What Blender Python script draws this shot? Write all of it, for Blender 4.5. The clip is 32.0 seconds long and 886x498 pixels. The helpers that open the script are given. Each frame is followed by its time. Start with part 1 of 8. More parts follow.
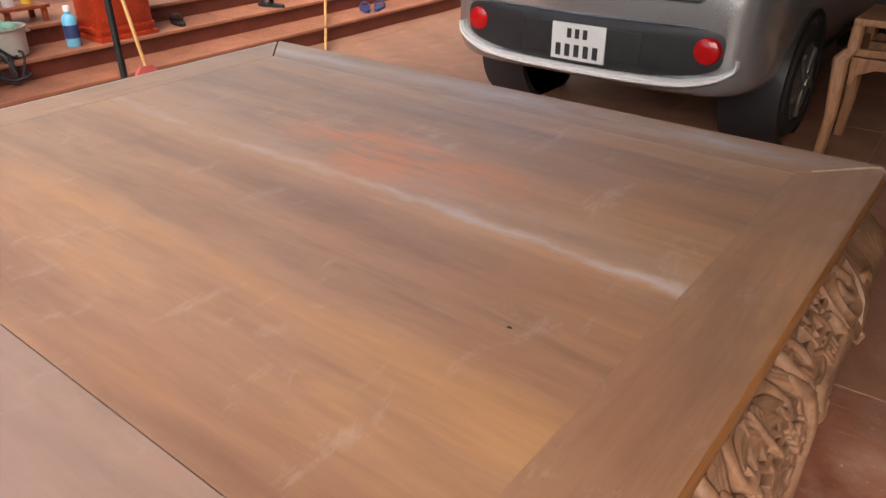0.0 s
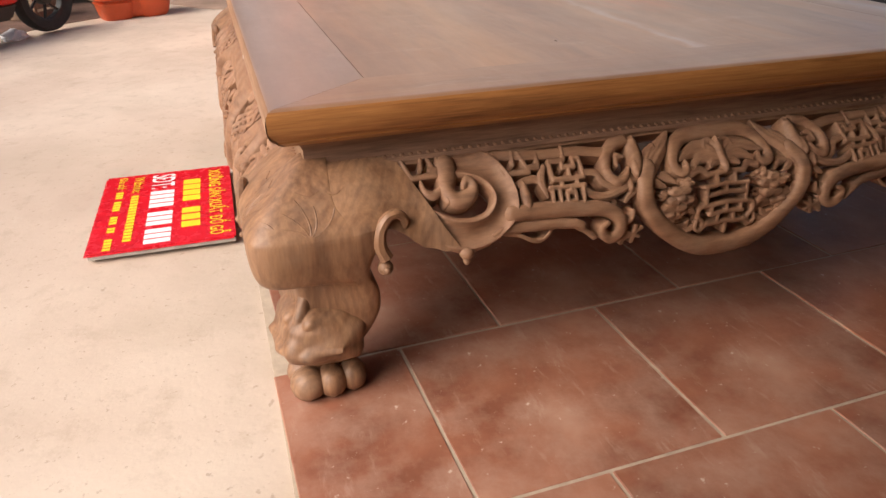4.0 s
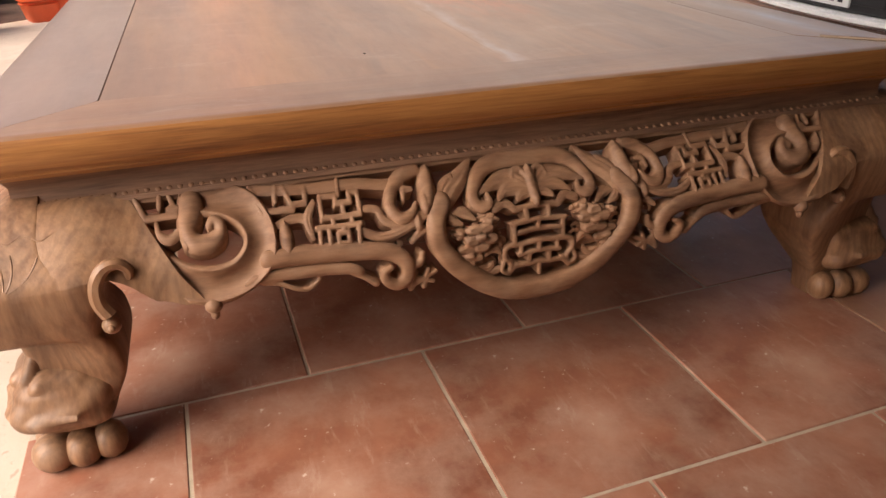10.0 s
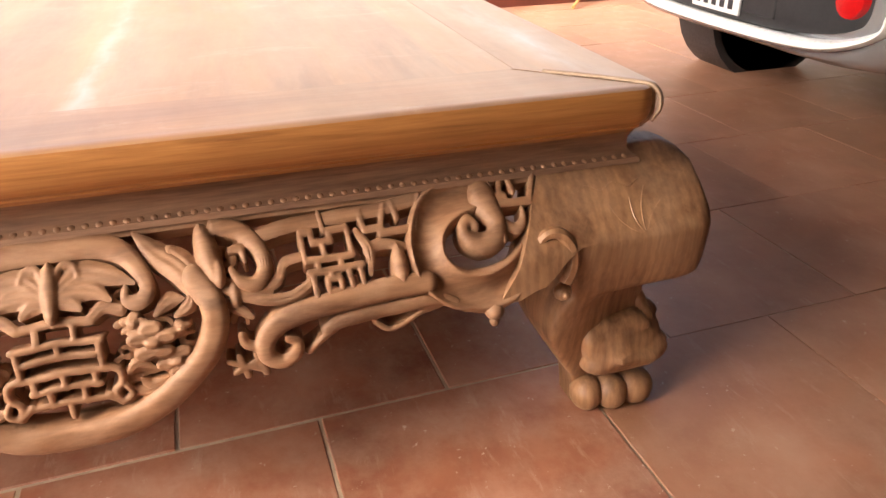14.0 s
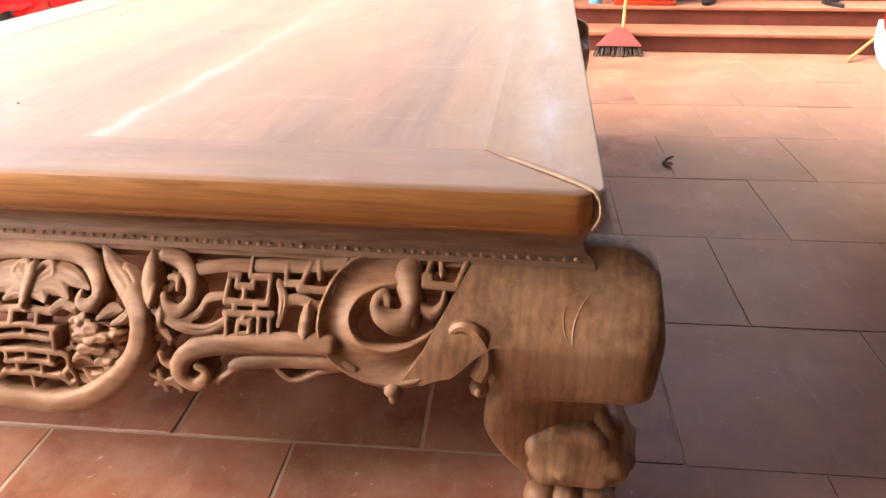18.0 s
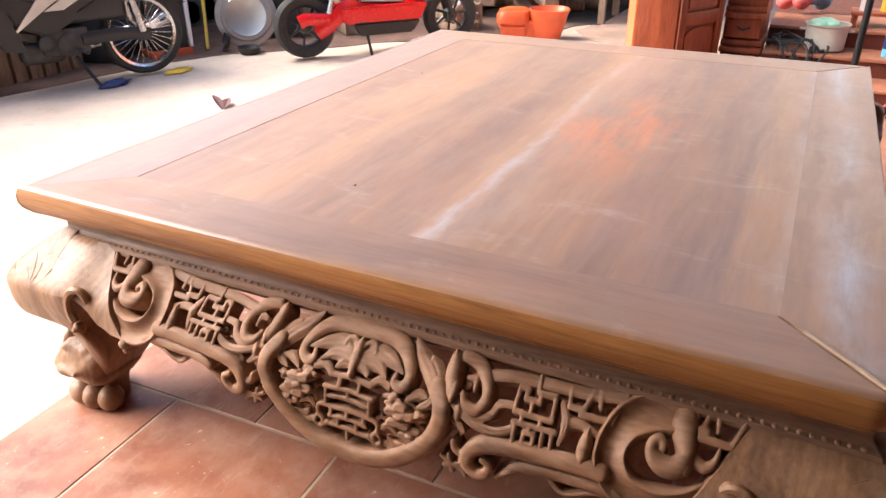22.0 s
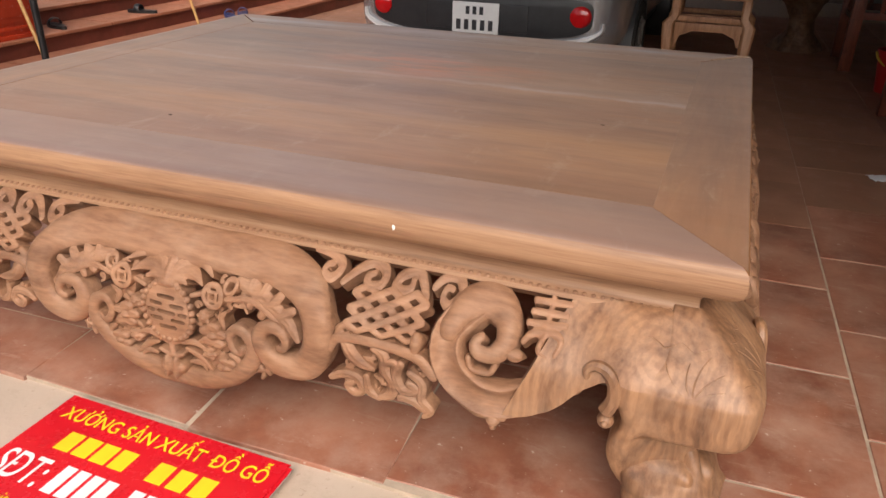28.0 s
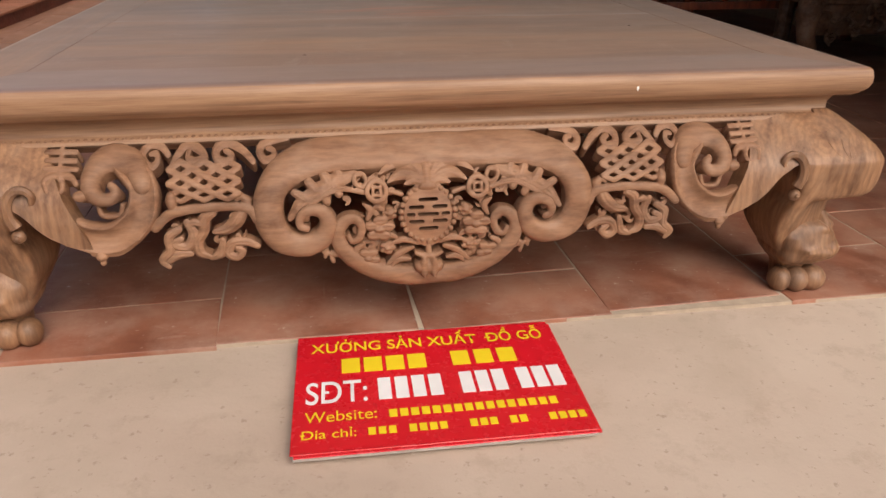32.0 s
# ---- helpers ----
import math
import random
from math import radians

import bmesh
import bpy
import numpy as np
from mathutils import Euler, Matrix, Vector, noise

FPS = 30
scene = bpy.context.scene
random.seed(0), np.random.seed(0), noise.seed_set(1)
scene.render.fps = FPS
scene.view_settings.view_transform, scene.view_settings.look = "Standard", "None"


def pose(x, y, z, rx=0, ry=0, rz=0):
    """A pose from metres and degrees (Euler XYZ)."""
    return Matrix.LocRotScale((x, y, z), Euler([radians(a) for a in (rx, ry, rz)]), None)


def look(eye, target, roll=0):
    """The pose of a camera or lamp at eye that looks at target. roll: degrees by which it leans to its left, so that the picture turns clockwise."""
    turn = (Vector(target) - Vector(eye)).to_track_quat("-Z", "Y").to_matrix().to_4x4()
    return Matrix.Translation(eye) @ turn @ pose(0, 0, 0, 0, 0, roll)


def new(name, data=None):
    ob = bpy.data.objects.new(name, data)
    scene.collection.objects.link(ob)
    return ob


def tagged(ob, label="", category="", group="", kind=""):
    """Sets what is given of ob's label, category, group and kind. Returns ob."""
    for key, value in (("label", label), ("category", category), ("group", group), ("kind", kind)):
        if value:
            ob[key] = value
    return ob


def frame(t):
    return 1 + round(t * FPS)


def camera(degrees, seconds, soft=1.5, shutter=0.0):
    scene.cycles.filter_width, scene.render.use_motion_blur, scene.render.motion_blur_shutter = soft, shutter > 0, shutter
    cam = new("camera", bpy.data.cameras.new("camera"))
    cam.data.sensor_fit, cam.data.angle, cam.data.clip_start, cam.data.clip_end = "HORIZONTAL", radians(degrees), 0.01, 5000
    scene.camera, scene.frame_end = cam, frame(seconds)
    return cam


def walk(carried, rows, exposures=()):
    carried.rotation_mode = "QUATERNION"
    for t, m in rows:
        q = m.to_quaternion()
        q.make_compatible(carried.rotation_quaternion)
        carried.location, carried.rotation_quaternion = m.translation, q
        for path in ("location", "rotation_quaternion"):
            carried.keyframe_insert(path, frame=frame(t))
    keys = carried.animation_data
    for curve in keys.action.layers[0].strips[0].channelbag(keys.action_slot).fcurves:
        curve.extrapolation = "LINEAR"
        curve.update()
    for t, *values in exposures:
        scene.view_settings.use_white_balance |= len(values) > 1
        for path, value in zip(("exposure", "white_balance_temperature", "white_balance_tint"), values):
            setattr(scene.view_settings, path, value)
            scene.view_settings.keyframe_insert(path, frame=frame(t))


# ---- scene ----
cam = camera(62.8, 32.0)
PATH = [
    (0, (0.158, -0.148, 1.274), (-0.929, 1.223, 0.305), -0.5),
    (0.5, (0.33, -0.172, 1.248), (-0.925, 1.059, 0.295), -0.8),
    (1, (0.497, -0.24, 1.253), (-0.883, 0.856, 0.307), -0.8),
    (1.5, (0.595, -0.218, 1.241), (-0.873, 0.759, 0.296), -0.7),
    (2, (0.744, -0.123, 1.23), (-0.824, 0.675, 0.279), -0.4),
    (2.5, (0.899, -0.08, 1.205), (-0.746, 0.564, 0.266), -0.7),
    (3, (1.093, -0.128, 1.163), (-0.587, 0.431, 0.234), -0.3),
    (3.5, (1.23, -0.144, 1.101), (-0.462, 0.403, 0.184), -0.5),
    (4, (1.215, -0.099, 0.962), (-0.483, 0.415, 0.039), -1.0),
    (4.5, (1.147, -0.065, 0.882), (-0.547, 0.439, -0.054), -0.8),
    (6.5, (1.14, -0.008, 0.914), (-0.573, 0.45, -0.012), -0.8),
    (7, (1.142, 0.024, 0.911), (-0.572, 0.493, -0.006), -0.9),
    (7.5, (1.148, 0.064, 0.918), (-0.564, 0.542, 0.002), -0.8),
    (8, (1.15, 0.1, 0.926), (-0.558, 0.591, 0.008), -0.6),
    (8.5, (1.147, 0.147, 0.93), (-0.557, 0.642, 0.008), -0.7),
    (9, (1.147, 0.208, 0.925), (-0.555, 0.709, 0.002), -1.1),
    (9.5, (1.143, 0.286, 0.93), (-0.557, 0.789, 0.004), -1.2),
    (10, (1.133, 0.358, 0.943), (-0.559, 0.88, 0.013), -1.1),
    (10.5, (1.124, 0.436, 0.946), (-0.562, 0.972, 0.015), -1.2),
    (11, (1.1, 0.502, 0.94), (-0.578, 1.065, 0.011), -1.1),
    (11.5, (1.074, 0.569, 0.921), (-0.6, 1.143, -0.012), -1.1),
    (12, (1.016, 0.646, 0.879), (-0.651, 1.232, -0.059), -1.3),
    (12.5, (0.948, 0.768, 0.88), (-0.7, 1.392, -0.064), -1.0),
    (13, (0.958, 0.923, 0.883), (-0.695, 1.535, -0.062), -1.2),
    (13.5, (0.943, 1.036, 0.897), (-0.726, 1.604, -0.047), -1.1),
    (14, (0.9, 1.132, 0.903), (-0.792, 1.625, -0.042), -1.0),
    (14.5, (0.882, 1.199, 0.92), (-0.854, 1.591, 0.008), -1.1),
    (16.5, (0.955, 1.5, 0.927), (-0.832, 1.464, 0.03), -1.1),
    (17, (0.935, 1.565, 0.936), (-0.849, 1.462, 0.037), -0.8),
    (17.5, (0.898, 1.626, 0.965), (-0.879, 1.456, 0.061), -1.0),
    (18, (0.895, 1.646, 0.976), (-0.873, 1.396, 0.076), -0.7),
    (18.5, (0.911, 1.683, 0.98), (-0.842, 1.342, 0.08), -0.5),
    (19, (0.955, 1.761, 0.966), (-0.765, 1.274, 0.07), -0.6),
    (19.5, (0.999, 1.808, 0.972), (-0.668, 1.15, 0.084), -0.6),
    (20, (1.034, 1.82, 0.978), (-0.575, 1.027, 0.094), -0.8),
    (20.5, (1.037, 1.804, 0.996), (-0.522, 0.924, 0.105), -1.1),
    (21, (1.017, 1.771, 1.06), (-0.531, 0.879, 0.162), -1.0),
    (21.5, (0.968, 1.685, 1.162), (-0.583, 0.808, 0.255), -1.1),
    (22, (0.944, 1.521, 1.23), (-0.651, 0.726, 0.322), -0.3),
    (22.5, (0.888, 1.367, 1.253), (-0.753, 0.679, 0.339), -1.2),
    (23, (0.762, 1.144, 1.266), (-0.931, 0.611, 0.344), -0.8),
    (23.5, (0.692, 0.933, 1.278), (-1.048, 0.585, 0.355), -1.0),
    (24, (0.697, 0.679, 1.313), (-1.072, 0.577, 0.385), -1.5),
    (24.5, (0.61, 0.452, 1.307), (-1.149, 0.603, 0.367), -1.4),
    (25, (0.5, 0.21, 1.329), (-1.194, 0.66, 0.366), -0.4),
    (25.5, (0.369, -0.033, 1.3), (-1.208, 0.747, 0.349), -0.1),
    (27.5, (-0.019, -0.962, 1.158), (-0.837, 0.633, 0.271), 1.6),
    (28, (-0.092, -1.119, 1.123), (-0.726, 0.559, 0.237), 1.1),
    (28.5, (-0.24, -1.198, 1.1), (-0.695, 0.538, 0.217), 1.1),
    (29, (-0.45, -1.213, 1.081), (-0.737, 0.558, 0.197), 1.1),
    (29.5, (-0.687, -1.175, 1.058), (-0.859, 0.612, 0.177), 0.6),
    (30, (-0.957, -1.184, 1.065), (-0.984, 0.61, 0.181), 0.7),
    (30.5, (-1.143, -1.233, 1.05), (-1.011, 0.554, 0.16), 0.6),
    (31, (-1.175, -1.356, 0.99), (-0.968, 0.434, 0.12), 0.2),
    (31.5, (-1.204, -1.491, 0.973), (-0.955, 0.297, 0.113), 0.1),
    (32, (-1.294, -1.627, 0.967), (-1.02, 0.156, 0.101), 0.3),
]
EXPO = [(t, e, k, 11) for t, e, k in ((0.0, 0.75, 6600), (1.0, 0.7, 6600), (2.5, 0.52, 6600), (4.0, 0.42, 6550), (7.0, 0.42, 6550), (9.0, 0.5, 6650), (11.0, 1.25, 6900), (12.5, 1.95, 7100), (14.0, 2.2, 7150), (17.0, 2.3, 6900), (20.0, 1.95, 6500), (21.2, 1.8, 6400), (22.2, 1.55, 6250), (23.5, 0.9, 6400), (24.5, 0.25, 6500), (25.5, 0.05, 6650), (28.0, 0.25, 6600), (29.5, 0.1, 6650), (31.0, 0.0, 6650), (32.0, -0.2, 6650))]
walk(cam, [(t, look(eye, target, roll)) for t, eye, target, roll in PATH], EXPO)

# ---- daylight: overcast yard, a roofed workshop open towards the yard ----
world = bpy.data.worlds.new("sky")
scene.world = world
world.use_nodes = True
wn = world.node_tree
sky = wn.nodes.new("ShaderNodeTexSky")
sky.sky_type = 'NISHITA'
sky.sun_disc = False
sky.sun_elevation = radians(45)
sky.sun_rotation = radians(160)
sky.air_density, sky.dust_density, sky.ozone_density = 0.9, 5.0, 0.7
wn.nodes["Background"].inputs[1].default_value = 0.15
wn.links.new(sky.outputs[0], wn.nodes["Background"].inputs[0])
sun_data = bpy.data.lights.new("sun", 'SUN')
sun_data.energy, sun_data.angle, sun_data.color = 3.0, radians(60), (1.0, 0.95, 0.88)
sun = new("sun", sun_data)
sun.matrix_basis = look((3.0, -8, 7.2), (0, 0, 0))

# ---- materials ----
def node_mat(name, rough=0.6, metal=0.0, spec=0.5):
    m = bpy.data.materials.new(name)
    m.use_nodes = True
    b = m.node_tree.nodes["Principled BSDF"]
    b.inputs["Roughness"].default_value = rough
    b.inputs["Metallic"].default_value = metal
    b.inputs["Specular IOR Level"].default_value = spec
    return m, m.node_tree, b


def add(nt, kind, **props):
    n = nt.nodes.new(kind)
    for k, v in props.items():
        if k in ("operation", "blend_type", "data_type", "interpolation_type", "wave_type", "bands_direction", "feature"):
            if k == "operation": n.operation = v
            elif k == "blend_type": n.blend_type = v
            elif k == "data_type": n.data_type = v
            elif k == "feature": n.feature = v
        else:
            n.inputs[k].default_value = v
    return n


def coords(nt, scale=(1, 1, 1), loc=(0, 0, 0), rot=(0, 0, 0)):
    tc = nt.nodes.new("ShaderNodeTexCoord")
    mp = nt.nodes.new("ShaderNodeMapping")
    mp.inputs["Scale"].default_value = scale
    mp.inputs["Location"].default_value = loc
    mp.inputs["Rotation"].default_value = rot
    nt.links.new(tc.outputs["Object"], mp.inputs["Vector"])
    return mp.outputs[0]


def noise_tex(nt, vec, scale, detail=4.0, rough=0.55, distort=0.0):
    n = add(nt, "ShaderNodeTexNoise", Scale=scale, Detail=detail, Roughness=rough, Distortion=distort)
    nt.links.new(vec, n.inputs["Vector"])
    return n.outputs["Fac"]


def ramp(nt, fac, stops):
    r = nt.nodes.new("ShaderNodeValToRGB")
    els = r.color_ramp.elements
    while len(els) < len(stops):
        els.new(0.5)
    for e, (p, c) in zip(els, stops):
        e.position = p
        e.color = (*c, 1) if len(c) == 3 else c
    nt.links.new(fac, r.inputs[0])
    return r.outputs[0]


def grey(a, b):
    return [(a, (0, 0, 0)), (b, (1, 1, 1))]


def mix(nt, fac, a, b, blend='MIX'):
    n = nt.nodes.new("ShaderNodeMix")
    n.data_type, n.blend_type = 'RGBA', blend
    if isinstance(fac, (int, float)): n.inputs[0].default_value = fac
    else: nt.links.new(fac, n.inputs[0])
    for k, v in ((6, a), (7, b)):
        if isinstance(v, tuple): n.inputs[k].default_value = (*v, 1)
        else: nt.links.new(v, n.inputs[k])
    return n.outputs[2]


def maths(nt, op, a, b=None):
    n = nt.nodes.new("ShaderNodeMath")
    n.operation = op
    for k, v in ((0, a), (1, b)):
        if v is None: continue
        if isinstance(v, (int, float)): n.inputs[k].default_value = v
        else: nt.links.new(v, n.inputs[k])
    return n.outputs[0]


def bump(nt, bsdf, fac, strength=0.3, dist=0.005):
    n = add(nt, "ShaderNodeBump", Strength=strength, Distance=dist)
    nt.links.new(fac, n.inputs["Height"])
    nt.links.new(n.outputs[0], bsdf.inputs["Normal"])


def wood(name, dark, mid, light, grain=(2, 28, 28), rough=0.55, var=0.25, spec=0.5, dust=0.0, bumps=0.25, rings=0.0):
    """Raw sanded hardwood with long streaks along the axis of small scale."""
    m, nt, b = node_mat(name, rough, 0, spec)
    v = coords(nt, grain)
    streak = noise_tex(nt, v, 1.0, 6, 0.62, 1.1)
    col = ramp(nt, streak, [(0.35, dark), (0.49, mid), (0.66, light)])
    fine = noise_tex(nt, coords(nt, tuple(g * 7 for g in grain)), 1.0, 3, 0.6)
    col = mix(nt, 0.35, col, ramp(nt, fine, [(0.3, dark), (0.65, light)]))
    if rings:
        wave = nt.nodes.new("ShaderNodeTexWave")
        wave.wave_type, wave.rings_direction = 'RINGS', 'Z'
        for key, value in (("Scale", 19.0), ("Distortion", 4.5), ("Detail", 5.0), ("Detail Scale", 1.4)):
            wave.inputs[key].default_value = value
        nt.links.new(coords(nt, (1, 1, 0.6), (0.11, 0.07, 0)), wave.inputs["Vector"])
        col = mix(nt, ramp(nt, wave.outputs["Fac"], [(0.10, (rings,) * 3), (0.55, (0, 0, 0))]), col, dark)
    big = noise_tex(nt, coords(nt, (1, 1, 1)), 2.2, 3, 0.5)
    col = mix(nt, ramp(nt, big, grey(0.35, 0.7)), col, mix(nt, var, col, light), 'MIX')
    if dust:
        d = noise_tex(nt, coords(nt, (1, 1, 1), (3, 1, 2)), 14.0, 5, 0.65)
        col = mix(nt, ramp(nt, d, [(0.45, (0, 0, 0)), (0.75, (dust, dust, dust))]), col, (0.5, 0.38, 0.29))
    oi = nt.nodes.new("ShaderNodeObjectInfo")
    tone = maths(nt, 'MULTIPLY_ADD', oi.outputs["Random"], 0.14)
    tone.node.inputs[2].default_value = 0.93
    hs = nt.nodes.new("ShaderNodeHueSaturation")
    nt.links.new(tone, hs.inputs["Value"])
    nt.links.new(col, hs.inputs["Color"])
    nt.links.new(hs.outputs[0], b.inputs["Base Color"])
    rr = ramp(nt, streak, [(0.3, (rough + 0.1,) * 3), (0.7, (rough - 0.06,) * 3)])
    nt.links.new(rr, b.inputs["Roughness"])
    bump(nt, b, fine, bumps, 0.002)
    return m


def plain(name, color, rough=0.5, metal=0.0, var=0.12, scale=8.0, spec=0.5, bumps=0.0):
    """A painted, moulded or metal surface with slight mottling."""
    m, nt, b = node_mat(name, rough, metal, spec)
    n = noise_tex(nt, coords(nt), scale, 4, 0.6)
    n2 = noise_tex(nt, coords(nt, (1, 1, 1), (5, 2, 1)), scale * 9, 3, 0.6)
    c2 = tuple(max(0.0, c * (1 - var)) for c in color)
    c3 = tuple(min(1.0, c * (1 + var)) for c in color)
    col = mix(nt, ramp(nt, n, grey(0.35, 0.65)), c2, c3)
    col = mix(nt, maths(nt, 'MULTIPLY', n2, var), col, c2)
    nt.links.new(col, b.inputs["Base Color"])
    rr = ramp(nt, n2, [(0.3, (max(0.02, rough - 0.08),) * 3), (0.7, (min(1, rough + 0.1),) * 3)])
    nt.links.new(rr, b.inputs["Roughness"])
    if bumps: bump(nt, b, n2, bumps, 0.003)
    return m


CARVE = ((0.105, 0.046, 0.025), (0.222, 0.108, 0.058), (0.345, 0.186, 0.106))
M_CARVE_X = wood("carved raw rosewood, long side", *CARVE, (3, 15, 15), 0.58, 0.3, 0.38, 0.16)
M_CARVE_Y = wood("carved raw rosewood, short side", *CARVE, (15, 3, 15), 0.58, 0.3, 0.38, 0.16)
M_STRIP = wood("pale loose strip wood", (0.24, 0.15, 0.10), (0.40, 0.27, 0.19), (0.5, 0.36, 0.26), (9, 9, 9), 0.6)
M_LEG = wood("turned raw rosewood", (0.085, 0.036, 0.018), (0.225, 0.110, 0.056), (0.37, 0.20, 0.106), (14, 14, 1.5), 0.46, 0.25, 0.45, 0.16, rings=0.26)
M_EDGE_Y = wood("sanded edge wood, across", (0.15, 0.050, 0.015), (0.35, 0.138, 0.040), (0.50, 0.235, 0.078), (22, 1.6, 40), 0.40, 0.3, 0.5)
M_EDGE_X = wood("sanded edge wood, along", (0.155, 0.075, 0.04), (0.28, 0.148, 0.082), (0.40, 0.235, 0.135), (1.6, 22, 40), 0.45, 0.3, 0.5)
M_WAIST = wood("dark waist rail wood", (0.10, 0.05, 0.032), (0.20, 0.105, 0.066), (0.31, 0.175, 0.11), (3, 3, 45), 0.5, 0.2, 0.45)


def top_wood(name, grain, seed, lines=(), dusty=0.45, warm=(0.37, 0.21, 0.102), veil=None):
    """The dusty sanded table top: figured boards with pale filler rubbed along the glue lines and orange sanding stains."""
    m, nt, b = node_mat(name, 0.42, 0, 0.8)
    b.inputs["Coat Weight"].default_value = 0.2
    b.inputs["Coat Roughness"].default_value = 0.42
    b.inputs["Sheen Weight"].default_value = 0.48
    b.inputs["Sheen Roughness"].default_value = 0.33
    b.inputs["Sheen Tint"].default_value = (1.0, 0.93, 0.87, 1)
    v = coords(nt, grain, (seed, seed * 0.7, 0))
    s1 = noise_tex(nt, v, 1.0, 5, 0.55, 0.9)
    col = ramp(nt, s1, [(0.32, (0.125, 0.066, 0.042)), (0.44, (0.215, 0.118, 0.070)), (0.56, (0.285, 0.158, 0.090)), (0.70, warm)])
    s2 = noise_tex(nt, coords(nt, tuple(g * 6 for g in grain), (seed, 0, 0)), 1.0, 4, 0.65)
    col = mix(nt, 0.3, col, ramp(nt, s2, [(0.3, (0.18, 0.095, 0.055)), (0.7, (0.40, 0.25, 0.155))]))
    blotch = noise_tex(nt, coords(nt, tuple(0.35 + 0.09 * g for g in grain), (seed, 1, 0)), 2.1, 6, 0.62, 0.6)
    col = mix(nt, ramp(nt, blotch, [(0.38, (0, 0, 0)), (0.70, (dusty + 0.25,) * 3)]), col, tuple(0.5 * w + 0.5 * d for w, d in zip(warm, (0.19, 0.125, 0.105))))
    dark = noise_tex(nt, coords(nt, tuple(0.8 + 0.35 * g for g in grain), (seed + 3, 2, 0)), 1.4, 5, 0.6, 0.8)
    col = mix(nt, ramp(nt, dark, [(0.54, (0, 0, 0)), (0.70, (0.34,) * 3)]), col, (0.10, 0.048, 0.030))
    haze = noise_tex(nt, coords(nt, (1.4, 2.0, 1), (seed + 8, 5, 0)), 2.6, 7, 0.7)
    col = mix(nt, ramp(nt, haze, [(0.50, (0, 0, 0)), (0.80, (dusty,) * 3)]), col, (0.40, 0.29, 0.215))
    pos = nt.nodes.new("ShaderNodeTexCoord")
    sep = nt.nodes.new("ShaderNodeSeparateXYZ")
    nt.links.new(pos.outputs["Object"], sep.inputs[0])
    wob = noise_tex(nt, coords(nt, (2.6, 2.2, 1)), 1.0, 5, 0.66)
    patch = noise_tex(nt, coords(nt, (2.2, 9, 1), (2, 4, 0)), 1.0, 6, 0.68)
    for y0, half, amount, tint in lines:
        off = maths(nt, 'ADD', maths(nt, 'SUBTRACT', sep.outputs[1], y0), maths(nt, 'MULTIPLY', maths(nt, 'SUBTRACT', wob, 0.5), 0.15))
        near = maths(nt, 'SUBTRACT', 1.0, maths(nt, 'DIVIDE', maths(nt, 'ABSOLUTE', off), half))
        fac = maths(nt, 'MULTIPLY', maths(nt, 'MAXIMUM', near, 0.0), ramp(nt, patch, [(0.36, (0.05, 0.05, 0.05)), (0.64, (amount, amount, amount))]))
        col = mix(nt, fac, col, tint)
    cloud = noise_tex(nt, coords(nt, (0.9, 1.9, 1), (seed + 2, 8, 0)), 1.7, 6, 0.66, 0.7)
    col = mix(nt, ramp(nt, cloud, [(0.50, (0, 0, 0)), (0.66, (0.42,) * 3)]), col, (0.33, 0.165, 0.085))
    col = mix(nt, ramp(nt, cloud, [(0.33, (0.40,) * 3), (0.46, (0, 0, 0))]), col, (0.20, 0.115, 0.082))
    fine2 = noise_tex(nt, coords(nt, tuple(g * 3 for g in grain), (seed + 5, 0, 0)), 1.0, 5, 0.7, 0.4)
    band = noise_tex(nt, coords(nt, tuple(0.12 + 0.42 * max(0.0, g - 1.3) for g in grain), (seed + 1.7, 0.4, 0)), 1.0, 3, 0.5, 0.25)
    col = mix(nt, ramp(nt, band, [(0.50, (0, 0, 0)), (0.62, (0.44,) * 3)]), col, tuple(1.1 * w for w in warm))
    col = mix(nt, ramp(nt, band, [(0.36, (0.32,) * 3), (0.49, (0, 0, 0))]), col, (0.165, 0.078, 0.045))
    col = mix(nt, ramp(nt, fine2, [(0.34, (0.18,) * 3), (0.48, (0, 0, 0))]), col, (0.13, 0.062, 0.034))
    scuff = noise_tex(nt, coords(nt, (7, 3, 1), (seed + 4, 6, 0), (0, 0, 0.5)), 1.3, 7, 0.74, 0.5)
    col = mix(nt, ramp(nt, scuff, [(0.58, (0, 0, 0)), (0.74, (0.4,) * 3)]), col, (0.46, 0.38, 0.33))
    if veil: col = mix(nt, veil[0], col, veil[1])
    # orange sanding stain
    dx = maths(nt, 'DIVIDE', maths(nt, 'ADD', sep.outputs[0], 1.0), 0.45)
    dy = maths(nt, 'DIVIDE', maths(nt, 'SUBTRACT', sep.outputs[1], 1.10), 0.2)
    rr = maths(nt, 'ADD', maths(nt, 'MULTIPLY', dx, dx), maths(nt, 'MULTIPLY', dy, dy))
    spots = noise_tex(nt, coords(nt, (4, 14, 1), (9, 4, 0)), 1.0, 5, 0.65)
    st = maths(nt, 'MULTIPLY', maths(nt, 'MAXIMUM', maths(nt, 'SUBTRACT', 1.0, rr), 0.0), ramp(nt, spots, [(0.40, (0, 0, 0)), (0.60, (0.85, 0.85, 0.85))]))
    col = mix(nt, st, col, (0.54, 0.19, 0.07))
    hs = nt.nodes.new("ShaderNodeHueSaturation")
    hs.inputs["Saturation"].default_value = 1.0 if veil else 1.06
    hs.inputs["Hue"].default_value = 0.5 if veil else 0.498
    hs.inputs["Value"].default_value = 1.14
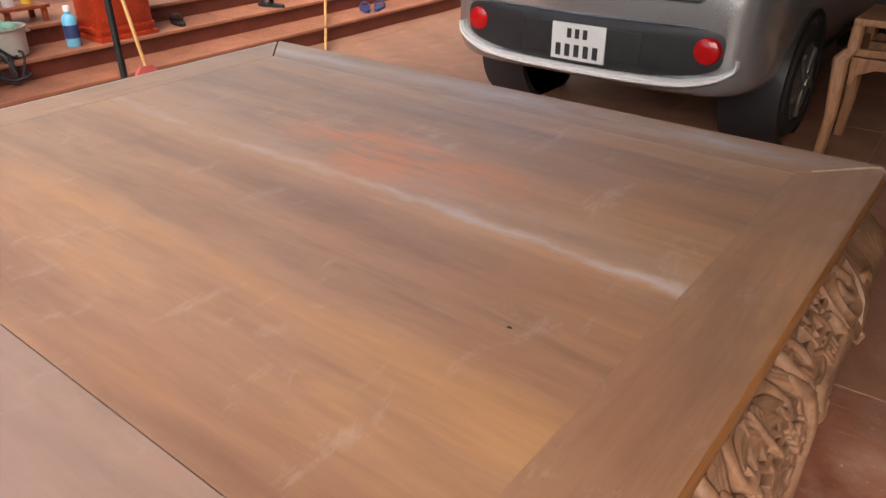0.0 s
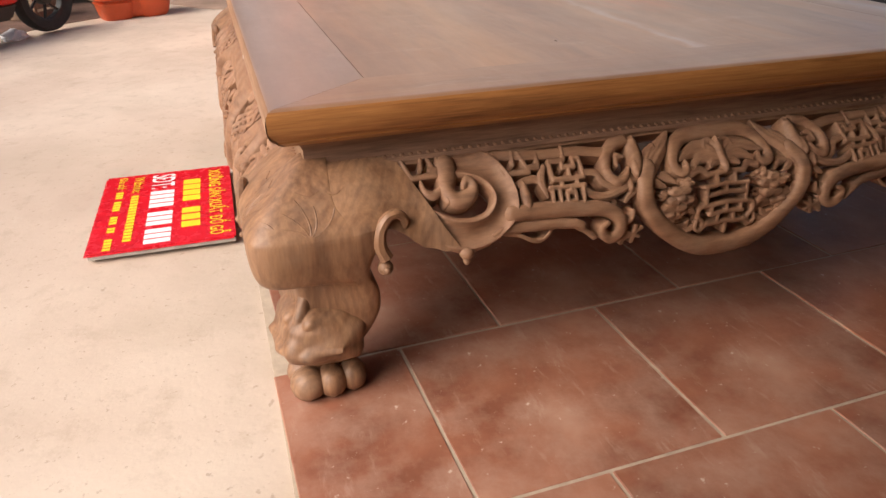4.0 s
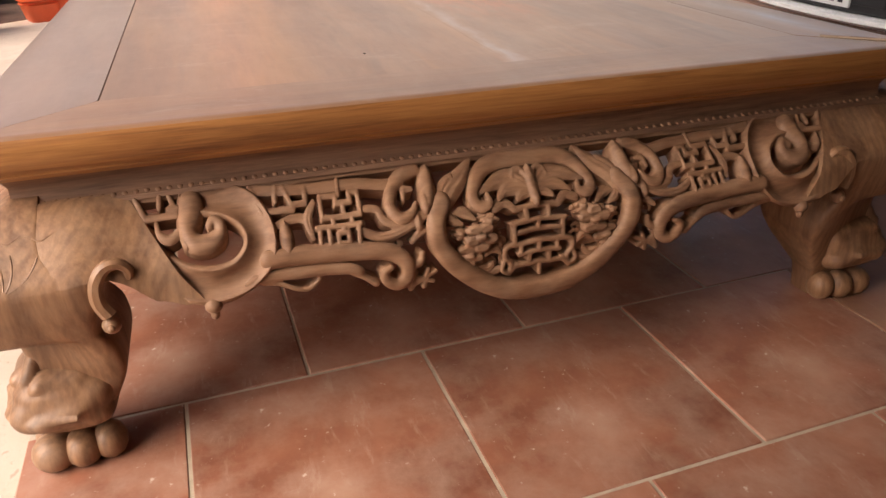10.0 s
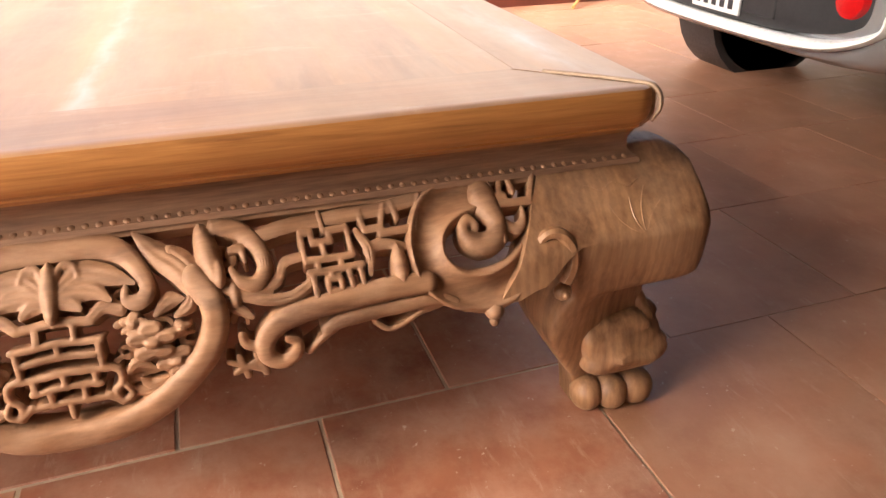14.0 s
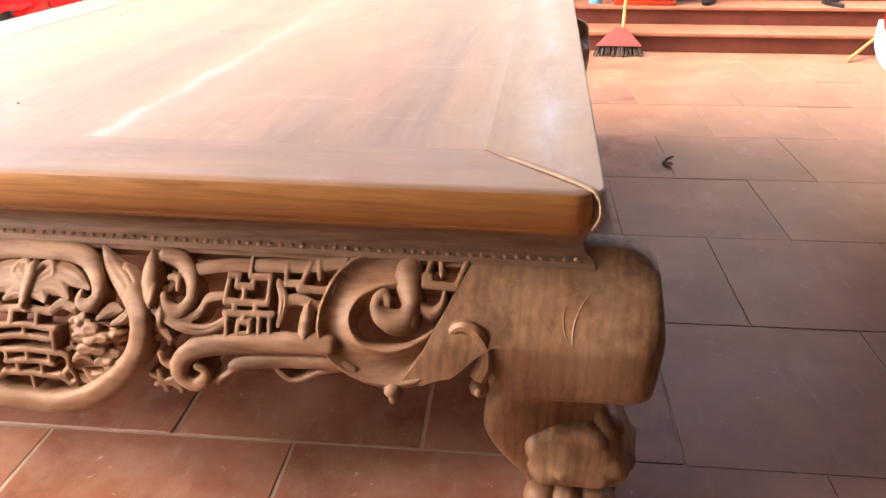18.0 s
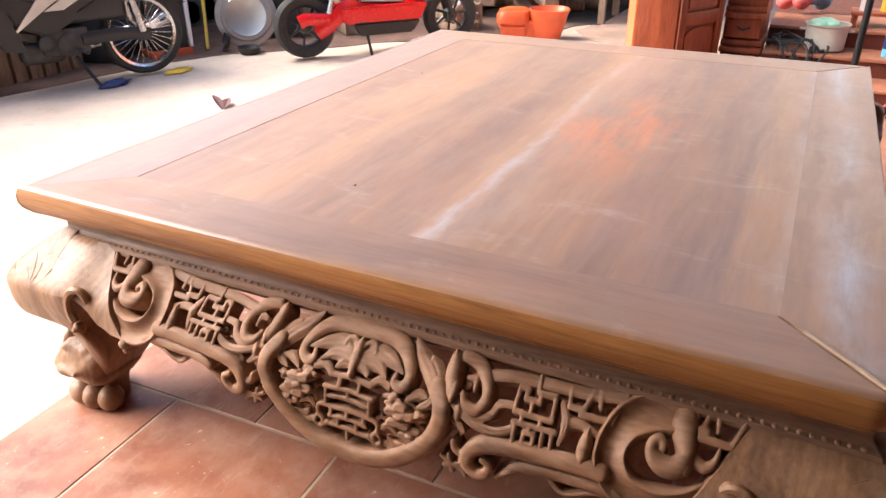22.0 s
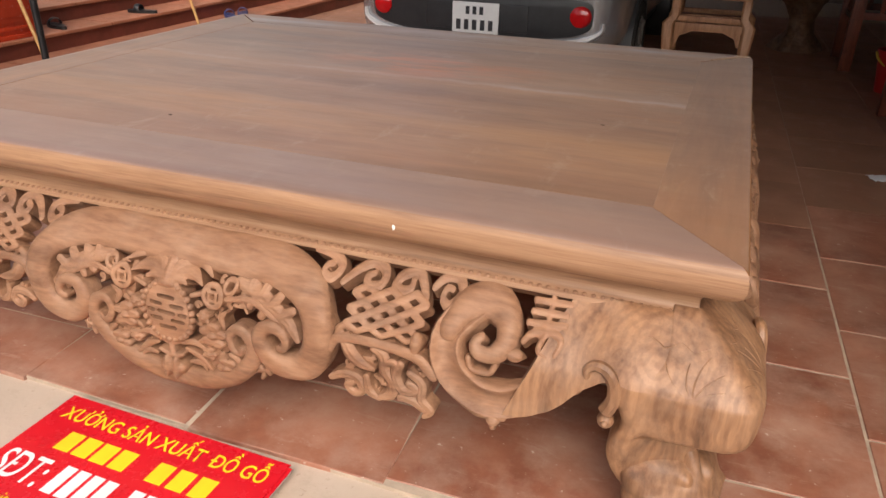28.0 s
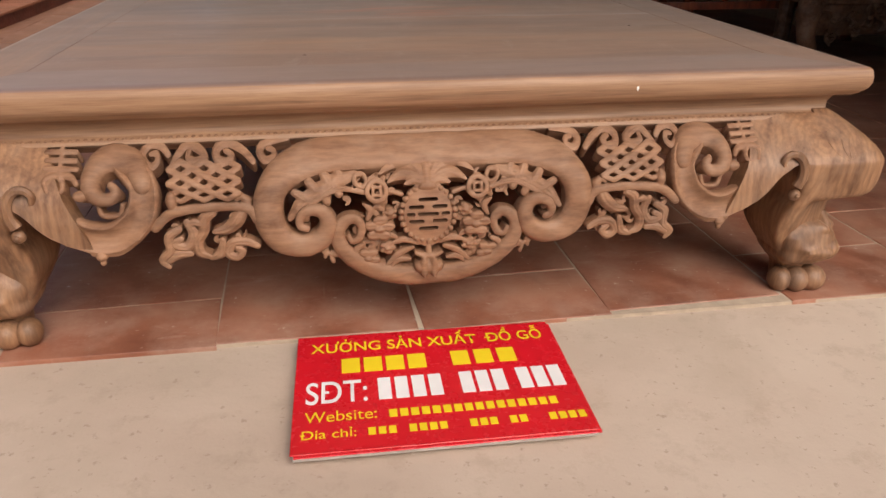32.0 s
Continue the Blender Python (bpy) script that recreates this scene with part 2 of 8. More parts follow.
    nt.links.new(col, hs.inputs["Color"])
    nt.links.new(hs.outputs[0], b.inputs["Base Color"])
    r1 = noise_tex(nt, coords(nt, (2, 5, 1), (7, 3, 0)), 2.0, 5, 0.65)
    nt.links.new(ramp(nt, r1, [(0.3, (0.30,) * 3), (0.7, (0.46,) * 3)]), b.inputs["Roughness"])
    bump(nt, b, s2, 0.15, 0.0012)
    return m


PALE = (0.41, 0.41, 0.455)
M_TOP = top_wood("dusty top boards", (1.2, 11, 11), 0.0, ((0.925, 0.024, 1.3, PALE), (0.975, 0.12, 0.42, (0.34, 0.30, 0.29)), (1.57, 0.04, 0.45, PALE)), 0.18, (0.39, 0.21, 0.092))
M_TOPX = top_wood("dusty rail, lengthwise", (1.3, 12, 12), 4.0, (), 0.55, (0.25, 0.155, 0.125), (0.42, (0.225, 0.160, 0.148)))
M_TOPB = top_wood("dusty rail at the back", (1.3, 10, 10), 6.0, ((1.655, 0.055, 0.9, PALE),), 0.5, (0.38, 0.21, 0.10))
M_TOPY = top_wood("dusty rail, crosswise", (15, 1.3, 15), 9.0, (), 0.2, (0.42, 0.23, 0.098))


def tile_mat(name="terracotta tile", dirt=0.0, soil=(0.27, 0.145, 0.088)):
    m, nt, b = node_mat(name, 0.5, 0, 0.45)
    big = noise_tex(nt, coords(nt, (1, 1, 1)), 3.0, 5, 0.6, 0.3)
    col = ramp(nt, big, [(0.34, (0.19, 0.068, 0.040)), (0.48, (0.29, 0.112, 0.066)), (0.62, (0.38, 0.175, 0.112))])
    dust = noise_tex(nt, coords(nt, (1, 1, 1), (4, 1, 0)), 7.0, 7, 0.7)
    col = mix(nt, ramp(nt, dust, [(0.42, (0, 0, 0)), (0.74, (0.62, 0.62, 0.62))]), col, (0.46, 0.31, 0.235))
    smear = noise_tex(nt, coords(nt, (6, 22, 1), (2, 7, 0), (0, 0, 0.6)), 1.0, 6, 0.72, 0.4)
    col = mix(nt, ramp(nt, smear, [(0.57, (0, 0, 0)), (0.72, (0.42, 0.42, 0.42))]), col, (0.50, 0.37, 0.29))
    smear2 = noise_tex(nt, coords(nt, (34, 4, 1), (5, 1, 0), (0, 0, 0.25)), 1.0, 5, 0.7, 0.3)
    col = mix(nt, ramp(nt, smear2, [(0.66, (0, 0, 0)), (0.76, (0.35, 0.35, 0.35))]), col, (0.50, 0.37, 0.29))
    chip = noise_tex(nt, coords(nt, (1, 1, 1), (9, 3, 0)), 45.0, 4, 0.6)
    col = mix(nt, ramp(nt, chip, [(0.66, (0, 0, 0)), (0.72, (0.7, 0.7, 0.7))]), col, (0.60, 0.50, 0.42))
    if dirt:
        grime = noise_tex(nt, coords(nt, (1, 1, 1), (1, 9, 0)), 2.4, 7, 0.68)
        col = mix(nt, ramp(nt, grime, [(0.3, (dirt + 0.15,) * 3), (0.7, (dirt - 0.25,) * 3)]), col, soil)
    oi = nt.nodes.new("ShaderNodeObjectInfo")
    hs = nt.nodes.new("ShaderNodeHueSaturation")
    val = maths(nt, 'MULTIPLY_ADD', oi.outputs["Random"], 0.12)
    val.node.inputs[2].default_value = 0.94
    nt.links.new(val, hs.inputs["Value"])
    nt.links.new(col, hs.inputs["Color"])
    nt.links.new(hs.outputs[0], b.inputs["Base Color"])
    nt.links.new(ramp(nt, dust, [(0.35, (0.36,) * 3), (0.7, (0.62,) * 3)]), b.inputs["Roughness"])
    fine = noise_tex(nt, coords(nt), 60.0, 4, 0.6)
    bump(nt, b, fine, 0.12, 0.002)
    return m


def concrete_mat():
    m, nt, b = node_mat("worn sandy concrete", 0.85, 0, 0.3)
    big = noise_tex(nt, coords(nt), 0.9, 5, 0.6, 0.3)
    col = ramp(nt, big, [(0.3, (0.45, 0.352, 0.282)), (0.5, (0.545, 0.438, 0.355)), (0.72, (0.62, 0.52, 0.43))])
    spot = noise_tex(nt, coords(nt, (1, 1, 1), (3, 3, 0)), 11.0, 7, 0.72)
    col = mix(nt, ramp(nt, spot, [(0.33, (0.35, 0.35, 0.35)), (0.47, (0, 0, 0))]), col, (0.34, 0.26, 0.19))
    col = mix(nt, ramp(nt, spot, [(0.62, (0, 0, 0)), (0.8, (0.5, 0.5, 0.5))]), col, (0.6, 0.52, 0.42))
    stain = noise_tex(nt, coords(nt, (1, 1, 1), (7, 1, 0)), 1.6, 6, 0.65, 0.5)
    col = mix(nt, ramp(nt, stain, [(0.48, (0, 0, 0)), (0.66, (0.5, 0.5, 0.5))]), col, (0.42, 0.34, 0.265))
    grit = noise_tex(nt, coords(nt, (1, 1, 1), (1, 5, 0)), 55.0, 3, 0.6)
    col = mix(nt, ramp(nt, grit, [(0.64, (0, 0, 0)), (0.72, (0.45,) * 3)]), col, (0.25, 0.17, 0.12))
    nt.links.new(col, b.inputs["Base Color"])
    fine = noise_tex(nt, coords(nt), 70.0, 5, 0.65)
    h = maths(nt, 'ADD', maths(nt, 'MULTIPLY', fine, 0.5), spot)
    bump(nt, b, h, 0.4, 0.004)
    return m


M_TILE = tile_mat()
M_TILE_DIRTY = tile_mat("grimy terracotta tile", 0.6)
M_TILE_DUSTY = tile_mat("dusty terracotta tile", 0.48, (0.32, 0.17, 0.10))
M_CONC = concrete_mat()
M_GROUT = plain("pale grout", (0.44, 0.35, 0.265), 0.9, bumps=0.3, scale=20)
M_PLASTER = plain("limewashed plaster", (0.55, 0.50, 0.42), 0.9, var=0.2, scale=1.5, bumps=0.2)
M_CEIL = plain("grey roof sheet", (0.28, 0.27, 0.26), 0.7, var=0.15)
M_WHT0 = plain("white filler", (0.8, 0.8, 0.78), 0.6)
M_KNOT = plain("dark knot", (0.03, 0.018, 0.012), 0.7)

# ---- mesh helpers ----
def mesh_ob(name, bm, material, smooth=True):
    me = bm
    if not isinstance(bm, bpy.types.Mesh):
        me = bpy.data.meshes.new(name)
        bm.normal_update()
        bm.to_mesh(me)
        bm.free()
    if smooth:
        me.polygons.foreach_set("use_smooth", [True] * len(me.polygons))
        me.set_sharp_from_angle(angle=radians(38))
    for mt in (material if isinstance(material, (list, tuple)) else [material]):
        me.materials.append(mt)
    return new(name, me)


def thing(name, place, label, category, group="", kind=""):
    e = new(name)
    e.empty_display_size = 0.1
    e.matrix_basis = Matrix.Translation(place) if not isinstance(place, Matrix) else place
    return tagged(e, label, category, group, kind)


def part(name, bm, material, parent, label="", smooth=True):
    """One mesh under a thing or a part; the mesh is in world space, the parent may stand anywhere."""
    ob = mesh_ob(name, bm, material, smooth)
    ob.parent = parent
    m = parent.matrix_basis.copy()
    up = parent.parent
    base = parent.matrix_parent_inverse @ m if up else m
    while up:
        base = (up.matrix_parent_inverse if up.parent else Matrix()) @ up.matrix_basis @ base if not up.parent else up.matrix_basis @ base
        up = up.parent
    ob.matrix_parent_inverse = base.inverted()
    if label: ob["label"] = label
    return ob


def box(bm, lo, hi, bevel=0.0, seg=2):
    c = [(a + b) / 2 for a, b in zip(lo, hi)]
    s = [abs(b - a) for a, b in zip(lo, hi)]
    r = bmesh.ops.create_cube(bm, size=1, matrix=Matrix.Translation(c) @ Matrix.Diagonal((*s, 1)))
    if bevel:
        es = list({e for v in r["verts"] for e in v.link_edges})
        bmesh.ops.bevel(bm, geom=es, offset=min(bevel, min(s) * 0.45), segments=seg, profile=0.6, affect='EDGES')
    return bm


def obox(bm, m, size, bevel=0.0, seg=2):
    """A box of that size about the pose m."""
    r = bmesh.ops.create_cube(bm, size=1, matrix=m @ Matrix.Diagonal((*size, 1)))
    if bevel:
        es = list({e for v in r["verts"] for e in v.link_edges})
        bmesh.ops.bevel(bm, geom=es, offset=min(bevel, min(size) * 0.45), segments=seg, profile=0.6, affect='EDGES')
    return bm


def ball(bm, c, r, seg=12, m=None):
    """An ellipsoid; r is one radius or three."""
    rr = (r, r, r) if isinstance(r, (int, float)) else r
    mat = Matrix.Translation(c) @ (m or Matrix()) @ Matrix.Diagonal((*rr, 1))
    bmesh.ops.create_uvsphere(bm, u_segments=seg, v_segments=max(6, seg // 2 + 2), radius=1, matrix=mat)
    return bm


def tube(bm, pts, width, depth=None, face=None, seg=8, closed=False, sq=1.0):
    """A bar swept along pts. width, depth: half sizes (one value or one a point). face: the direction of the depth. sq<1: squarer section."""
    P = [Vector(p) for p in pts]
    n = len(P)
    W = width if isinstance(width, (list, tuple)) else [width] * n
    D = W if depth is None else (depth if isinstance(depth, (list, tuple)) else [depth] * n)
    rings = []
    ref = Vector(face) if face is not None and not isinstance(face, list) else None
    last = None
    for k in range(n):
        a, b = (P[(k - 1) % n], P[(k + 1) % n]) if closed else (P[max(k - 1, 0)], P[min(k + 1, n - 1)])
        t = (b - a)
        t = t.normalized() if t.length > 1e-9 else Vector((0, 0, 1))
        if isinstance(face, list): f = Vector(face[k])
        elif ref is not None: f = ref
        elif last is not None: f = last
        else: f = Vector((0, 0, 1)) if abs(t.z) < 0.9 else Vector((1, 0, 0))
        s = t.cross(f)
        s = s.normalized() if s.length > 1e-6 else t.orthogonal().normalized()
        f = s.cross(t).normalized()
        last = f
        ring = []
        for i in range(seg):
            c, d = math.cos(2 * math.pi * (i + 0.5) / seg), math.sin(2 * math.pi * (i + 0.5) / seg)
            if sq != 1.0:
                c, d = math.copysign(abs(c) ** sq, c), math.copysign(abs(d) ** sq, d)
            ring.append(bm.verts.new(P[k] + s * (W[k] * c) + f * (D[k] * d)))
        rings.append(ring)
    for k in range(n if closed else n - 1):
        r0, r1 = rings[k], rings[(k + 1) % n]
        for i in range(seg):
            j = (i + 1) % seg
            bm.faces.new((r0[i], r0[j], r1[j], r1[i]))
    if not closed:
        bm.faces.new(list(reversed(rings[0])))
        bm.faces.new(rings[-1])
    return bm


def loft(bm, rings, cap=True):
    vs = [[bm.verts.new(p) for p in r] for r in rings]
    n = len(vs[0])
    for a, b in zip(vs, vs[1:]):
        for i in range(n):
            j = (i + 1) % n
            bm.faces.new((a[i], a[j], b[j], b[i]))
    if cap:
        bm.faces.new(list(reversed(vs[0])))
        bm.faces.new(vs[-1])
    return bm


def lathe(bm, profile, m=None, seg=20, close=False):
    """Turns (radius, height) points round z, placed by m."""
    m = m or Matrix()
    rings = [[m @ Vector((r * math.cos(2 * math.pi * i / seg), r * math.sin(2 * math.pi * i / seg), z)) for i in range(seg)] for r, z in profile]
    return loft(bm, rings, not close)


def smooth_path(pts, n=6, closed=False):
    """Catmull-Rom through points of any dimension."""
    P = [tuple(p) for p in pts]
    out, m = [], len(P)
    for k in range(m if closed else m - 1):
        q = [P[(k + d) % m] if closed else P[min(max(k + d, 0), m - 1)] for d in (-1, 0, 1, 2)]
        for i in range(n):
            t = i / n
            out.append(tuple(0.5 * (2 * b + (c - a) * t + (2 * a - 5 * b + 4 * c - d) * t * t + (3 * b - a - 3 * c + d) * t ** 3) for a, b, c, d in zip(*q)))
    if not closed: out.append(P[-1])
    return out


def lerp(a, b, n):
    return [a + (b - a) * k / max(1, n - 1) for k in range(n)]


def prism(bm, poly, m, depth):
    """A flat polygon (x, y) extruded along z by depth, placed by m."""
    lo = [bm.verts.new(m @ Vector((x, y, 0))) for x, y in poly]
    hi = [bm.verts.new(m @ Vector((x, y, depth))) for x, y in poly]
    bm.faces.new(list(reversed(lo)))
    bm.faces.new(hi)
    for i in range(len(poly)):
        j = (i + 1) % len(poly)
        bm.faces.new((lo[i], lo[j], hi[j], hi[i]))
    return bm

# ---- ground, floor, walls, roof ----
bm = bmesh.new()
bmesh.ops.create_grid(bm, x_segments=2, y_segments=2, size=400, matrix=Matrix.Translation((0, 0, -0.012)))
ground = tagged(mesh_ob("ground", bm, M_CONC), "pale sandy worn concrete yard", "ground", kind="structure")

FLOOR_TILT = Matrix.Rotation(radians(1.95), 4, 'Z')
TILE0 = Matrix.Translation((-0.123, 0.198, 0)) @ FLOOR_TILT
bm = bmesh.new()
box(bm, (-3.95, -0.085, -0.05), (5.0, 9.0, -0.0022))
floor = tagged(mesh_ob("floor", bm, M_GROUT, False), "terracotta tiled workshop floor with pale joints", "floor", kind="structure")


def front_edge(x):
    return -0.088 + 0.02 * max(0.0, x + 0.3)

# ---- carved platform bed ----
XA, XD, YA, YB, H = 0.0, -2.155, -0.036, 1.736, 0.61
CX, CY = (XA + XD) / 2, (YA + YB) / 2
bed = thing("platform_bed", (CX, CY, 0), "low raw rosewood platform bed with carved aprons and paw feet", "bed")
FRW = (0.168, 0.200, 0.172, 0.172)       # frame board widths at the top: short side, front, back, far side


def edge_profile(k):
    """(outward from slab edge, z) round the edge: crisp on the short sides, fully rounded on the long one, sawn flat at the back."""
    if k in (0, 3):
        r = [(-0.008, 0), (-0.002, 0.003), (0.001, 0.010), (0.003, 0.026), (0.002, 0.042), (-0.003, 0.054), (-0.010, 0.062), (-0.012, 0.064), (-0.012, 0.068), (-0.018, 0.072), (-0.024, 0.078)]
    elif k == 1:
        r = [(-0.034, 0.0005), (-0.024, 0.003), (-0.014, 0.008), (-0.006, 0.016), (0.0, 0.026), (0.003, 0.038), (0.002, 0.050), (-0.004, 0.060), (-0.012, 0.066), (-0.014, 0.070), (-0.02, 0.074), (-0.026, 0.078)]
        r = [(-0.014, 0), (-0.005, 0.003), (0.001, 0.010), (0.004, 0.024), (0.004, 0.040), (0.0, 0.054), (-0.008, 0.064), (-0.012, 0.066), (-0.014, 0.070), (-0.02, 0.074), (-0.026, 0.078)]
    else:
        r = [(-0.003, 0), (0.0, 0.003), (0.001, 0.025), (0.001, 0.045), (-0.004, 0.058), (-0.012, 0.067), (-0.020, 0.074), (-0.026, 0.078)]
    return [(-FRW[k], H), (-0.06, H), (-0.044, H) if k == 1 else (-0.022, H)] + [(o, H - 0.92 * d) for o, d in r] + [(-FRW[k], H - 0.072)]


class Side:
    """One side of the bed: s runs along it from its first corner, out points away from the bed."""
    def __init__(self, start, along, out, length):
        self.start, self.along, self.out, self.length = Vector((*start, 0)), Vector((*along, 0)), Vector((*out, 0)), length

    def at(self, s, o, z):
        return self.start + self.along * s + self.out * o + Vector((0, 0, z))


SIDES = [Side((XA, YA), (0, 1), (1, 0), YB - YA), Side((XA, YA), (-1, 0), (0, -1), XA - XD),
         Side((XA, YB), (-1, 0), (0, 1), XA - XD), Side((XD, YA), (0, 1), (-1, 0), YB - YA)]
NEXT = ((1, 2), (0, 3), (0, 3), (1, 2))     # the sides met at the start and at the end
for k, sd in enumerate(SIDES):
    bm = bmesh.new()
    gap = 0.0005
    prof = edge_profile(k)
    gap1 = 0.0075 if k in (0, 3) else gap

    def end_rings(at_start):
        """The mitred end; at the corner with the open mitre the edge is rounded off in plan."""
        adj = FRW[NEXT[k][0 if at_start else 1]] / FRW[k]
        g = gap if at_start else gap1
        corner = (k == 0 and not at_start) or (k == 2 and at_start)
        R, out = 0.036, []
        for phi in ((0.0, 15, 30, 45) if corner else (45,)):
            ring = []
            for o, z in prof:
                if corner and o > -R:
                    rr = R + o
                    oo, dd = -R + rr * math.cos(radians(phi)), R - rr * math.sin(radians(phi))
                elif corner:
                    oo, dd = o, -o * adj
                else:
                    oo, dd = o, -o * adj if o < 0 else -o
                dd += g
                ring.append(sd.at(dd if at_start else sd.length - dd, oo, z))
            out.append(ring)
        return out[::-1] if at_start else out

    loft(bm, end_rings(True) + end_rings(False))
    bmesh.ops.recalc_face_normals(bm, faces=bm.faces)
    for f in bm.faces:
        f.material_index = 0 if f.normal.z > 0.7 else 1
    mats = [M_TOPY, M_EDGE_Y] if k in (0, 3) else [M_TOPX if k == 1 else M_TOPB, M_EDGE_X]
    part("frame_board", bm, mats, bed, "mitred frame board with rounded moulded edge")
bm = bmesh.new()
strip = smooth_path([(-0.135, YB - 0.135, H + 0.001), (-0.07, YB - 0.068, H + 0.002), (-0.024, YB - 0.022, H + 0.001), (-0.012, YB - 0.010, H - 0.004), (-0.006, YB - 0.004, H - 0.018), (-0.006, YB - 0.004, H - 0.036), (-0.013, YB - 0.011, H - 0.054)], 4)
tube(bm, strip, 0.0036, 0.0055, (1, -1, 0.2), 8)
part("loose_strip", bm, M_STRIP, bed, "pale loose strip sticking out of the open mitre")

IX0, IX1, IY0, IY1 = XD + FRW[3], XA - FRW[0], YA + FRW[1], YB - FRW[2]
for y0, y1 in ((IY0 + 0.0022, 0.9043), (0.9045, IY1 - 0.0002)):
    bm = bmesh.new()
    box(bm, (IX0 + 0.0003, y0, H - 0.06), (IX1 - 0.0003, y1, H - 0.0005))
    part("plank", bm, M_TOP, bed)

# recessed waist and its string of beads
for k, sd in enumerate(SIDES):
    bm = bmesh.new()
    prof = [(-0.16, 0.5385), (-0.042, 0.5385), (-0.053, 0.530), (-0.060, 0.515), (-0.060, 0.500), (-0.055, 0.492), (-0.050, 0.489), (-0.045, 0.486), (-0.042, 0.478), (-0.16, 0.478)]
    if k == 2: prof = [(o + 0.04 if o > -0.1 else o, z) for o, z in prof]
    end = (0.04, 0.0, -0.04, 0.04)[k]
    loft(bm, [[sd.at(-o + (0.04 if k == 2 else 0.0), o, z) for o, z in prof], [sd.at(sd.length + o + end, o, z) for o, z in prof]])
    bmesh.ops.recalc_face_normals(bm, faces=bm.faces)
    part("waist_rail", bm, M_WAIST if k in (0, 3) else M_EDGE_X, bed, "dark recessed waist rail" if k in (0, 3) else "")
    bm = bmesh.new()
    n, b0, b1 = int((sd.length - 0.14) / 0.0165), 0.08, sd.length - (0.02 if k in (0, 3) else 0.08)
    for j in range(n):
        s = b0 + (j + 0.5) * (b1 - b0) / n
        ball(bm, sd.at(s, -0.0512, 0.4865), (0.0060, 0.0060, 0.0050), 8)
    part("bead_string", bm, M_CARVE_Y if k in (0, 3) else M_CARVE_X, bed)["kind"] = "stuff"


# how far the apron's face stands out from the slab's edge, by height
BULGE = [(0.0, 0.06), (0.12, 0.072), (0.25, 0.069), (0.33, 0.064), (0.385, 0.053), (0.41, 0.034), (0.44, 0.001), (0.465, -0.03), (0.485, -0.052), (0.52, -0.07)]


def bulge(z):
    return float(np.interp(z, [t[0] for t in BULGE], [t[1] for t in BULGE]))


LEG = [(0.4985, -0.056, 0.10), (0.488, -0.038, 0.10), (0.470, -0.013, 0.10), (0.450, 0.013, 0.10), (0.430, 0.036, 0.11), (0.412, 0.054, 0.14), (0.400, 0.063, 0.172), (0.388, 0.068, 0.172), (0.36, 0.068, 0.172), (0.330, 0.065, 0.160), (0.306, 0.058, 0.153), (0.293, 0.047, 0.153), (0.285, 0.026, 0.154), (0.279, 0.006, 0.157),
       (0.268, -0.006, 0.162), (0.245, -0.010, 0.170), (0.205, -0.012, 0.173), (0.175, -0.012, 0.166), (0.14, -0.012, 0.150), (0.105, -0.016, 0.128), (0.08, -0.022, 0.112), (0.058, -0.030, 0.10), (0.0, -0.034, 0.095)]
SAWN = [(0.0, 0.004), (0.10, 0.016), (0.245, 0.022), (0.268, 0.026), (0.279, 0.036), (0.288, 0.060), (0.305, 0.078), (0.40, 0.085), (0.47, 0.076), (0.488, 0.060), (0.4985, 0.036)]      # the back legs stay square there


BACK_LEG = (-0.022, 0.016)      # the leg at the open mitre stands further back along x and out along y


def leg_out(z):
    for (z1, o1, _), (z0, o0, _) in zip(LEG, LEG[1:]):
        if z0 <= z <= z1: return o0 + (o1 - o0) * (z - z0) / (z1 - z0)
    return LEG[0][1]


class Carver:
    """Draws strokes in (a, z) on the curved face of one side; a counts from the side's middle."""
    def __init__(self, sd, shift=0.0):
        self.sd, self.mid = sd, sd.length / 2 + shift

    def p(self, a, z, lift=0.0):
        dz = 0.004
        slope = (bulge(z + dz) - bulge(z - dz)) / (2 * dz)
        nrm = (self.sd.out - Vector((0, 0, slope))).normalized()
        return self.sd.at(self.mid + a, bulge(z), z) + nrm * lift, nrm

    def blob(self, bm, a, z, ra, rz, depth=None, lift=0.0, turn=0.0, seg=10):
        c, nrm = self.p(a, z, lift)
        x = self.sd.along
        y = nrm.cross(x).normalized()
        m = Matrix((x, y, nrm)).transposed().to_4x4() @ Matrix.Rotation(turn, 4, 'Z')
        ball(bm, c, (ra, rz, depth or min(ra, rz)), seg, m)

    def plate(self, bm, grid, thick, face):
        """A curved slab from rows of (a, z) points; face gives how far out it stands, thick its depth behind."""
        rows = [[(self.sd.at(self.mid + a, face(a, z), z), self.sd.out) for a, z in r] for r in grid]
        F = [[bm.verts.new(c) for c, _ in r] for r in rows]
        B = [[bm.verts.new(c - nn * thick) for c, nn in r] for r in rows]
        R, C = len(F), len(F[0])
        for i in range(R - 1):
            for j in range(C - 1):
                bm.faces.new((F[i][j], F[i][j + 1], F[i + 1][j + 1], F[i + 1][j]))
                bm.faces.new((B[i][j], B[i + 1][j], B[i + 1][j + 1], B[i][j + 1]))
        ring = [(0, j) for j in range(C)] + [(i, C - 1) for i in range(1, R)] + [(R - 1, j) for j in range(C - 2, -1, -1)] + [(i, 0) for i in range(R - 2, 0, -1)]
        for (i, j), (k, l) in zip(ring, ring[1:] + ring[:1]):
            bm.faces.new((F[i][j], B[i][j], B[k][l], F[k][l]))
        bmesh.ops.recalc_face_normals(bm, faces=bm.faces)


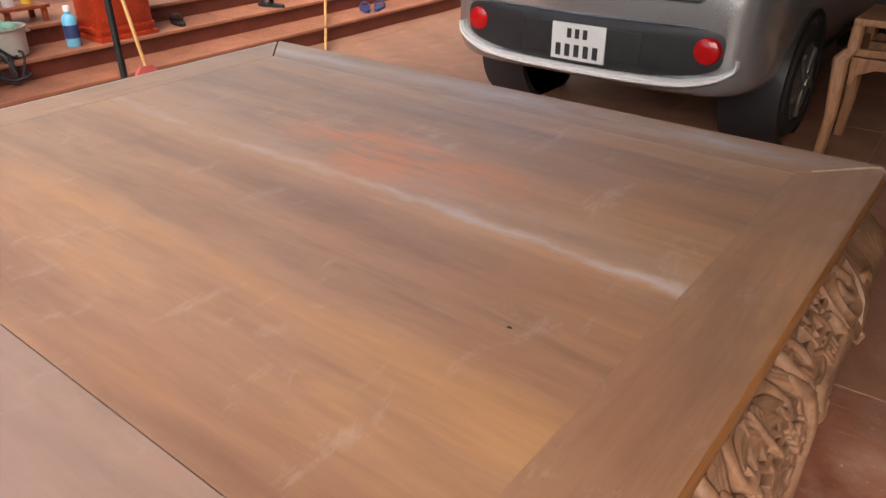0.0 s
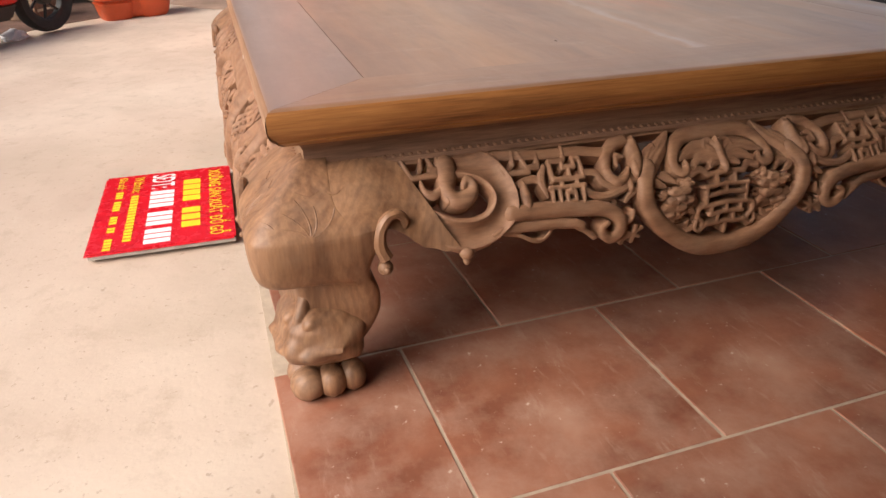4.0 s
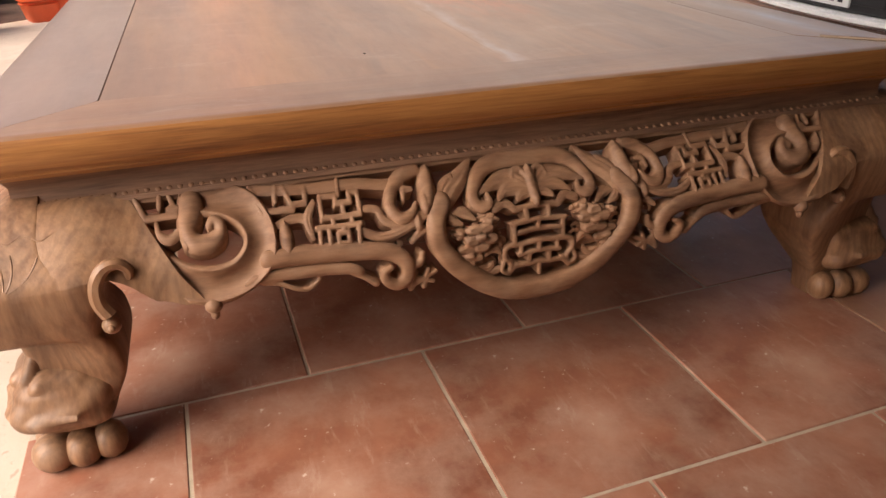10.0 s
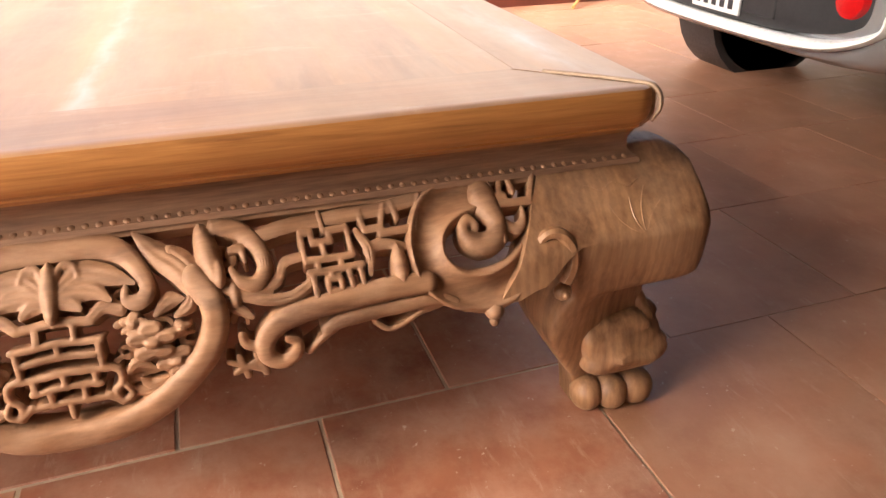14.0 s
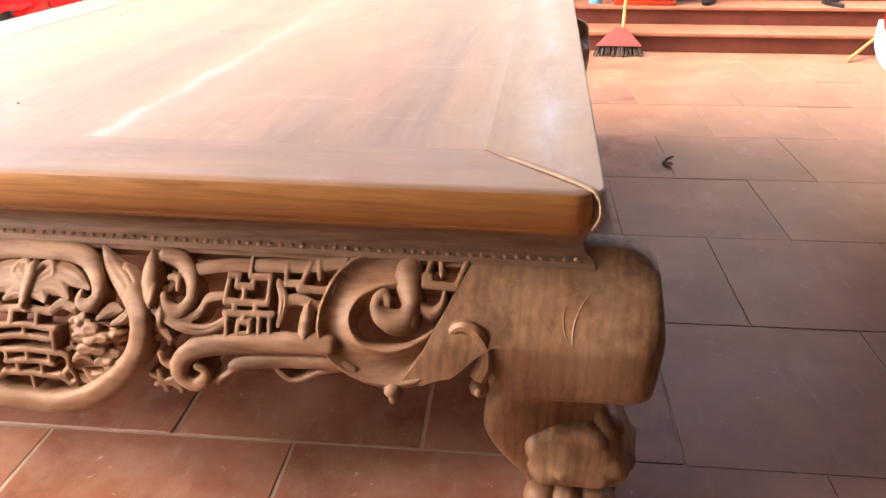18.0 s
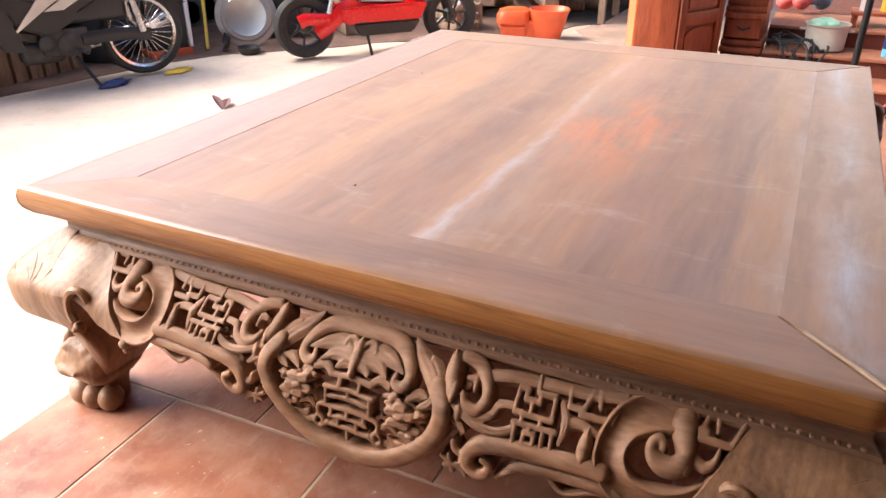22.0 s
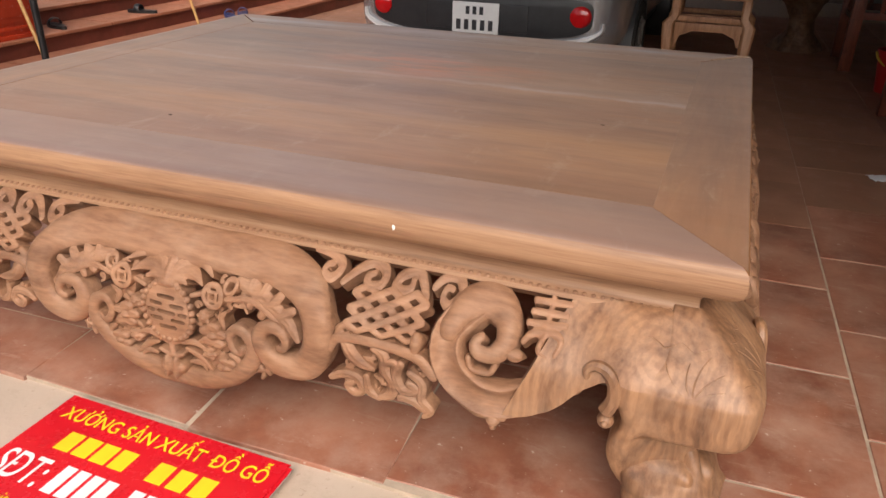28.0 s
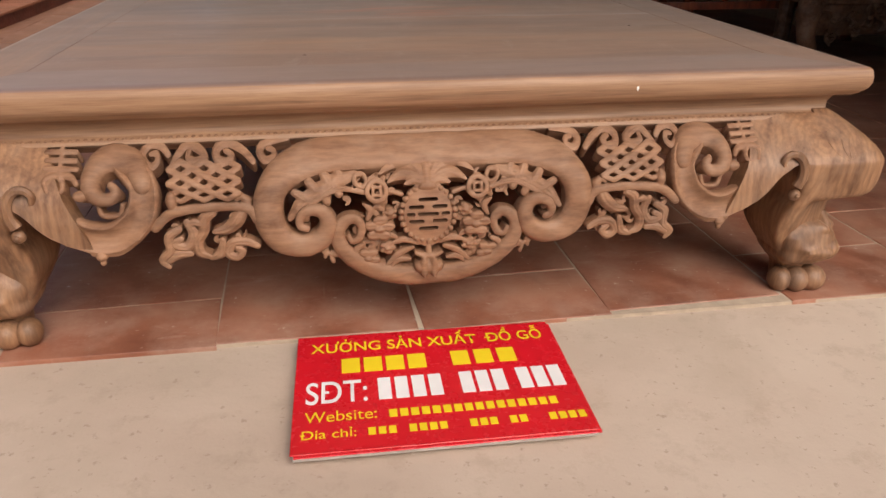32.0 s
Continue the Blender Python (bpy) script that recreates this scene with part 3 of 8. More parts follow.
def mirror(pts, s):
    return [(s * a, z) for a, z in pts]


def sub(name, bm, ap, label=""):
    """A carved part of an apron; without an apron the bare mesh."""
    if ap is None: return bm
    return part(name, bm, M_LEG if name == "shoulder" else ap.data.materials[0], ap, label)


def shoulder(cv, ap, s, lefts, low, right, turn0, turn1):
    """The plain wood between the scroll and the leg; its face swings from the apron's curve into the leg's."""
    def zl(a):
        for (a0, z0), (a1, z1) in zip(low, low[1:]):
            if a <= a1: return z0 + (z1 - z0) * max(0.0, (a - a0) / (a1 - a0))
        return low[-1][1]
    grid = []
    for q in lerp(0, 1, 25):
        row = []
        for v in lerp(0, 1, 11):
            al = lefts[0] + (lefts[1] - lefts[0]) * v
            a = al + (right - al) * q
            row.append((s * a, zl(a) + 0.0015 * math.sin(a * 110) * (1 - v) ** 2 + (0.490 - zl(a)) * v))
        grid.append(row)
    bm = bmesh.new()

    def face(a, z):
        u = min(1.0, max(0.0, (abs(a) - turn0) / (turn1 - turn0)))
        u = u * u * (3 - 2 * u)
        return bulge(z) * (1 - u) + (leg_out(z) + cv.leg[s] + 0.0012 - 0.006 * max(0.0, (abs(a) - turn1) / (right - turn1)) ** 2) * u
    cv.plate(bm, grid, 0.05, face)
    sub("shoulder", bm, ap, "smooth shoulder joining the leg")


class Relief:
    """A carved openwork motif in (a, z): strokes, pads and cut holes are merged into one field, then given thickness."""
    def __init__(self, cv, fine=1.0):
        self.cv, self.ops, self.step = cv, [], cv.step * fine

    def stroke(self, pts, w, top=0.0, kind='round', n=5, s=1, closed=False):
        P = mirror(pts, s)
        W = list(w) if isinstance(w, (tuple, list)) else [w] * len(P)
        if len(W) == 2 and len(P) > 2: W = lerp(W[0], W[1], len(P))
        L = list(top) if isinstance(top, (tuple, list)) else [top] * len(P)
        q = [(a, z, k, l) for (a, z), k, l in zip(P, W, L)]
        if n: q = smooth_path(q, n, closed)
        if closed: q = q + q[:1]
        self.ops.append((np.array(q), kind))
        return self

    def pad(self, a, z, ra, rz, top=0.0, kind='round', turn=0.0):
        """An elliptic boss drawn as a stroke of varying width along its longer axis."""
        if rz > ra: ra, rz, turn = rz, ra, turn + math.pi / 2
        q = []
        for t in lerp(-1, 1, 9):
            x = ra * t * 0.94
            q.append((a + x * math.cos(turn), z + x * math.sin(turn), max(0.0012, rz * math.sqrt(max(0.0, 1 - (t * 0.94) ** 2))), top))
        self.ops.append((np.array(q), kind))
        return self

    def height(self, kind, u, w):
        if kind == 'flat': return -0.0035 * np.clip((u - 0.6) / 0.4, 0, 1) ** 2
        if kind == 'petal': return -0.0065 * u ** 3 - 0.002 * np.exp(-(u / 0.3) ** 2)
        if kind == 'dish': return np.where(u < 0.78, -0.013 * (1 - (u / 0.78) ** 2), -0.012 * ((u - 0.78) / 0.22) ** 2)
        if kind == 'leaf': return -0.7 * np.minimum(w, 0.014) * u ** 1.6 - 0.0035 * np.exp(-(u / 0.16) ** 2)
        if kind == 'ribbed': return -np.minimum(0.9 * w, 0.012) * (1 - np.sqrt(1 - 0.97 * u * u)) - 0.0022 * np.cos(3.0 * math.pi * u) ** 2
        if kind == 'band': return -np.minimum(0.75 * w, 0.021) * (1 - np.sqrt(1 - 0.94 * np.abs(u) ** 2.6))
        return -np.minimum(1.1 * w, 0.018) * (1 - np.sqrt(1 - 0.97 * u * u))

    def build(self, name, ap, label="", back=-0.036):
        h = self.step
        lo = np.min([(o[0][:, :2] - o[0][:, 2:3]).min(0) for o in self.ops], axis=0) - 3 * h
        hi = np.max([(o[0][:, :2] + o[0][:, 2:3]).max(0) for o in self.ops], axis=0) + 3 * h
        hi[1] = min(hi[1], 0.4885)
        na, nz = int((hi[0] - lo[0]) / h) + 1, int((hi[1] - lo[1]) / h) + 1
        A, Z = np.meshgrid(lo[0] + h * np.arange(na), lo[1] + h * np.arange(nz), indexing='ij')
        S, top = np.full(A.shape, -1.0), np.full(A.shape, -9.0)
        for q, kind in self.ops:
            r = q[:, 2].max() + 2 * h
            i0, j0 = [max(0, int((q[:, c].min() - r - lo[c]) / h)) for c in (0, 1)]
            i1, j1 = [int((q[:, c].max() + r - lo[c]) / h) + 2 for c in (0, 1)]
            a, z = A[i0:i1, j0:j1], Z[i0:i1, j0:j1]
            if not a.size: continue
            best, bu, bw, bl = np.full(a.shape, -1.0), np.ones(a.shape), np.full(a.shape, 0.01), np.zeros(a.shape)
            for (x0, y0, w0, l0), (x1, y1, w1, l1) in zip(q, q[1:]):
                dx, dy = x1 - x0, y1 - y0
                t = np.clip(((a - x0) * dx + (z - y0) * dy) / max(1e-12, dx * dx + dy * dy), 0, 1)
                d, w = np.hypot(a - x0 - t * dx, z - y0 - t * dy), w0 + (w1 - w0) * t
                m = w - d > best
                best, bu, bw, bl = np.where(m, w - d, best), np.where(m, d / w, bu), np.where(m, w, bw), np.where(m, l0 + (l1 - l0) * t, bl)
            s, f = S[i0:i1, j0:j1], top[i0:i1, j0:j1]
            if kind == 'cut':
                np.minimum(s, -best, out=s)
                continue
            np.maximum(s, best, out=s)
            f[...] = np.where(best > -1.2 * h, np.maximum(f, bl + self.height(kind, np.clip(bu, 0, 1), bw)), f)
        inside = S > -0.5 * h
        m = (top > -5).astype(float)
        tf = np.where(m > 0, top, 0.0)
        num, den = tf * 2, m * 2
        for ax in (0, 1):
            for d in (1, -1):
                num, den = num + np.roll(tf, d, ax), den + np.roll(m, d, ax)
        top = num / np.maximum(den, 0.5)
        ga, gz = np.gradient(S, h)
        gg = np.maximum(ga * ga + gz * gz, 0.25)
        near = np.abs(S) < 0.5 * h
        pa, pz = np.where(near, A - S * ga / gg, A), np.where(near, Z - S * gz / gg, Z)
        pz = np.minimum(pz, 0.4885)
        # faces
        idx = np.full(A.shape, -1)
        idx[inside] = np.arange(int(inside.sum()))
        c = np.stack([idx[:-1, :-1], idx[1:, :-1], idx[1:, 1:], idx[:-1, 1:]], -1).reshape(-1, 4)
        quads = c[(c >= 0).all(1)]
        three = c[(c >= 0).sum(1) == 3]
        tris = three[three >= 0].reshape(-1, 3)
        n = int(inside.sum())
        cv = self.cv
        a, z, lift = pa[inside], pz[inside], top[inside]
        wob = 0.0006 * (np.sin(61 * a + 47 * z) + np.sin(113 * z - 71 * a + 1.3))
        bx, bo = [t[0] for t in BULGE], [t[1] for t in BULGE]
        zs = z[:, None] + np.array((-0.012, -0.006, 0.0, 0.006, 0.012))
        out = np.interp(zs, bx, bo).mean(1)
        slope = (np.interp(z + 0.014, bx, bo) - np.interp(z - 0.014, bx, bo)) / 0.028
        ln = np.sqrt(1 + slope * slope)
        st, al, ou = (np.array(v) for v in (cv.sd.start, cv.sd.along, cv.sd.out))
        base = st + np.outer(cv.mid + a, al) + np.outer(out, ou) + np.outer(z, (0, 0, 1))
        nrm = (ou - np.outer(slope, (0, 0, 1))) / ln[:, None]
        front = base + nrm * (lift + wob)[:, None]
        rear = base + nrm * np.minimum(back, lift - 0.006)[:, None]
        faces = [tuple(f) for f in quads.tolist()] + [tuple(f) for f in tris.tolist()]
        use = {}
        for f in faces:
            for p, q in zip(f, f[1:] + f[:1]):
                if (q, p) in use: del use[(q, p)]
                else: use[(p, q)] = 1
        flip = np.dot(np.cross(al, (0, 0, 1)), ou) < 0
        faces = faces + [tuple(n + v for v in reversed(f)) for f in faces] + [(q, p, p + n, q + n) for p, q in use]
        if flip: faces = [tuple(reversed(f)) for f in faces]
        me = bpy.data.meshes.new(name)
        me.from_pydata(np.concatenate([front, rear]).tolist(), [], faces)
        used = np.zeros(2 * n, bool)
        for f in faces: used[list(f)] = True
        if not used.all():
            bm = bmesh.new()
            bm.from_mesh(me)
            bmesh.ops.delete(bm, geom=[v for v in bm.verts if not v.link_faces], context='VERTS')
            bm.to_mesh(me)
            bm.free()
        return sub(name, me, ap, label)


def blossom(R, a, z, r, top=0.0, petals=5, turn=0.3):
    """A ring of round cupped petals about a small boss."""
    for k in range(petals):
        t = turn + 2 * math.pi * k / petals
        R.pad(a + 0.60 * r * math.cos(t), z + 0.60 * r * math.sin(t), 0.36 * r, 0.34 * r, top, 'petal')
    R.pad(a, z, 0.22 * r, 0.22 * r, top + 0.004)


def filler(cv, ap, seed, spots, inside, n, r=(0.009, 0.017)):
    """A lower layer of small curled leaves filling an openwork field."""
    rnd, made, tries = random.Random(seed), 0, 0
    (a0, a1), (z0, z1) = spots
    R = Relief(cv)
    while made < n and tries < 900:
        tries += 1
        a, z = rnd.uniform(a0, a1), rnd.uniform(z0, z1)
        if not inside(abs(a), z): continue
        made += 1
        rad, t0, turn = rnd.uniform(*r), rnd.uniform(0, 6.28), rnd.choice((-1, 1))
        pts = [(a + rad * (1 - 0.6 * q) * math.cos(t0 + turn * 3.6 * q), z + rad * (1 - 0.6 * q) * math.sin(t0 + turn * 3.6 * q)) for q in lerp(0, 1, 7)]
        R.stroke(pts, (0.0026, 0.0058), -0.011 + rnd.uniform(-0.003, 0.004), 'leaf', 0)
    ob = R.build("tracery", ap, "small curled leaves behind the main motifs")
    ob["kind"] = "stuff"


def knob(cv, ap, a, z, r):
    """A turned pendant under a scroll."""
    bm = bmesh.new()
    cv.blob(bm, a, z + 0.6 * r, 1.05 * r, 0.9 * r, r, -0.002)
    cv.blob(bm, a, z - 0.45 * r, 0.55 * r, 0.7 * r, 0.55 * r, -0.002)
    sub("pendant_knob", bm, ap)


def build_short_apron(sd, k):
    """The apron with the lobed flower medallion between square frets."""
    cv = Carver(sd, 0.025)
    cv.step = 0.0021 if k == 0 else 0.0045
    cv.leg = {1: BACK_LEG[0] if k == 0 else 0.0, -1: 0.0}
    half = sd.length / 2 - 0.17
    ap = part("apron", Relief(cv).stroke([(a, 0.4805) for a in lerp(-half, half, 12)], 0.0065, -0.004, 'flat', 0).build("apron", None), M_CARVE_Y, bed,
              "openwork apron carved with frets, scrolls and a flower medallion")
    R = Relief(cv)
    arc = [(0.0, 0.243), (0.055, 0.248), (0.098, 0.266), (0.139, 0.296), (0.176, 0.335), (0.192, 0.372), (0.190, 0.402), (0.172, 0.424)]
    R.stroke([(-a, z) for a, z in arc[:0:-1]] + arc, [0.014, 0.0165, 0.0175, 0.018, 0.019, 0.0195, 0.020, 0.0205, 0.020, 0.0195, 0.019, 0.018, 0.0175, 0.0165, 0.014], 0.008, 'band')
    R.build("medallion_ring", ap, "lobed medallion ring")
    R = Relief(cv)
    cloud = [(0.0, 0.468), (0.05, 0.468), (0.086, 0.459), (0.110, 0.437), (0.115, 0.419), (0.102, 0.410), (0.088, 0.414), (0.089, 0.424)]
    for s in (1, -1):
        R.stroke(cloud, (0.011, 0.0115, 0.0115, 0.0105, 0.0095, 0.008, 0.006, 0.004), 0.004, 'band', s=s)
    R.build("cloud_crest", ap, "scrolled crest of the medallion")
    for s in (1, -1):
        Relief(cv).stroke([(0.182, 0.408), (0.156, 0.436), (0.126, 0.455), (0.103, 0.474)], (0.013, 0.015, 0.012, 0.002), 0.003, 'leaf', s=s).build("tendril", ap)
    filler(cv, ap, 5, ((-0.17, 0.17), (0.27, 0.43)), lambda a, z: (a / 0.165) ** 2 + ((z - 0.35) / 0.088) ** 2 < 1 and a > 0.06, 50)
    filler(cv, ap, 6, ((-0.33, 0.33), (0.36, 0.465)), lambda a, z: 0.215 < a and not (0.225 < a < 0.30 and z > 0.40), 12)
    # long-life character in the medallion
    R = Relief(cv, 0.85)
    for z, hw in ((0.402, 0.044), (0.378, 0.052), (0.360, 0.040), (0.338, 0.052), (0.318, 0.040), (0.296, 0.046)):
        R.stroke([(a, z + 0.002 * math.cos(a * 70)) for a in lerp(-hw, hw, 5)], 0.0048, -0.002, 'flat', 0)
    for a, z0, z1 in ((0, 0.402, 0.425), (-0.022, 0.378, 0.402), (0.022, 0.378, 0.402), (0.0, 0.360, 0.378), (-0.048, 0.338, 0.376), (0.048, 0.338, 0.376), (-0.036, 0.318, 0.338), (0.036, 0.318, 0.338), (0, 0.318, 0.338), (-0.02, 0.294, 0.318), (0.02, 0.294, 0.318), (0, 0.274, 0.294)):
        R.stroke([(a, z0), (a, z1)], 0.0044, -0.002, 'flat', 0)
    for s in (1, -1):
        R.stroke([(0.046, 0.296), (0.062, 0.284), (0.074, 0.292), (0.070, 0.306)], (0.006, 0.004), -0.001, 'round', s=s)
        R.stroke([(0.052, 0.338), (0.066, 0.330), (0.066, 0.312), (0.056, 0.300), (0.060, 0.282)], (0.005, 0.006), -0.002, 'round', s=s)
        R.stroke([(0.044, 0.402), (0.060, 0.412), (0.080, 0.408)], (0.006, 0.008), 0.0, 'leaf', s=s)
    R.build("character_lattice", ap)
    # bat in the crest
    R = Relief(cv, 0.85)
    R.pad(0, 0.432, 0.0125, 0.022, 0.008)
    R.pad(0, 0.414, 0.009, 0.010, 0.009)
    for s in (1, -1):
        for pts, w in (([(0.008, 0.430), (0.034, 0.444), (0.068, 0.440), (0.100, 0.428)], (0.007, 0.012, 0.010, 0.002)), ([(0.008, 0.426), (0.030, 0.430), (0.052, 0.428), (0.070, 0.416)], (0.006, 0.011, 0.009, 0.002)), ([(0.006, 0.420), (0.022, 0.420), (0.034, 0.412)], (0.005, 0.008, 0.003))):
            R.stroke(pts, w, 0.004, 'leaf', s=s)
        R.stroke([(0.006, 0.440), (0.014, 0.452), (0.028, 0.452), (0.034, 0.443)], (0.004, 0.003), 0.004, s=s)
    R.build("winged_ornament", ap, "carved winged ornament in the crest")
    for s in (1, -1):
        R = Relief(cv, 0.85)
        blossom(R, s * 0.112, 0.362, 0.030, 0.004, 5, 0.3 * s)
        blossom(R, s * 0.136, 0.330, 0.025, 0.001, 5, 0.9)
        blossom(R, s * 0.092, 0.388, 0.017, -0.003, 5, 0.1)
        blossom(R, s * 0.148, 0.372, 0.014, -0.004, 5, 0.5)
        R.build("flower_spray", ap, "carved blossoms")
        for pts in ([(0.07, 0.300), (0.09, 0.290), (0.118, 0.292)], [(0.09, 0.310), (0.10, 0.298), (0.122, 0.306)], [(0.145, 0.39), (0.162, 0.40), (0.168, 0.416)], [(0.12, 0.395), (0.138, 0.408), (0.156, 0.408)], [(0.076, 0.325), (0.09, 0.335), (0.108, 0.325)]):
            Relief(cv, 0.85).stroke(pts, (0.003, 0.009, 0.002), -0.003, 'leaf', s=s).build("leaf", ap)
        # bat and cloud beside the medallion
        R = Relief(cv, 0.85)
        R.stroke([(0.205, 0.470), (0.236, 0.464), (0.258, 0.447), (0.265, 0.426), (0.252, 0.411), (0.232, 0.414), (0.221, 0.426)], (0.008, 0.010, 0.0105, 0.0105, 0.009, 0.007, 0.004), 0.006, 'ribbed', s=s)
        R.pad(s * 0.194, 0.444, 0.0165, 0.027, 0.008, turn=0.25 * s)
        R.pad(s * 0.205, 0.424, 0.009, 0.010, 0.009)
        R.stroke([(0.146, 0.452), (0.162, 0.440), (0.180, 0.424)], (0.008, 0.014, 0.006), 0.002, 'leaf', s=s)
        R.stroke([(0.222, 0.446), (0.236, 0.446), (0.240, 0.434)], (0.003, 0.005, 0.003), 0.002, s=s)
        R.build("winged_ornament", ap, "carved winged ornament beside the medallion")
        R = Relief(cv, 0.85)
        R.stroke([(0.197, 0.422), (0.228, 0.409), (0.258, 0.405), (0.280, 0.412), (0.290, 0.427), (0.314, 0.430)], (0.005, 0.0066, 0.0066, 0.0066, 0.0055, 0.0046), 0.0, 'leaf', s=s)
        R.stroke([(0.205, 0.412), (0.250, 0.394), (0.287, 0.389), (0.312, 0.397), (0.326, 0.407)], (0.005, 0.007, 0.008, 0.007, 0.005), 0.0, 'leaf', s=s)
        R.pad(s * 0.222, 0.403, 0.0085, 0.009, 0.002)
        R.stroke([(0.206, 0.392), (0.222, 0.386), (0.238, 0.372)], (0.006, 0.008, 0.004), -0.004, 'leaf', s=s)
        R.build("ribbon", ap)
        R = Relief(cv, 0.8)
        R.stroke([(0.262, 0.456), (0.309, 0.462), (0.375, 0.464), (0.437, 0.466), (0.492, 0.472)], 0.0072, 0.0, 'flat', s=s)
        for pts in ([(0.404, 0.464), (0.406, 0.447), (0.430, 0.447)], [(0.440, 0.469), (0.428, 0.441), (0.479, 0.443), (0.494, 0.474)], [(0.452, 0.470), (0.456, 0.455)]):
            R.stroke(pts, 0.0042, 0.001, 'flat', 0, s)
        R.build("fret", ap, "square key fret")
        R = Relief(cv, 0.75)
        for pts in ([(0.317, 0.452), (0.319, 0.424), (0.384, 0.425), (0.382, 0.452), (0.356, 0.451), (0.357, 0.441)], [(0.317, 0.452), (0.332, 0.452), (0.332, 0.441), (0.358, 0.441)], [(0.345, 0.441), (0.347, 0.425)], [(0.334, 0.424), (0.336, 0.412)], [(0.366, 0.424), (0.367, 0.413)],
                    [(0.321, 0.412), (0.396, 0.413)], [(0.325, 0.412), (0.328, 0.384)], [(0.391, 0.413), (0.394, 0.384), (0.378, 0.384), (0.375, 0.413)], [(0.344, 0.403), (0.345, 0.388), (0.363, 0.389), (0.362, 0.403), (0.344, 0.403)], [(0.351, 0.412), (0.352, 0.403)], [(0.347, 0.469), (0.350, 0.452)]):
            R.stroke(pts, 0.0039, 0.002, 'flat', 0, s)
        R.build("character_fret", ap, "square long-life character")
        R = Relief(cv, 0.85)
        R.stroke([(0.394, 0.447), (0.408, 0.427), (0.404, 0.402)], (0.004, 0.007, 0.003), 0.0, 'leaf', s=s)
        R.stroke([(0.405, 0.426), (0.428, 0.432), (0.466, 0.424)], (0.006, 0.006, 0.004), -0.002, 'leaf', s=s)
        R.pad(s * 0.447, 0.404, 0.0125, 0.020, 0.006)
        R.build("bud", ap)
        # lower bars with a volute
        R = Relief(cv)
        R.stroke([(0.480, 0.380), (0.422, 0.379), (0.336, 0.372), (0.292, 0.365), (0.265, 0.353), (0.250, 0.333), (0.253, 0.311), (0.271, 0.301), (0.289, 0.312), (0.293, 0.328), (0.281, 0.336)], (0.016, 0.0165, 0.016, 0.0155, 0.0145, 0.0135, 0.0125, 0.0115, 0.0095, 0.007, 0.005), 0.006, 'band', s=s)
        R.stroke([(0.222, 0.350), (0.226, 0.336), (0.240, 0.331), (0.254, 0.339)], (0.0055, 0.0075, 0.0085, 0.0085), 0.002, s=s)
        R.build("volute_bar", ap)
        R = Relief(cv)
        R.stroke([(0.335, 0.337), (0.360, 0.346), (0.44, 0.352), (0.497, 0.352), (0.520, 0.345)], (0.0085, 0.0105, 0.0105, 0.0095, 0.006), 0.002, 'band', s=s)
        R.stroke([(0.308, 0.309), (0.324, 0.322), (0.343, 0.335)], (0.007, 0.0055, 0.007), 0.0, s=s)
        R.stroke([(0.402, 0.334), (0.420, 0.319), (0.441, 0.321), (0.466, 0.335), (0.496, 0.342)], 0.0042, -0.004, s=s)
        R.build("lower_bar", ap)
        R = Relief(cv, 0.85)
        for pts in ([(0.200, 0.312), (0.243, 0.292)], [(0.214, 0.318), (0.222, 0.286)], [(0.236, 0.318), (0.246, 0.286)], [(0.206, 0.294), (0.252, 0.312)]):
            R.stroke(pts, (0.0042, 0.0055), -0.003, 'flat', 0, s)
        R.build("small_lattice", ap)
        # heavy cloud scroll with its hook
        R = Relief(cv)
        R.stroke([(0.590, 0.470), (0.544, 0.466), (0.506, 0.450), (0.488, 0.420), (0.496, 0.388), (0.527, 0.362), (0.573, 0.354), (0.615, 0.366), (0.650, 0.390), (0.690, 0.410)], (0.019, 0.024, 0.0265, 0.0275, 0.0285, 0.030, 0.032, 0.031, 0.030, 0.030), (0.004, 0.004, 0.005, 0.006, 0.006, 0.006, 0.005, 0.0, -0.010, -0.024), 'dish', s=s)
        R.stroke([(0.535, 0.332), (0.575, 0.326), (0.612, 0.336)], (0.006, 0.010, 0.006), 0.002, 'round', s=s)
        R.build("cloud_scroll", ap, "heavy dished cloud scroll")
        R = Relief(cv)
        R.stroke([(0.590, 0.462), (0.594, 0.450), (0.600, 0.434), (0.592, 0.418), (0.572, 0.414), (0.553, 0.421), (0.547, 0.432), (0.557, 0.440), (0.566, 0.434)], (0.022, 0.019, 0.0155, 0.0138, 0.0128, 0.0105, 0.0085, 0.0065, 0.005), 0.009, 'round', s=s)
        R.build("hook", ap, "curled hook in the scroll")
        R = Relief(cv, 0.85)
        R.stroke([(0.605, 0.446), (0.612, 0.433), (0.628, 0.426), (0.642, 0.433), (0.645, 0.446)], (0.005, 0.006, 0.0065, 0.0055, 0.003), 0.002, s=s)
        R.pad(s * 0.603, 0.422, 0.0085, 0.009, 0.006)
        R.build("curl", ap)
        R = Relief(cv, 0.8)
        for pts in ([(0.598, 0.478), (0.600, 0.461), (0.623, 0.461)], [(0.622, 0.480), (0.612, 0.453), (0.661, 0.453), (0.675, 0.480)], [(0.635, 0.479), (0.638, 0.465)]):
            R.stroke(pts, 0.0042, 0.002, 'flat', 0, s)
        R.build("fret", ap, "square key fret")
        knob(cv, ap, s * 0.578, 0.311, 0.0145)
        shoulder(cv, ap, s, (0.588, 0.692), ((0.575, 0.331), (0.62, 0.331), (0.66, 0.344), (0.69, 0.37), (0.72, 0.393), (0.9, 0.395)), 0.835, 0.66, 0.77)


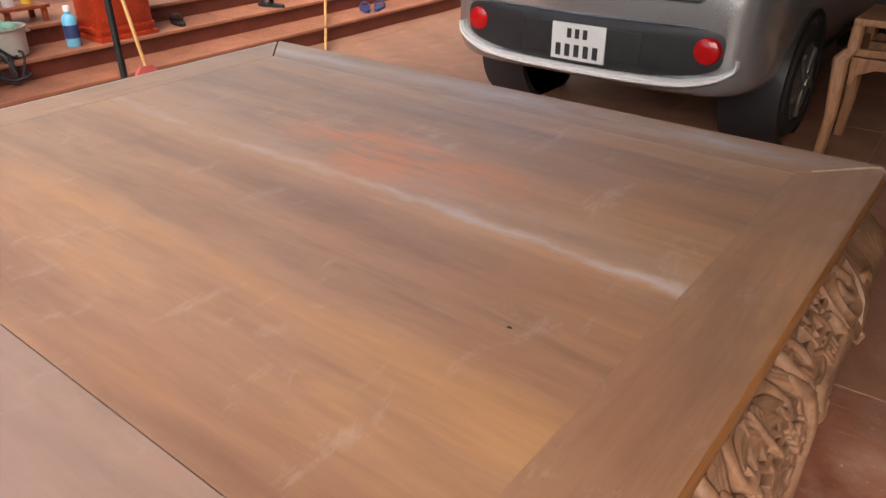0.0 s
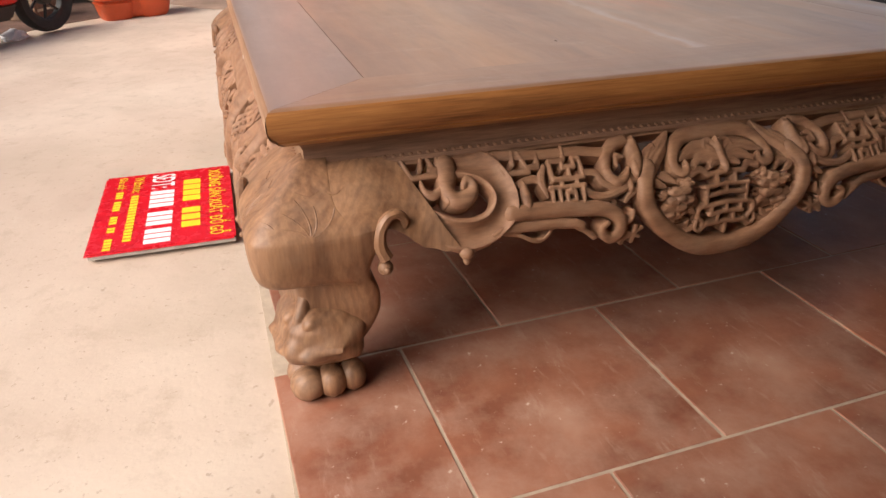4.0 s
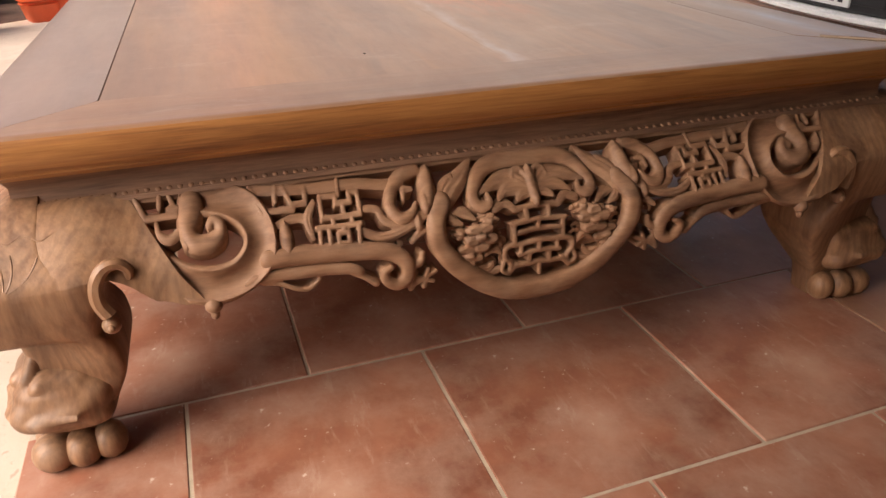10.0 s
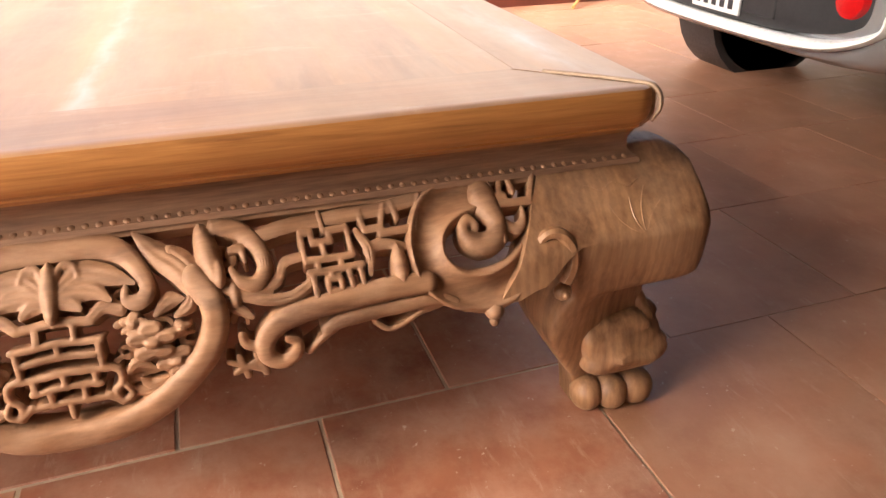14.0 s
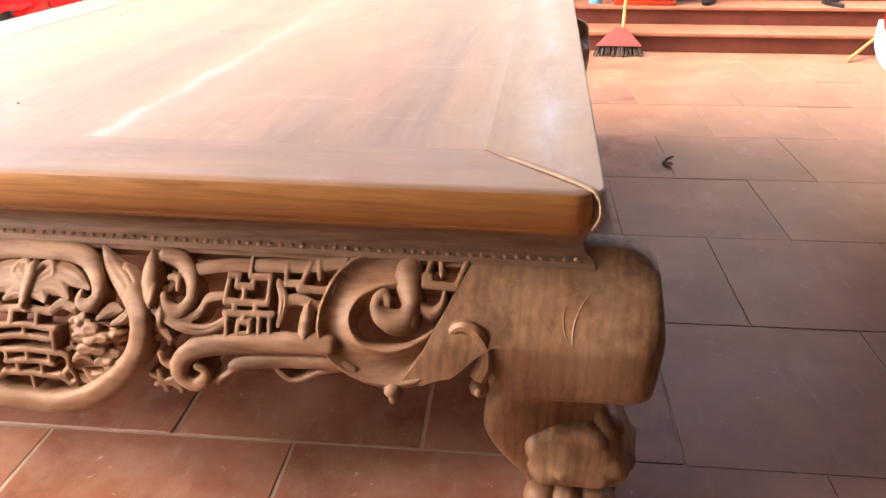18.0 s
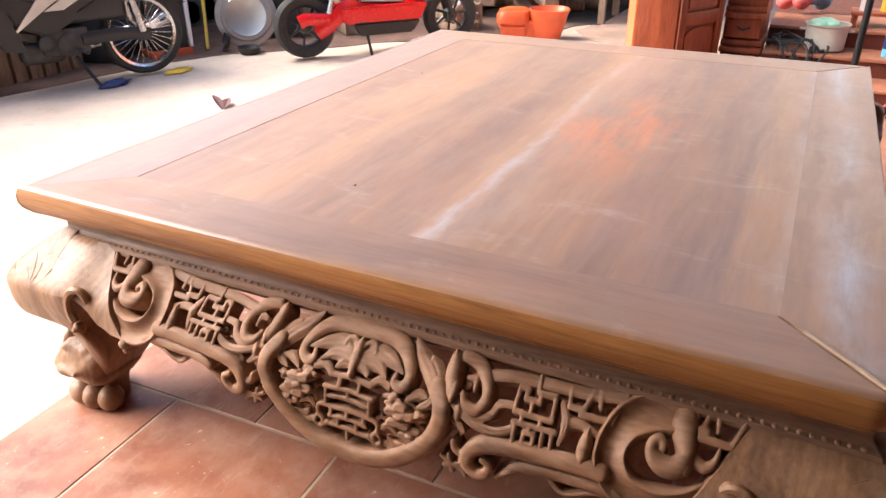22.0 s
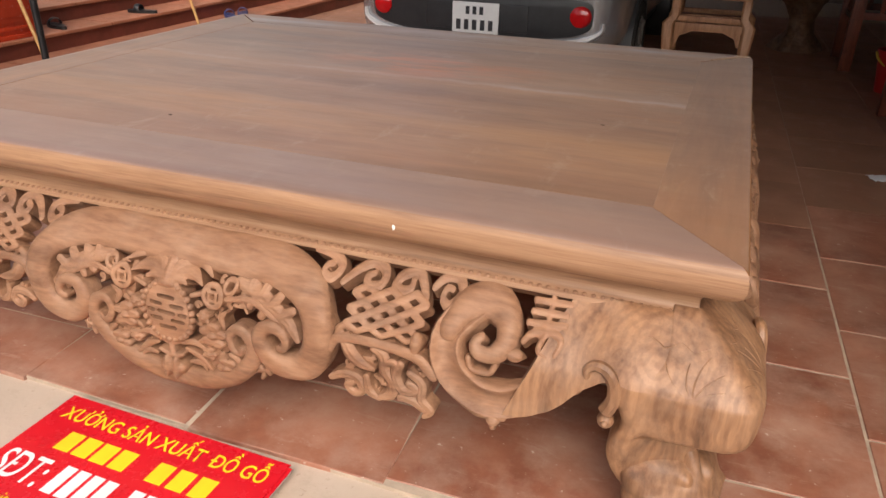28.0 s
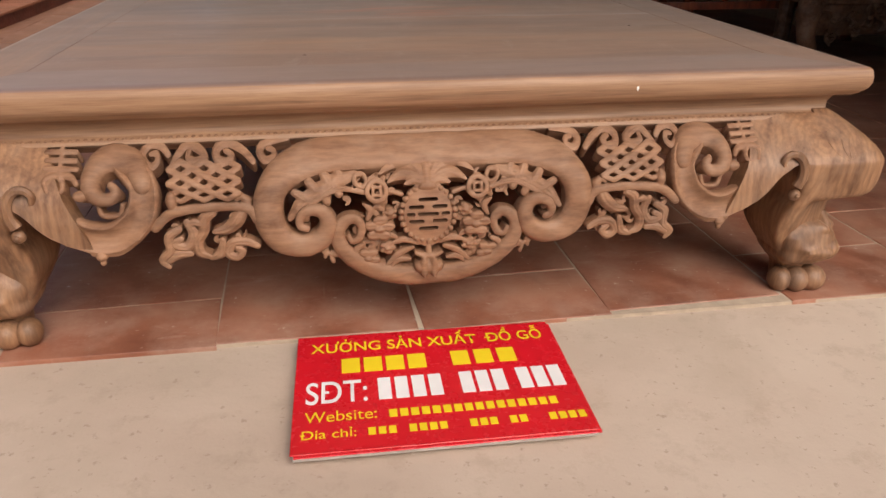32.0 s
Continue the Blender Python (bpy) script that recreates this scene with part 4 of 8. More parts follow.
def build_long_apron(sd, k):
    """The apron with the round character between big scrolls and endless knots."""
    cv = Carver(sd, 0.0165)
    cv.step = 0.0022 if k == 1 else 0.005
    cv.leg = {-1: BACK_LEG[1] if k == 2 else 0.0, 1: 0.0}
    half = sd.length / 2 - 0.17
    ap = part("apron", Relief(cv).stroke([(a, 0.4835) for a in lerp(-half, half, 12)], 0.005, -0.008, 'flat', 0).build("apron", None), M_CARVE_X, bed,
              "openwork apron with round character, coins, blossoms and endless knots")
    R = Relief(cv)
    arm = [(0.0, 0.450), (0.114, 0.450), (0.200, 0.450), (0.268, 0.441), (0.326, 0.416), (0.354, 0.373), (0.357, 0.319), (0.334, 0.273), (0.288, 0.256), (0.246, 0.270), (0.228, 0.304), (0.238, 0.334), (0.266, 0.342), (0.289, 0.326), (0.289, 0.306), (0.276, 0.300)]
    for s in (1, -1):
        R.stroke(arm, (0.0315, 0.0315, 0.0315, 0.032, 0.033, 0.033, 0.0325, 0.031, 0.0275, 0.0235, 0.0195, 0.0155, 0.0125, 0.010, 0.008, 0.007), 0.012, 'band', s=s)
    R.build("great_scroll", ap, "great rounded scroll framing the centre")
    R = Relief(cv)
    for s in (1, -1):
        R.stroke([(0.0, 0.160), (0.067, 0.164), (0.140, 0.189), (0.192, 0.231), (0.209, 0.276), (0.195, 0.306), (0.170, 0.315), (0.154, 0.297), (0.160, 0.269), (0.177, 0.261), (0.185, 0.275)], (0.024, 0.024, 0.0225, 0.0195, 0.0165, 0.014, 0.0115, 0.0095, 0.008, 0.0065, 0.005), 0.006, 'band', s=s)
    R.build("lower_crescent", ap, "rounded crescent border with volutes")
    filler(cv, ap, 7, ((-0.31, 0.31), (0.19, 0.42)), lambda a, z: a > 0.07 and ((a / 0.17) ** 2 + ((z - 0.28) / 0.095) ** 2 < 1 or (z > 0.34 and a < 0.29 and z < 0.415 - max(0, a - 0.22) * 1.1)), 90)
    filler(cv, ap, 8, ((-0.59, 0.59), (0.245, 0.335)), lambda a, z: 0.41 < a and z > 0.245 + 0.04 * abs(a - 0.49), 26, (0.008, 0.014))
    # round character disc
    R = Relief(cv, 0.85)
    R.pad(0, 0.318, 0.0555, 0.0565, 0.004, 'flat')
    for z, row in ((0.352, ((-0.018, 0.018),)), (0.335, ((-0.040, -0.014), (0.014, 0.040))), (0.318, ((-0.020, 0.020), (-0.046, -0.034), (0.034, 0.046))), (0.301, ((-0.040, -0.014), (0.014, 0.040))), (0.284, ((-0.018, 0.018),))):
        for a0, a1 in row: R.stroke([(a0, z), (a1, z)], 0.0048, 0, 'cut', 0)
    R.build("character_disc", ap, "round pierced character disc")
    for j in range(26):
        t = 2 * math.pi * (j + 0.5) / 26
        bm = bmesh.new()
        cv.blob(bm, 0.0625 * math.cos(t), 0.318 + 0.0645 * math.sin(t), 0.0078, 0.0078, 0.009, -0.002, 0, 8)
        sub("disc_bead", bm, ap)
    R = Relief(cv, 0.85)
    R.pad(0, 0.402, 0.011, 0.022, 0.008)
    R.pad(0, 0.382, 0.016, 0.010, 0.010)
    for s in (1, -1):
        for pts, w in (([(0.008, 0.398), (0.028, 0.424), (0.066, 0.432), (0.108, 0.408)], (0.006, 0.012, 0.012, 0.002)), ([(0.010, 0.396), (0.042, 0.408), (0.066, 0.406), (0.090, 0.392)], (0.006, 0.012, 0.010, 0.002)), ([(0.012, 0.390), (0.030, 0.394), (0.050, 0.388)], (0.006, 0.009, 0.003))):
            R.stroke(pts, w, 0.006, 'leaf', s=s)
        R.stroke([(0.004, 0.418), (0.014, 0.436), (0.026, 0.434)], (0.005, 0.003), 0.006, s=s)
    R.build("winged_ornament", ap, "carved winged ornament over the disc")
    R = Relief(cv, 0.85)
    R.pad(0, 0.186, 0.030, 0.020, 0.014)
    for a in (-0.012, 0.012): R.pad(a, 0.186, 0.011, 0.021, 0.016)
    R.stroke([(-0.030, 0.222), (-0.012, 0.214), (0.012, 0.214), (0.030, 0.222)], (0.004, 0.007, 0.007, 0.004), 0.006)
    R.stroke([(0, 0.206), (0, 0.246)], (0.009, 0.006), 0.004)
    R.build("melon", ap, "carved ribbed melon at the foot of the disc")
    for s in (1, -1):
        R = Relief(cv, 0.8)
        ca, cz, q = s * 0.116, 0.375, 0.0085
        R.stroke([(ca + 0.0215 * math.cos(t), cz + 0.0215 * math.sin(t)) for t in lerp(0, 2 * math.pi, 21)[:-1]], 0.0056, 0.006, 'flat', 0, closed=True)
        R.stroke([(ca - q, cz - q), (ca + q, cz - q), (ca + q, cz + q), (ca - q, cz + q)], 0.0034, 0.005, 'flat', 0, closed=True)
        for x, y in ((-1, -1), (1, -1), (1, 1), (-1, 1)):
            R.stroke([(ca + x * q, cz + y * q), (ca + x * 0.0155, cz + y * 0.0155)], 0.0034, 0.004, 'flat', 0)
        R.build("coin", ap, "pierced coin roundel")
        R = Relief(cv, 0.85)
        R.stroke([(0.138, 0.398), (0.147, 0.411), (0.164, 0.408), (0.162, 0.392), (0.145, 0.386)], 0.0045, 0.002, s=s, closed=True)
        R.stroke([(0.146, 0.374), (0.200, 0.384), (0.250, 0.362), (0.284, 0.338)], (0.005, 0.006, 0.006, 0.003), 0.002, 'leaf', s=s)
        R.stroke([(0.060, 0.365), (0.080, 0.372), (0.094, 0.374)], 0.005, -0.002, 'flat', s=s)
        R.build("ribbon", ap)
        R = Relief(cv, 0.85)
        blossom(R, s * 0.113, 0.287, 0.033, 0.006, 5, 0.4)
        blossom(R, s * 0.141, 0.215, 0.026, 0.004, 5, 1.0)
        blossom(R, s * 0.088, 0.322, 0.017, 0.0, 5, 0.1)
        blossom(R, s * 0.096, 0.238, 0.018, 0.002, 5, 0.7)
        R.build("flower_spray", ap, "carved blossoms")
        for pts in ([(0.037, 0.236), (0.070, 0.220), (0.104, 0.190)], [(0.025, 0.246), (0.057, 0.256), (0.092, 0.246)], [(0.045, 0.206), (0.072, 0.206), (0.086, 0.190)], [(0.14, 0.31), (0.132, 0.332), (0.148, 0.348)], [(0.075, 0.262), (0.090, 0.268), (0.10, 0.256)], [(0.150, 0.25), (0.166, 0.24), (0.172, 0.222)]):
            Relief(cv, 0.85).stroke(pts, (0.004, 0.008, 0.002), 0.0, 'leaf', s=s).build("leaf", ap)
        # oak-like foliage behind the coin
        R = Relief(cv, 0.9)
        R.stroke([(0.166, 0.414), (0.203, 0.402), (0.239, 0.384), (0.281, 0.358), (0.312, 0.322)], (0.010, 0.017, 0.019, 0.017, 0.006), 0.0, 'leaf', s=s)
        for a, z, da, dz in ((0.196, 0.408, 0.006, 0.016), (0.222, 0.398, 0.010, 0.017), (0.250, 0.384, 0.014, 0.016), (0.276, 0.366, 0.018, 0.012), (0.212, 0.394, -0.010, -0.018), (0.240, 0.380, -0.010, -0.020), (0.268, 0.362, -0.012, -0.020), (0.294, 0.340, -0.014, -0.016)):
            R.stroke([(a, z), (a + 1.2 * da, z + 1.2 * dz)], (0.012, 0.009), 0.001, 'leaf', 0, s)
        R.build("oak_leaf", ap, "lobed carved leaf")
        R = Relief(cv, 0.85)
        R.stroke([(0.205, 0.222), (0.224, 0.228), (0.244, 0.236)], 0.005, -0.004, s=s)
        R.stroke([(0.210, 0.242), (0.226, 0.226), (0.222, 0.210)], 0.005, -0.004, s=s)
        R.stroke([(0.236, 0.244), (0.240, 0.224)], 0.005, -0.004, s=s)
        R.build("small_lattice", ap)
        # row of small scrolls
        for pts, w in (([(0.309, 0.478), (0.348, 0.476), (0.372, 0.462), (0.361, 0.444), (0.341, 0.447), (0.342, 0.459), (0.354, 0.462)], (0.005, 0.008, 0.008, 0.0075, 0.0065, 0.0055, 0.0045)),
                       ([(0.386, 0.442), (0.410, 0.462), (0.442, 0.476), (0.466, 0.465), (0.463, 0.448), (0.442, 0.443), (0.432, 0.453), (0.446, 0.461)], (0.006, 0.0075, 0.0085, 0.0085, 0.008, 0.007, 0.006, 0.005)),
                       ([(0.560, 0.442), (0.548, 0.459), (0.530, 0.475), (0.503, 0.466), (0.492, 0.452), (0.507, 0.446), (0.526, 0.450), (0.526, 0.461)], (0.006, 0.0075, 0.0085, 0.0085, 0.008, 0.007, 0.006, 0.005)),
                       ([(0.570, 0.459), (0.587, 0.474), (0.612, 0.476), (0.625, 0.458), (0.608, 0.439), (0.592, 0.446), (0.594, 0.460), (0.606, 0.460)], (0.006, 0.0075, 0.008, 0.008, 0.0075, 0.006, 0.005, 0.0045))):
            Relief(cv, 0.85).stroke(pts, w, 0.002, 'leaf', s=s).build("small_scroll", ap)
        # endless knot
        R = Relief(cv, 0.8)
        kx, kz, dx, dz = 0.492, 0.409, 0.0250, 0.0118
        for hu, hv, lift in ((1.5, 1.5, 0.002), (0.5, 2.5, 0.004), (2.5, 0.5, 0.0)):
            R.stroke([(kx + (u + v) * dx, kz + (v - u) * dz) for u, v in ((-hu, -hv), (hu, -hv), (hu, hv), (-hu, hv))], 0.0058, lift, 'flat', 0, s, True)
        R.build("endless_knot", ap, "carved endless knot")
        R = Relief(cv)
        R.stroke([(0.384, 0.326), (0.400, 0.350), (0.446, 0.358), (0.520, 0.356), (0.570, 0.346), (0.602, 0.318)], (0.010, 0.010, 0.0095, 0.010, 0.011, 0.010), 0.004, 'band', s=s)
        R.stroke([(0.402, 0.366), (0.412, 0.378), (0.424, 0.374)], (0.010, 0.006), 0.0, s=s)
        R.pad(s * 0.562, 0.376, 0.013, 0.015, 0.006)
        R.build("bracket", ap)
        for pts, w in (([(0.415, 0.348), (0.429, 0.323), (0.452, 0.305), (0.478, 0.302)], (0.010, 0.012, 0.009, 0.004)), ([(0.389, 0.262), (0.413, 0.273), (0.442, 0.271), (0.454, 0.249), (0.437, 0.237), (0.423, 0.250), (0.434, 0.259)], (0.005, 0.007, 0.008, 0.008, 0.007, 0.006, 0.005)),
                       ([(0.479, 0.345), (0.498, 0.332), (0.502, 0.303), (0.518, 0.281), (0.515, 0.252), (0.494, 0.243)], (0.007, 0.0095, 0.0085, 0.009, 0.008, 0.004)), ([(0.464, 0.280), (0.469, 0.250), (0.492, 0.239)], (0.005, 0.0085, 0.004)),
                       ([(0.535, 0.326), (0.524, 0.297), (0.540, 0.268), (0.568, 0.276), (0.553, 0.288)], (0.006, 0.0085, 0.0085, 0.007, 0.005)), ([(0.555, 0.310), (0.578, 0.293), (0.578, 0.260), (0.597, 0.240), (0.586, 0.224)], (0.006, 0.0075, 0.0075, 0.007, 0.004)),
                       ([(0.535, 0.252), (0.561, 0.252), (0.584, 0.238)], (0.005, 0.008, 0.005)), ([(0.500, 0.318), (0.520, 0.326), (0.532, 0.316)], (0.004, 0.006, 0.004))):
            Relief(cv, 0.85).stroke(pts, [1.35 * k for k in w], 0.002, 'leaf', s=s).build("floral_tracery", ap)
        # heavy cloud scroll with its hook
        R = Relief(cv)
        R.stroke([(0.664, 0.452), (0.620, 0.406), (0.632, 0.342), (0.686, 0.300), (0.742, 0.300), (0.790, 0.325), (0.845, 0.355)], (0.026, 0.030, 0.033, 0.035, 0.034, 0.030, 0.026), (0.006, 0.007, 0.007, 0.007, 0.003, -0.008, -0.026), 'dish', s=s)
        R.stroke([(0.640, 0.292), (0.690, 0.264), (0.740, 0.266)], (0.005, 0.008, 0.005), 0.002, s=s)
        R.build("cloud_scroll", ap, "heavy dished cloud scroll")
        R = Relief(cv)
        R.stroke([(0.622, 0.415), (0.642, 0.446), (0.686, 0.458), (0.720, 0.441), (0.728, 0.410), (0.711, 0.387), (0.685, 0.385), (0.674, 0.398), (0.684, 0.408)], (0.022, 0.024, 0.024, 0.0225, 0.020, 0.0155, 0.0125, 0.010, 0.007), 0.012, 'round', s=s)
        R.build("hook", ap, "curled hook in the scroll")
        R = Relief(cv, 0.85)
        R.stroke([(0.664, 0.372), (0.672, 0.350), (0.706, 0.350), (0.714, 0.370)], 0.0052, -0.002, s=s)
        R.pad(s * 0.747, 0.394, 0.0115, 0.0115, 0.006)
        R.build("curl", ap)
        R = Relief(cv, 0.8)
        for pts in ([(0.792, 0.480), (0.792, 0.426)], [(0.762, 0.468), (0.824, 0.470)], [(0.762, 0.454), (0.822, 0.456)], [(0.758, 0.440), (0.824, 0.443)]):
            R.stroke(pts, 0.0046, 0.002, 'flat', 0, s)
        R.stroke([(0.757, 0.416), (0.772, 0.429), (0.802, 0.432), (0.822, 0.424), (0.816, 0.405)], (0.005, 0.006, 0.007, 0.007, 0.005), 0.002, s=s)
        R.stroke([(0.790, 0.428), (0.786, 0.408), (0.802, 0.400)], (0.006, 0.004), 0.0, s=s)
        R.build("small_character", ap, "small long-life character")
        knob(cv, ap, s * 0.722, 0.252, 0.0135)
        shoulder(cv, ap, s, (0.735, 0.832), ((0.70, 0.268), (0.76, 0.275), (0.82, 0.305), (0.865, 0.355), (0.905, 0.393), (1.1, 0.395)), 1.02, 0.84, 0.955)


def build_back_apron(sd):
    """The unseen side keeps a plain curved board."""
    cv = Carver(sd)
    rows = []
    for a in lerp(-0.94, 0.94, 95):
        q = abs(a)
        low = 0.15 + 0.6 * max(0.0, q - 0.06) ** 1.6 + 0.02 * math.cos(q * 22)
        rows.append([(a, z) for z in lerp(min(low, 0.40), 0.4885, 9)])
    bm = bmesh.new()
    cv.plate(bm, rows, 0.03, lambda a, z: 0.030 + 0.02 * math.sin(math.pi * min(1.0, max(0.0, (0.48 - z) / 0.36))))
    part("apron", bm, M_CARVE_X, bed, "plain curved board along the back")


for k, sd in enumerate(SIDES):
    if k == 2: build_back_apron(sd)
    else: (build_short_apron if k in (0, 3) else build_long_apron)(sd, k)

# cabriole legs with clawed paws
FLOW_Z, FLOW_O = (0.0, 0.06, 0.10, 0.15, 0.20, 0.25, 0.30, 0.35, 0.388, 0.40), (-0.034, -0.028, -0.012, 0.004, 0.018, 0.034, 0.050, 0.064, 0.068, 0.063)
MASK_Z, MASK_O, MASK_I = (0.076, 0.084, 0.10, 0.13, 0.17, 0.195, 0.212, 0.235, 0.255), (-0.030, -0.004, 0.008, 0.012, 0.006, -0.006, -0.018, -0.028, -0.036), (0.11, 0.116, 0.122, 0.128, 0.132, 0.130, 0.120, 0.10, 0.09)
LOBES = ((0.068, 0.142, 0.100, 0.072, 0.017), (0.118, 0.165, 0.040, 0.040, 0.020), (0.072, 0.186, 0.034, 0.028, 0.020), (0.034, 0.192, 0.016, 0.017, 0.024), (0.082, 0.140, 0.036, 0.032, 0.024), (0.082, 0.138, 0.017, 0.015, 0.033), (0.044, 0.124, 0.024, 0.022, 0.030),
         (0.008, 0.128, 0.030, 0.034, 0.024), (0.112, 0.112, 0.030, 0.024, 0.020), (0.008, 0.216, 0.013, 0.036, 0.018))
for ex, ey, sx, sy in ((XA, YA, 1, -1), (XA + BACK_LEG[0], YB + BACK_LEG[1], 1, 1), (XD, YA, -1, -1), (XD, YB, -1, 1)):
    def at(p, q, z):
        """p, q: outward from the corner along x and y."""
        return Vector((ex + sx * p, ey + sy * q, z))
    bm = bmesh.new()
    rings = []
    for z, o, i in smooth_path(LEG, 3):
        oy = float(np.interp(z, [t[0] for t in SAWN], [t[1] for t in SAWN])) if sy > 0 else o
        ring = []
        for j in range(56):
            t = 2 * math.pi * (j + 0.5) / 56
            cc, ss = math.cos(t), math.sin(t)
            k = (0.40 if sy < 0 else 0.28) if cc > 0 and ss > 0 else 0.18
            p, q = (o - i) / 2 + (o + i) / 2 * math.copysign(abs(cc) ** k, cc), (oy - i) / 2 + (oy + i) / 2 * math.copysign(abs(ss) ** k, ss)
            u = max(o - p, oy - q)
            w = min(1.0, max(0.0, (u - 0.035) / 0.09))
            w = w * w * (3 - 2 * w)
            if z < 0.40:
                flow = float(np.interp(z, FLOW_Z, FLOW_O)) - o
                if o - p < 0.03: p += w * flow
                if oy - q < 0.03 and sy < 0: q += w * flow
            ring.append(at(p, q, z))
        rings.append(ring)
    if sx * sy > 0: rings.reverse()
    loft(bm, rings)
    bmesh.ops.recalc_face_normals(bm, faces=bm.faces)
    leg = part("leg", bm, M_LEG, bed, "thick cabriole leg with sawn grain")
    # lion-like mask over the toes: lobes swelling from a cushion, the same on both outer faces
    bm = bmesh.new()
    rings = []
    for z in lerp(0.252, 0.080, 46):
        o, i = np.interp(z, MASK_Z, MASK_O), np.interp(z, MASK_Z, MASK_I)
        c, hw = (o - i) / 2, (o + i) / 2
        ring = []
        for j in range(96):
            t = 2 * math.pi * (j + 0.5) / 96
            cc, ss = math.cos(t), math.sin(t)
            p, q = c + hw * math.copysign(abs(cc) ** 0.42, cc), c + hw * math.copysign(abs(ss) ** 0.42, ss)
            u = max(o - p, o - q)
            lift = 0.0
            for u0, z0, ru, rz, hgt in LOBES:
                e = 1 - ((u - u0) / ru) ** 2 - ((z - z0) / rz) ** 2
                if e > 0: lift += (hgt * e ** 0.6) ** 3
            lift = lift ** (1 / 3)
            n = Vector((p - c, q - c)).normalized() * lift
            ring.append(at(p + n.x, q + n.y + (0.036 if sy > 0 else 0.0), z))
        rings.append(ring)
    if sx * sy > 0: rings.reverse()
    loft(bm, rings)
    bmesh.ops.recalc_face_normals(bm, faces=bm.faces)
    part("paw_mask", bm, M_LEG, leg, "lion-like mask of rounded lobes above the toes")
    for p, q, r in ((-0.016, -0.016, 0.034), (-0.064, -0.014, 0.033), (-0.014, -0.064, 0.033), (-0.108, -0.022, 0.031), (-0.022, -0.108, 0.031)):
        bm = bmesh.new()
        ball(bm, at(p, q + (0.034 if sy > 0 else 0.0), 0.031), (r * (0.98 if p < q else 1.12), r * (0.98 if q < p else 1.12), 0.036), 18)
        for v in bm.verts: v.co.z = max(v.co.z, 0.0)
        part("toe", bm, M_LEG, leg)
    for fx in (0, 1):
        def fc(u, o, z):
            """u: along the face inward from the corner, o: outward of the face."""
            return at(-u, o, z) if fx else at(o, -u, z)
        bm = bmesh.new()
        pts = [fc(0.212, 0.045, 0.378), fc(0.218, 0.05, 0.40), fc(0.205, 0.052, 0.415), fc(0.185, 0.056, 0.412), fc(0.170, 0.060, 0.39), fc(0.168, 0.062, 0.36), fc(0.178, 0.062, 0.335)]
        tube(bm, smooth_path([tuple(p) for p in pts], 5), lerp(0.007, 0.014, 31), lerp(0.009, 0.012, 31), fc(0.1, 1.0, 0) - fc(0.1, 0.0, 0), 8)
        part("corner_curl", bm, M_LEG, leg, "small curl at the leg's inner edge")
        bm = bmesh.new()
        ball(bm, fc(0.176, 0.055, 0.312), 0.015, 12)
        ball(bm, fc(0.176, 0.068, 0.312), 0.007, 8)
        part("knob", bm, M_LEG, leg)
        # shallow incised mane: raised lips along each cut
        bm = bmesh.new()
        for j, (ang, ln) in enumerate(((20, 0.075), (48, 0.06), (75, 0.07), (104, 0.06), (130, 0.05))):
            a0, pts = radians(ang), []
            for q in lerp(0.1, 1, 9):
                u, z = 0.045 + ln * q * math.cos(a0 + 0.5 * q), 0.395 + ln * 0.8 * q * math.sin(a0 + 0.35 * q)
                pts.append(fc(u, leg_out(z) - 0.0022, z))
            tube(bm, pts, lerp(0.0030, 0.0012, 9), 0.0028, fc(0, 1, 0) - fc(0, 0, 0), 6)
        pts = [fc(0.03 + 0.012 * k, leg_out(0.455 + 0.004 * math.cos(k * 1.6)) - 0.0022, 0.455 + 0.004 * math.cos(k * 1.6)) for k in range(10)]
        tube(bm, smooth_path([tuple(p) for p in pts], 3), 0.0018, 0.0026, None, 5)
        part("mane_carving", bm, M_LEG, leg, "shallow carved mane")["kind"] = "stuff"
    bm = bmesh.new()
    vq = 0.034 if sy > 0 else 0.0
    vol = [at(0.030 + 0.02 * math.cos(t) * (1 - k / 30), vq + 0.030 - 0.02 * math.cos(t) * (1 - k / 30), 0.40 + 0.025 * math.sin(t) * (1 - k / 30)) for k, t in enumerate(lerp(0, 9, 24))]
    tube(bm, vol, 0.004, 0.006, at(1, 1, 0) - at(0, 0, 0), 6)
    part("corner_volute", bm, M_LEG, leg)

bm = bmesh.new()
ball(bm, (-0.596, YA - 0.0035, 0.578), (0.0035, 0.0015, 0.006), 8)
part("paint_fleck", bm, M_WHT0, bed, "chip of white filler on the edge")
for x, y in ((-0.346, 0.655), (-1.36, 0.292)):
    bm = bmesh.new()
    ball(bm, (x, y, H - 0.001), (0.006, 0.0035, 0.0016), 8)
    part("knot", bm, M_KNOT, bed, "small dark knot")

# ---- roof, walls, steps ----
M_TREAD = plain("terracotta step tread", (0.34, 0.135, 0.075), 0.5, var=0.2, scale=5, bumps=0.1)
M_RISER = plain("dark red step riser", (0.14, 0.035, 0.022), 0.45, var=0.25, scale=4)
M_MORTAR = plain("dark dirty mortar", (0.13, 0.12, 0.105), 0.9, var=0.3, scale=8, bumps=0.4)
M_STONE = plain("grey rubble stone", (0.20, 0.20, 0.185), 0.85, var=0.35, scale=6, bumps=0.5)
# pale, to bounce light onto the bed's short side
M_BOUNCE = plain("pale bounce wall", (0.72, 0.66, 0.58), 0.9, var=0.08, scale=2)
# kept dark so the added back and side walls return little light
M_DARKWALL = plain("dark low-bounce workshop wall", (0.16, 0.13, 0.11), 0.9, var=0.25, scale=2)

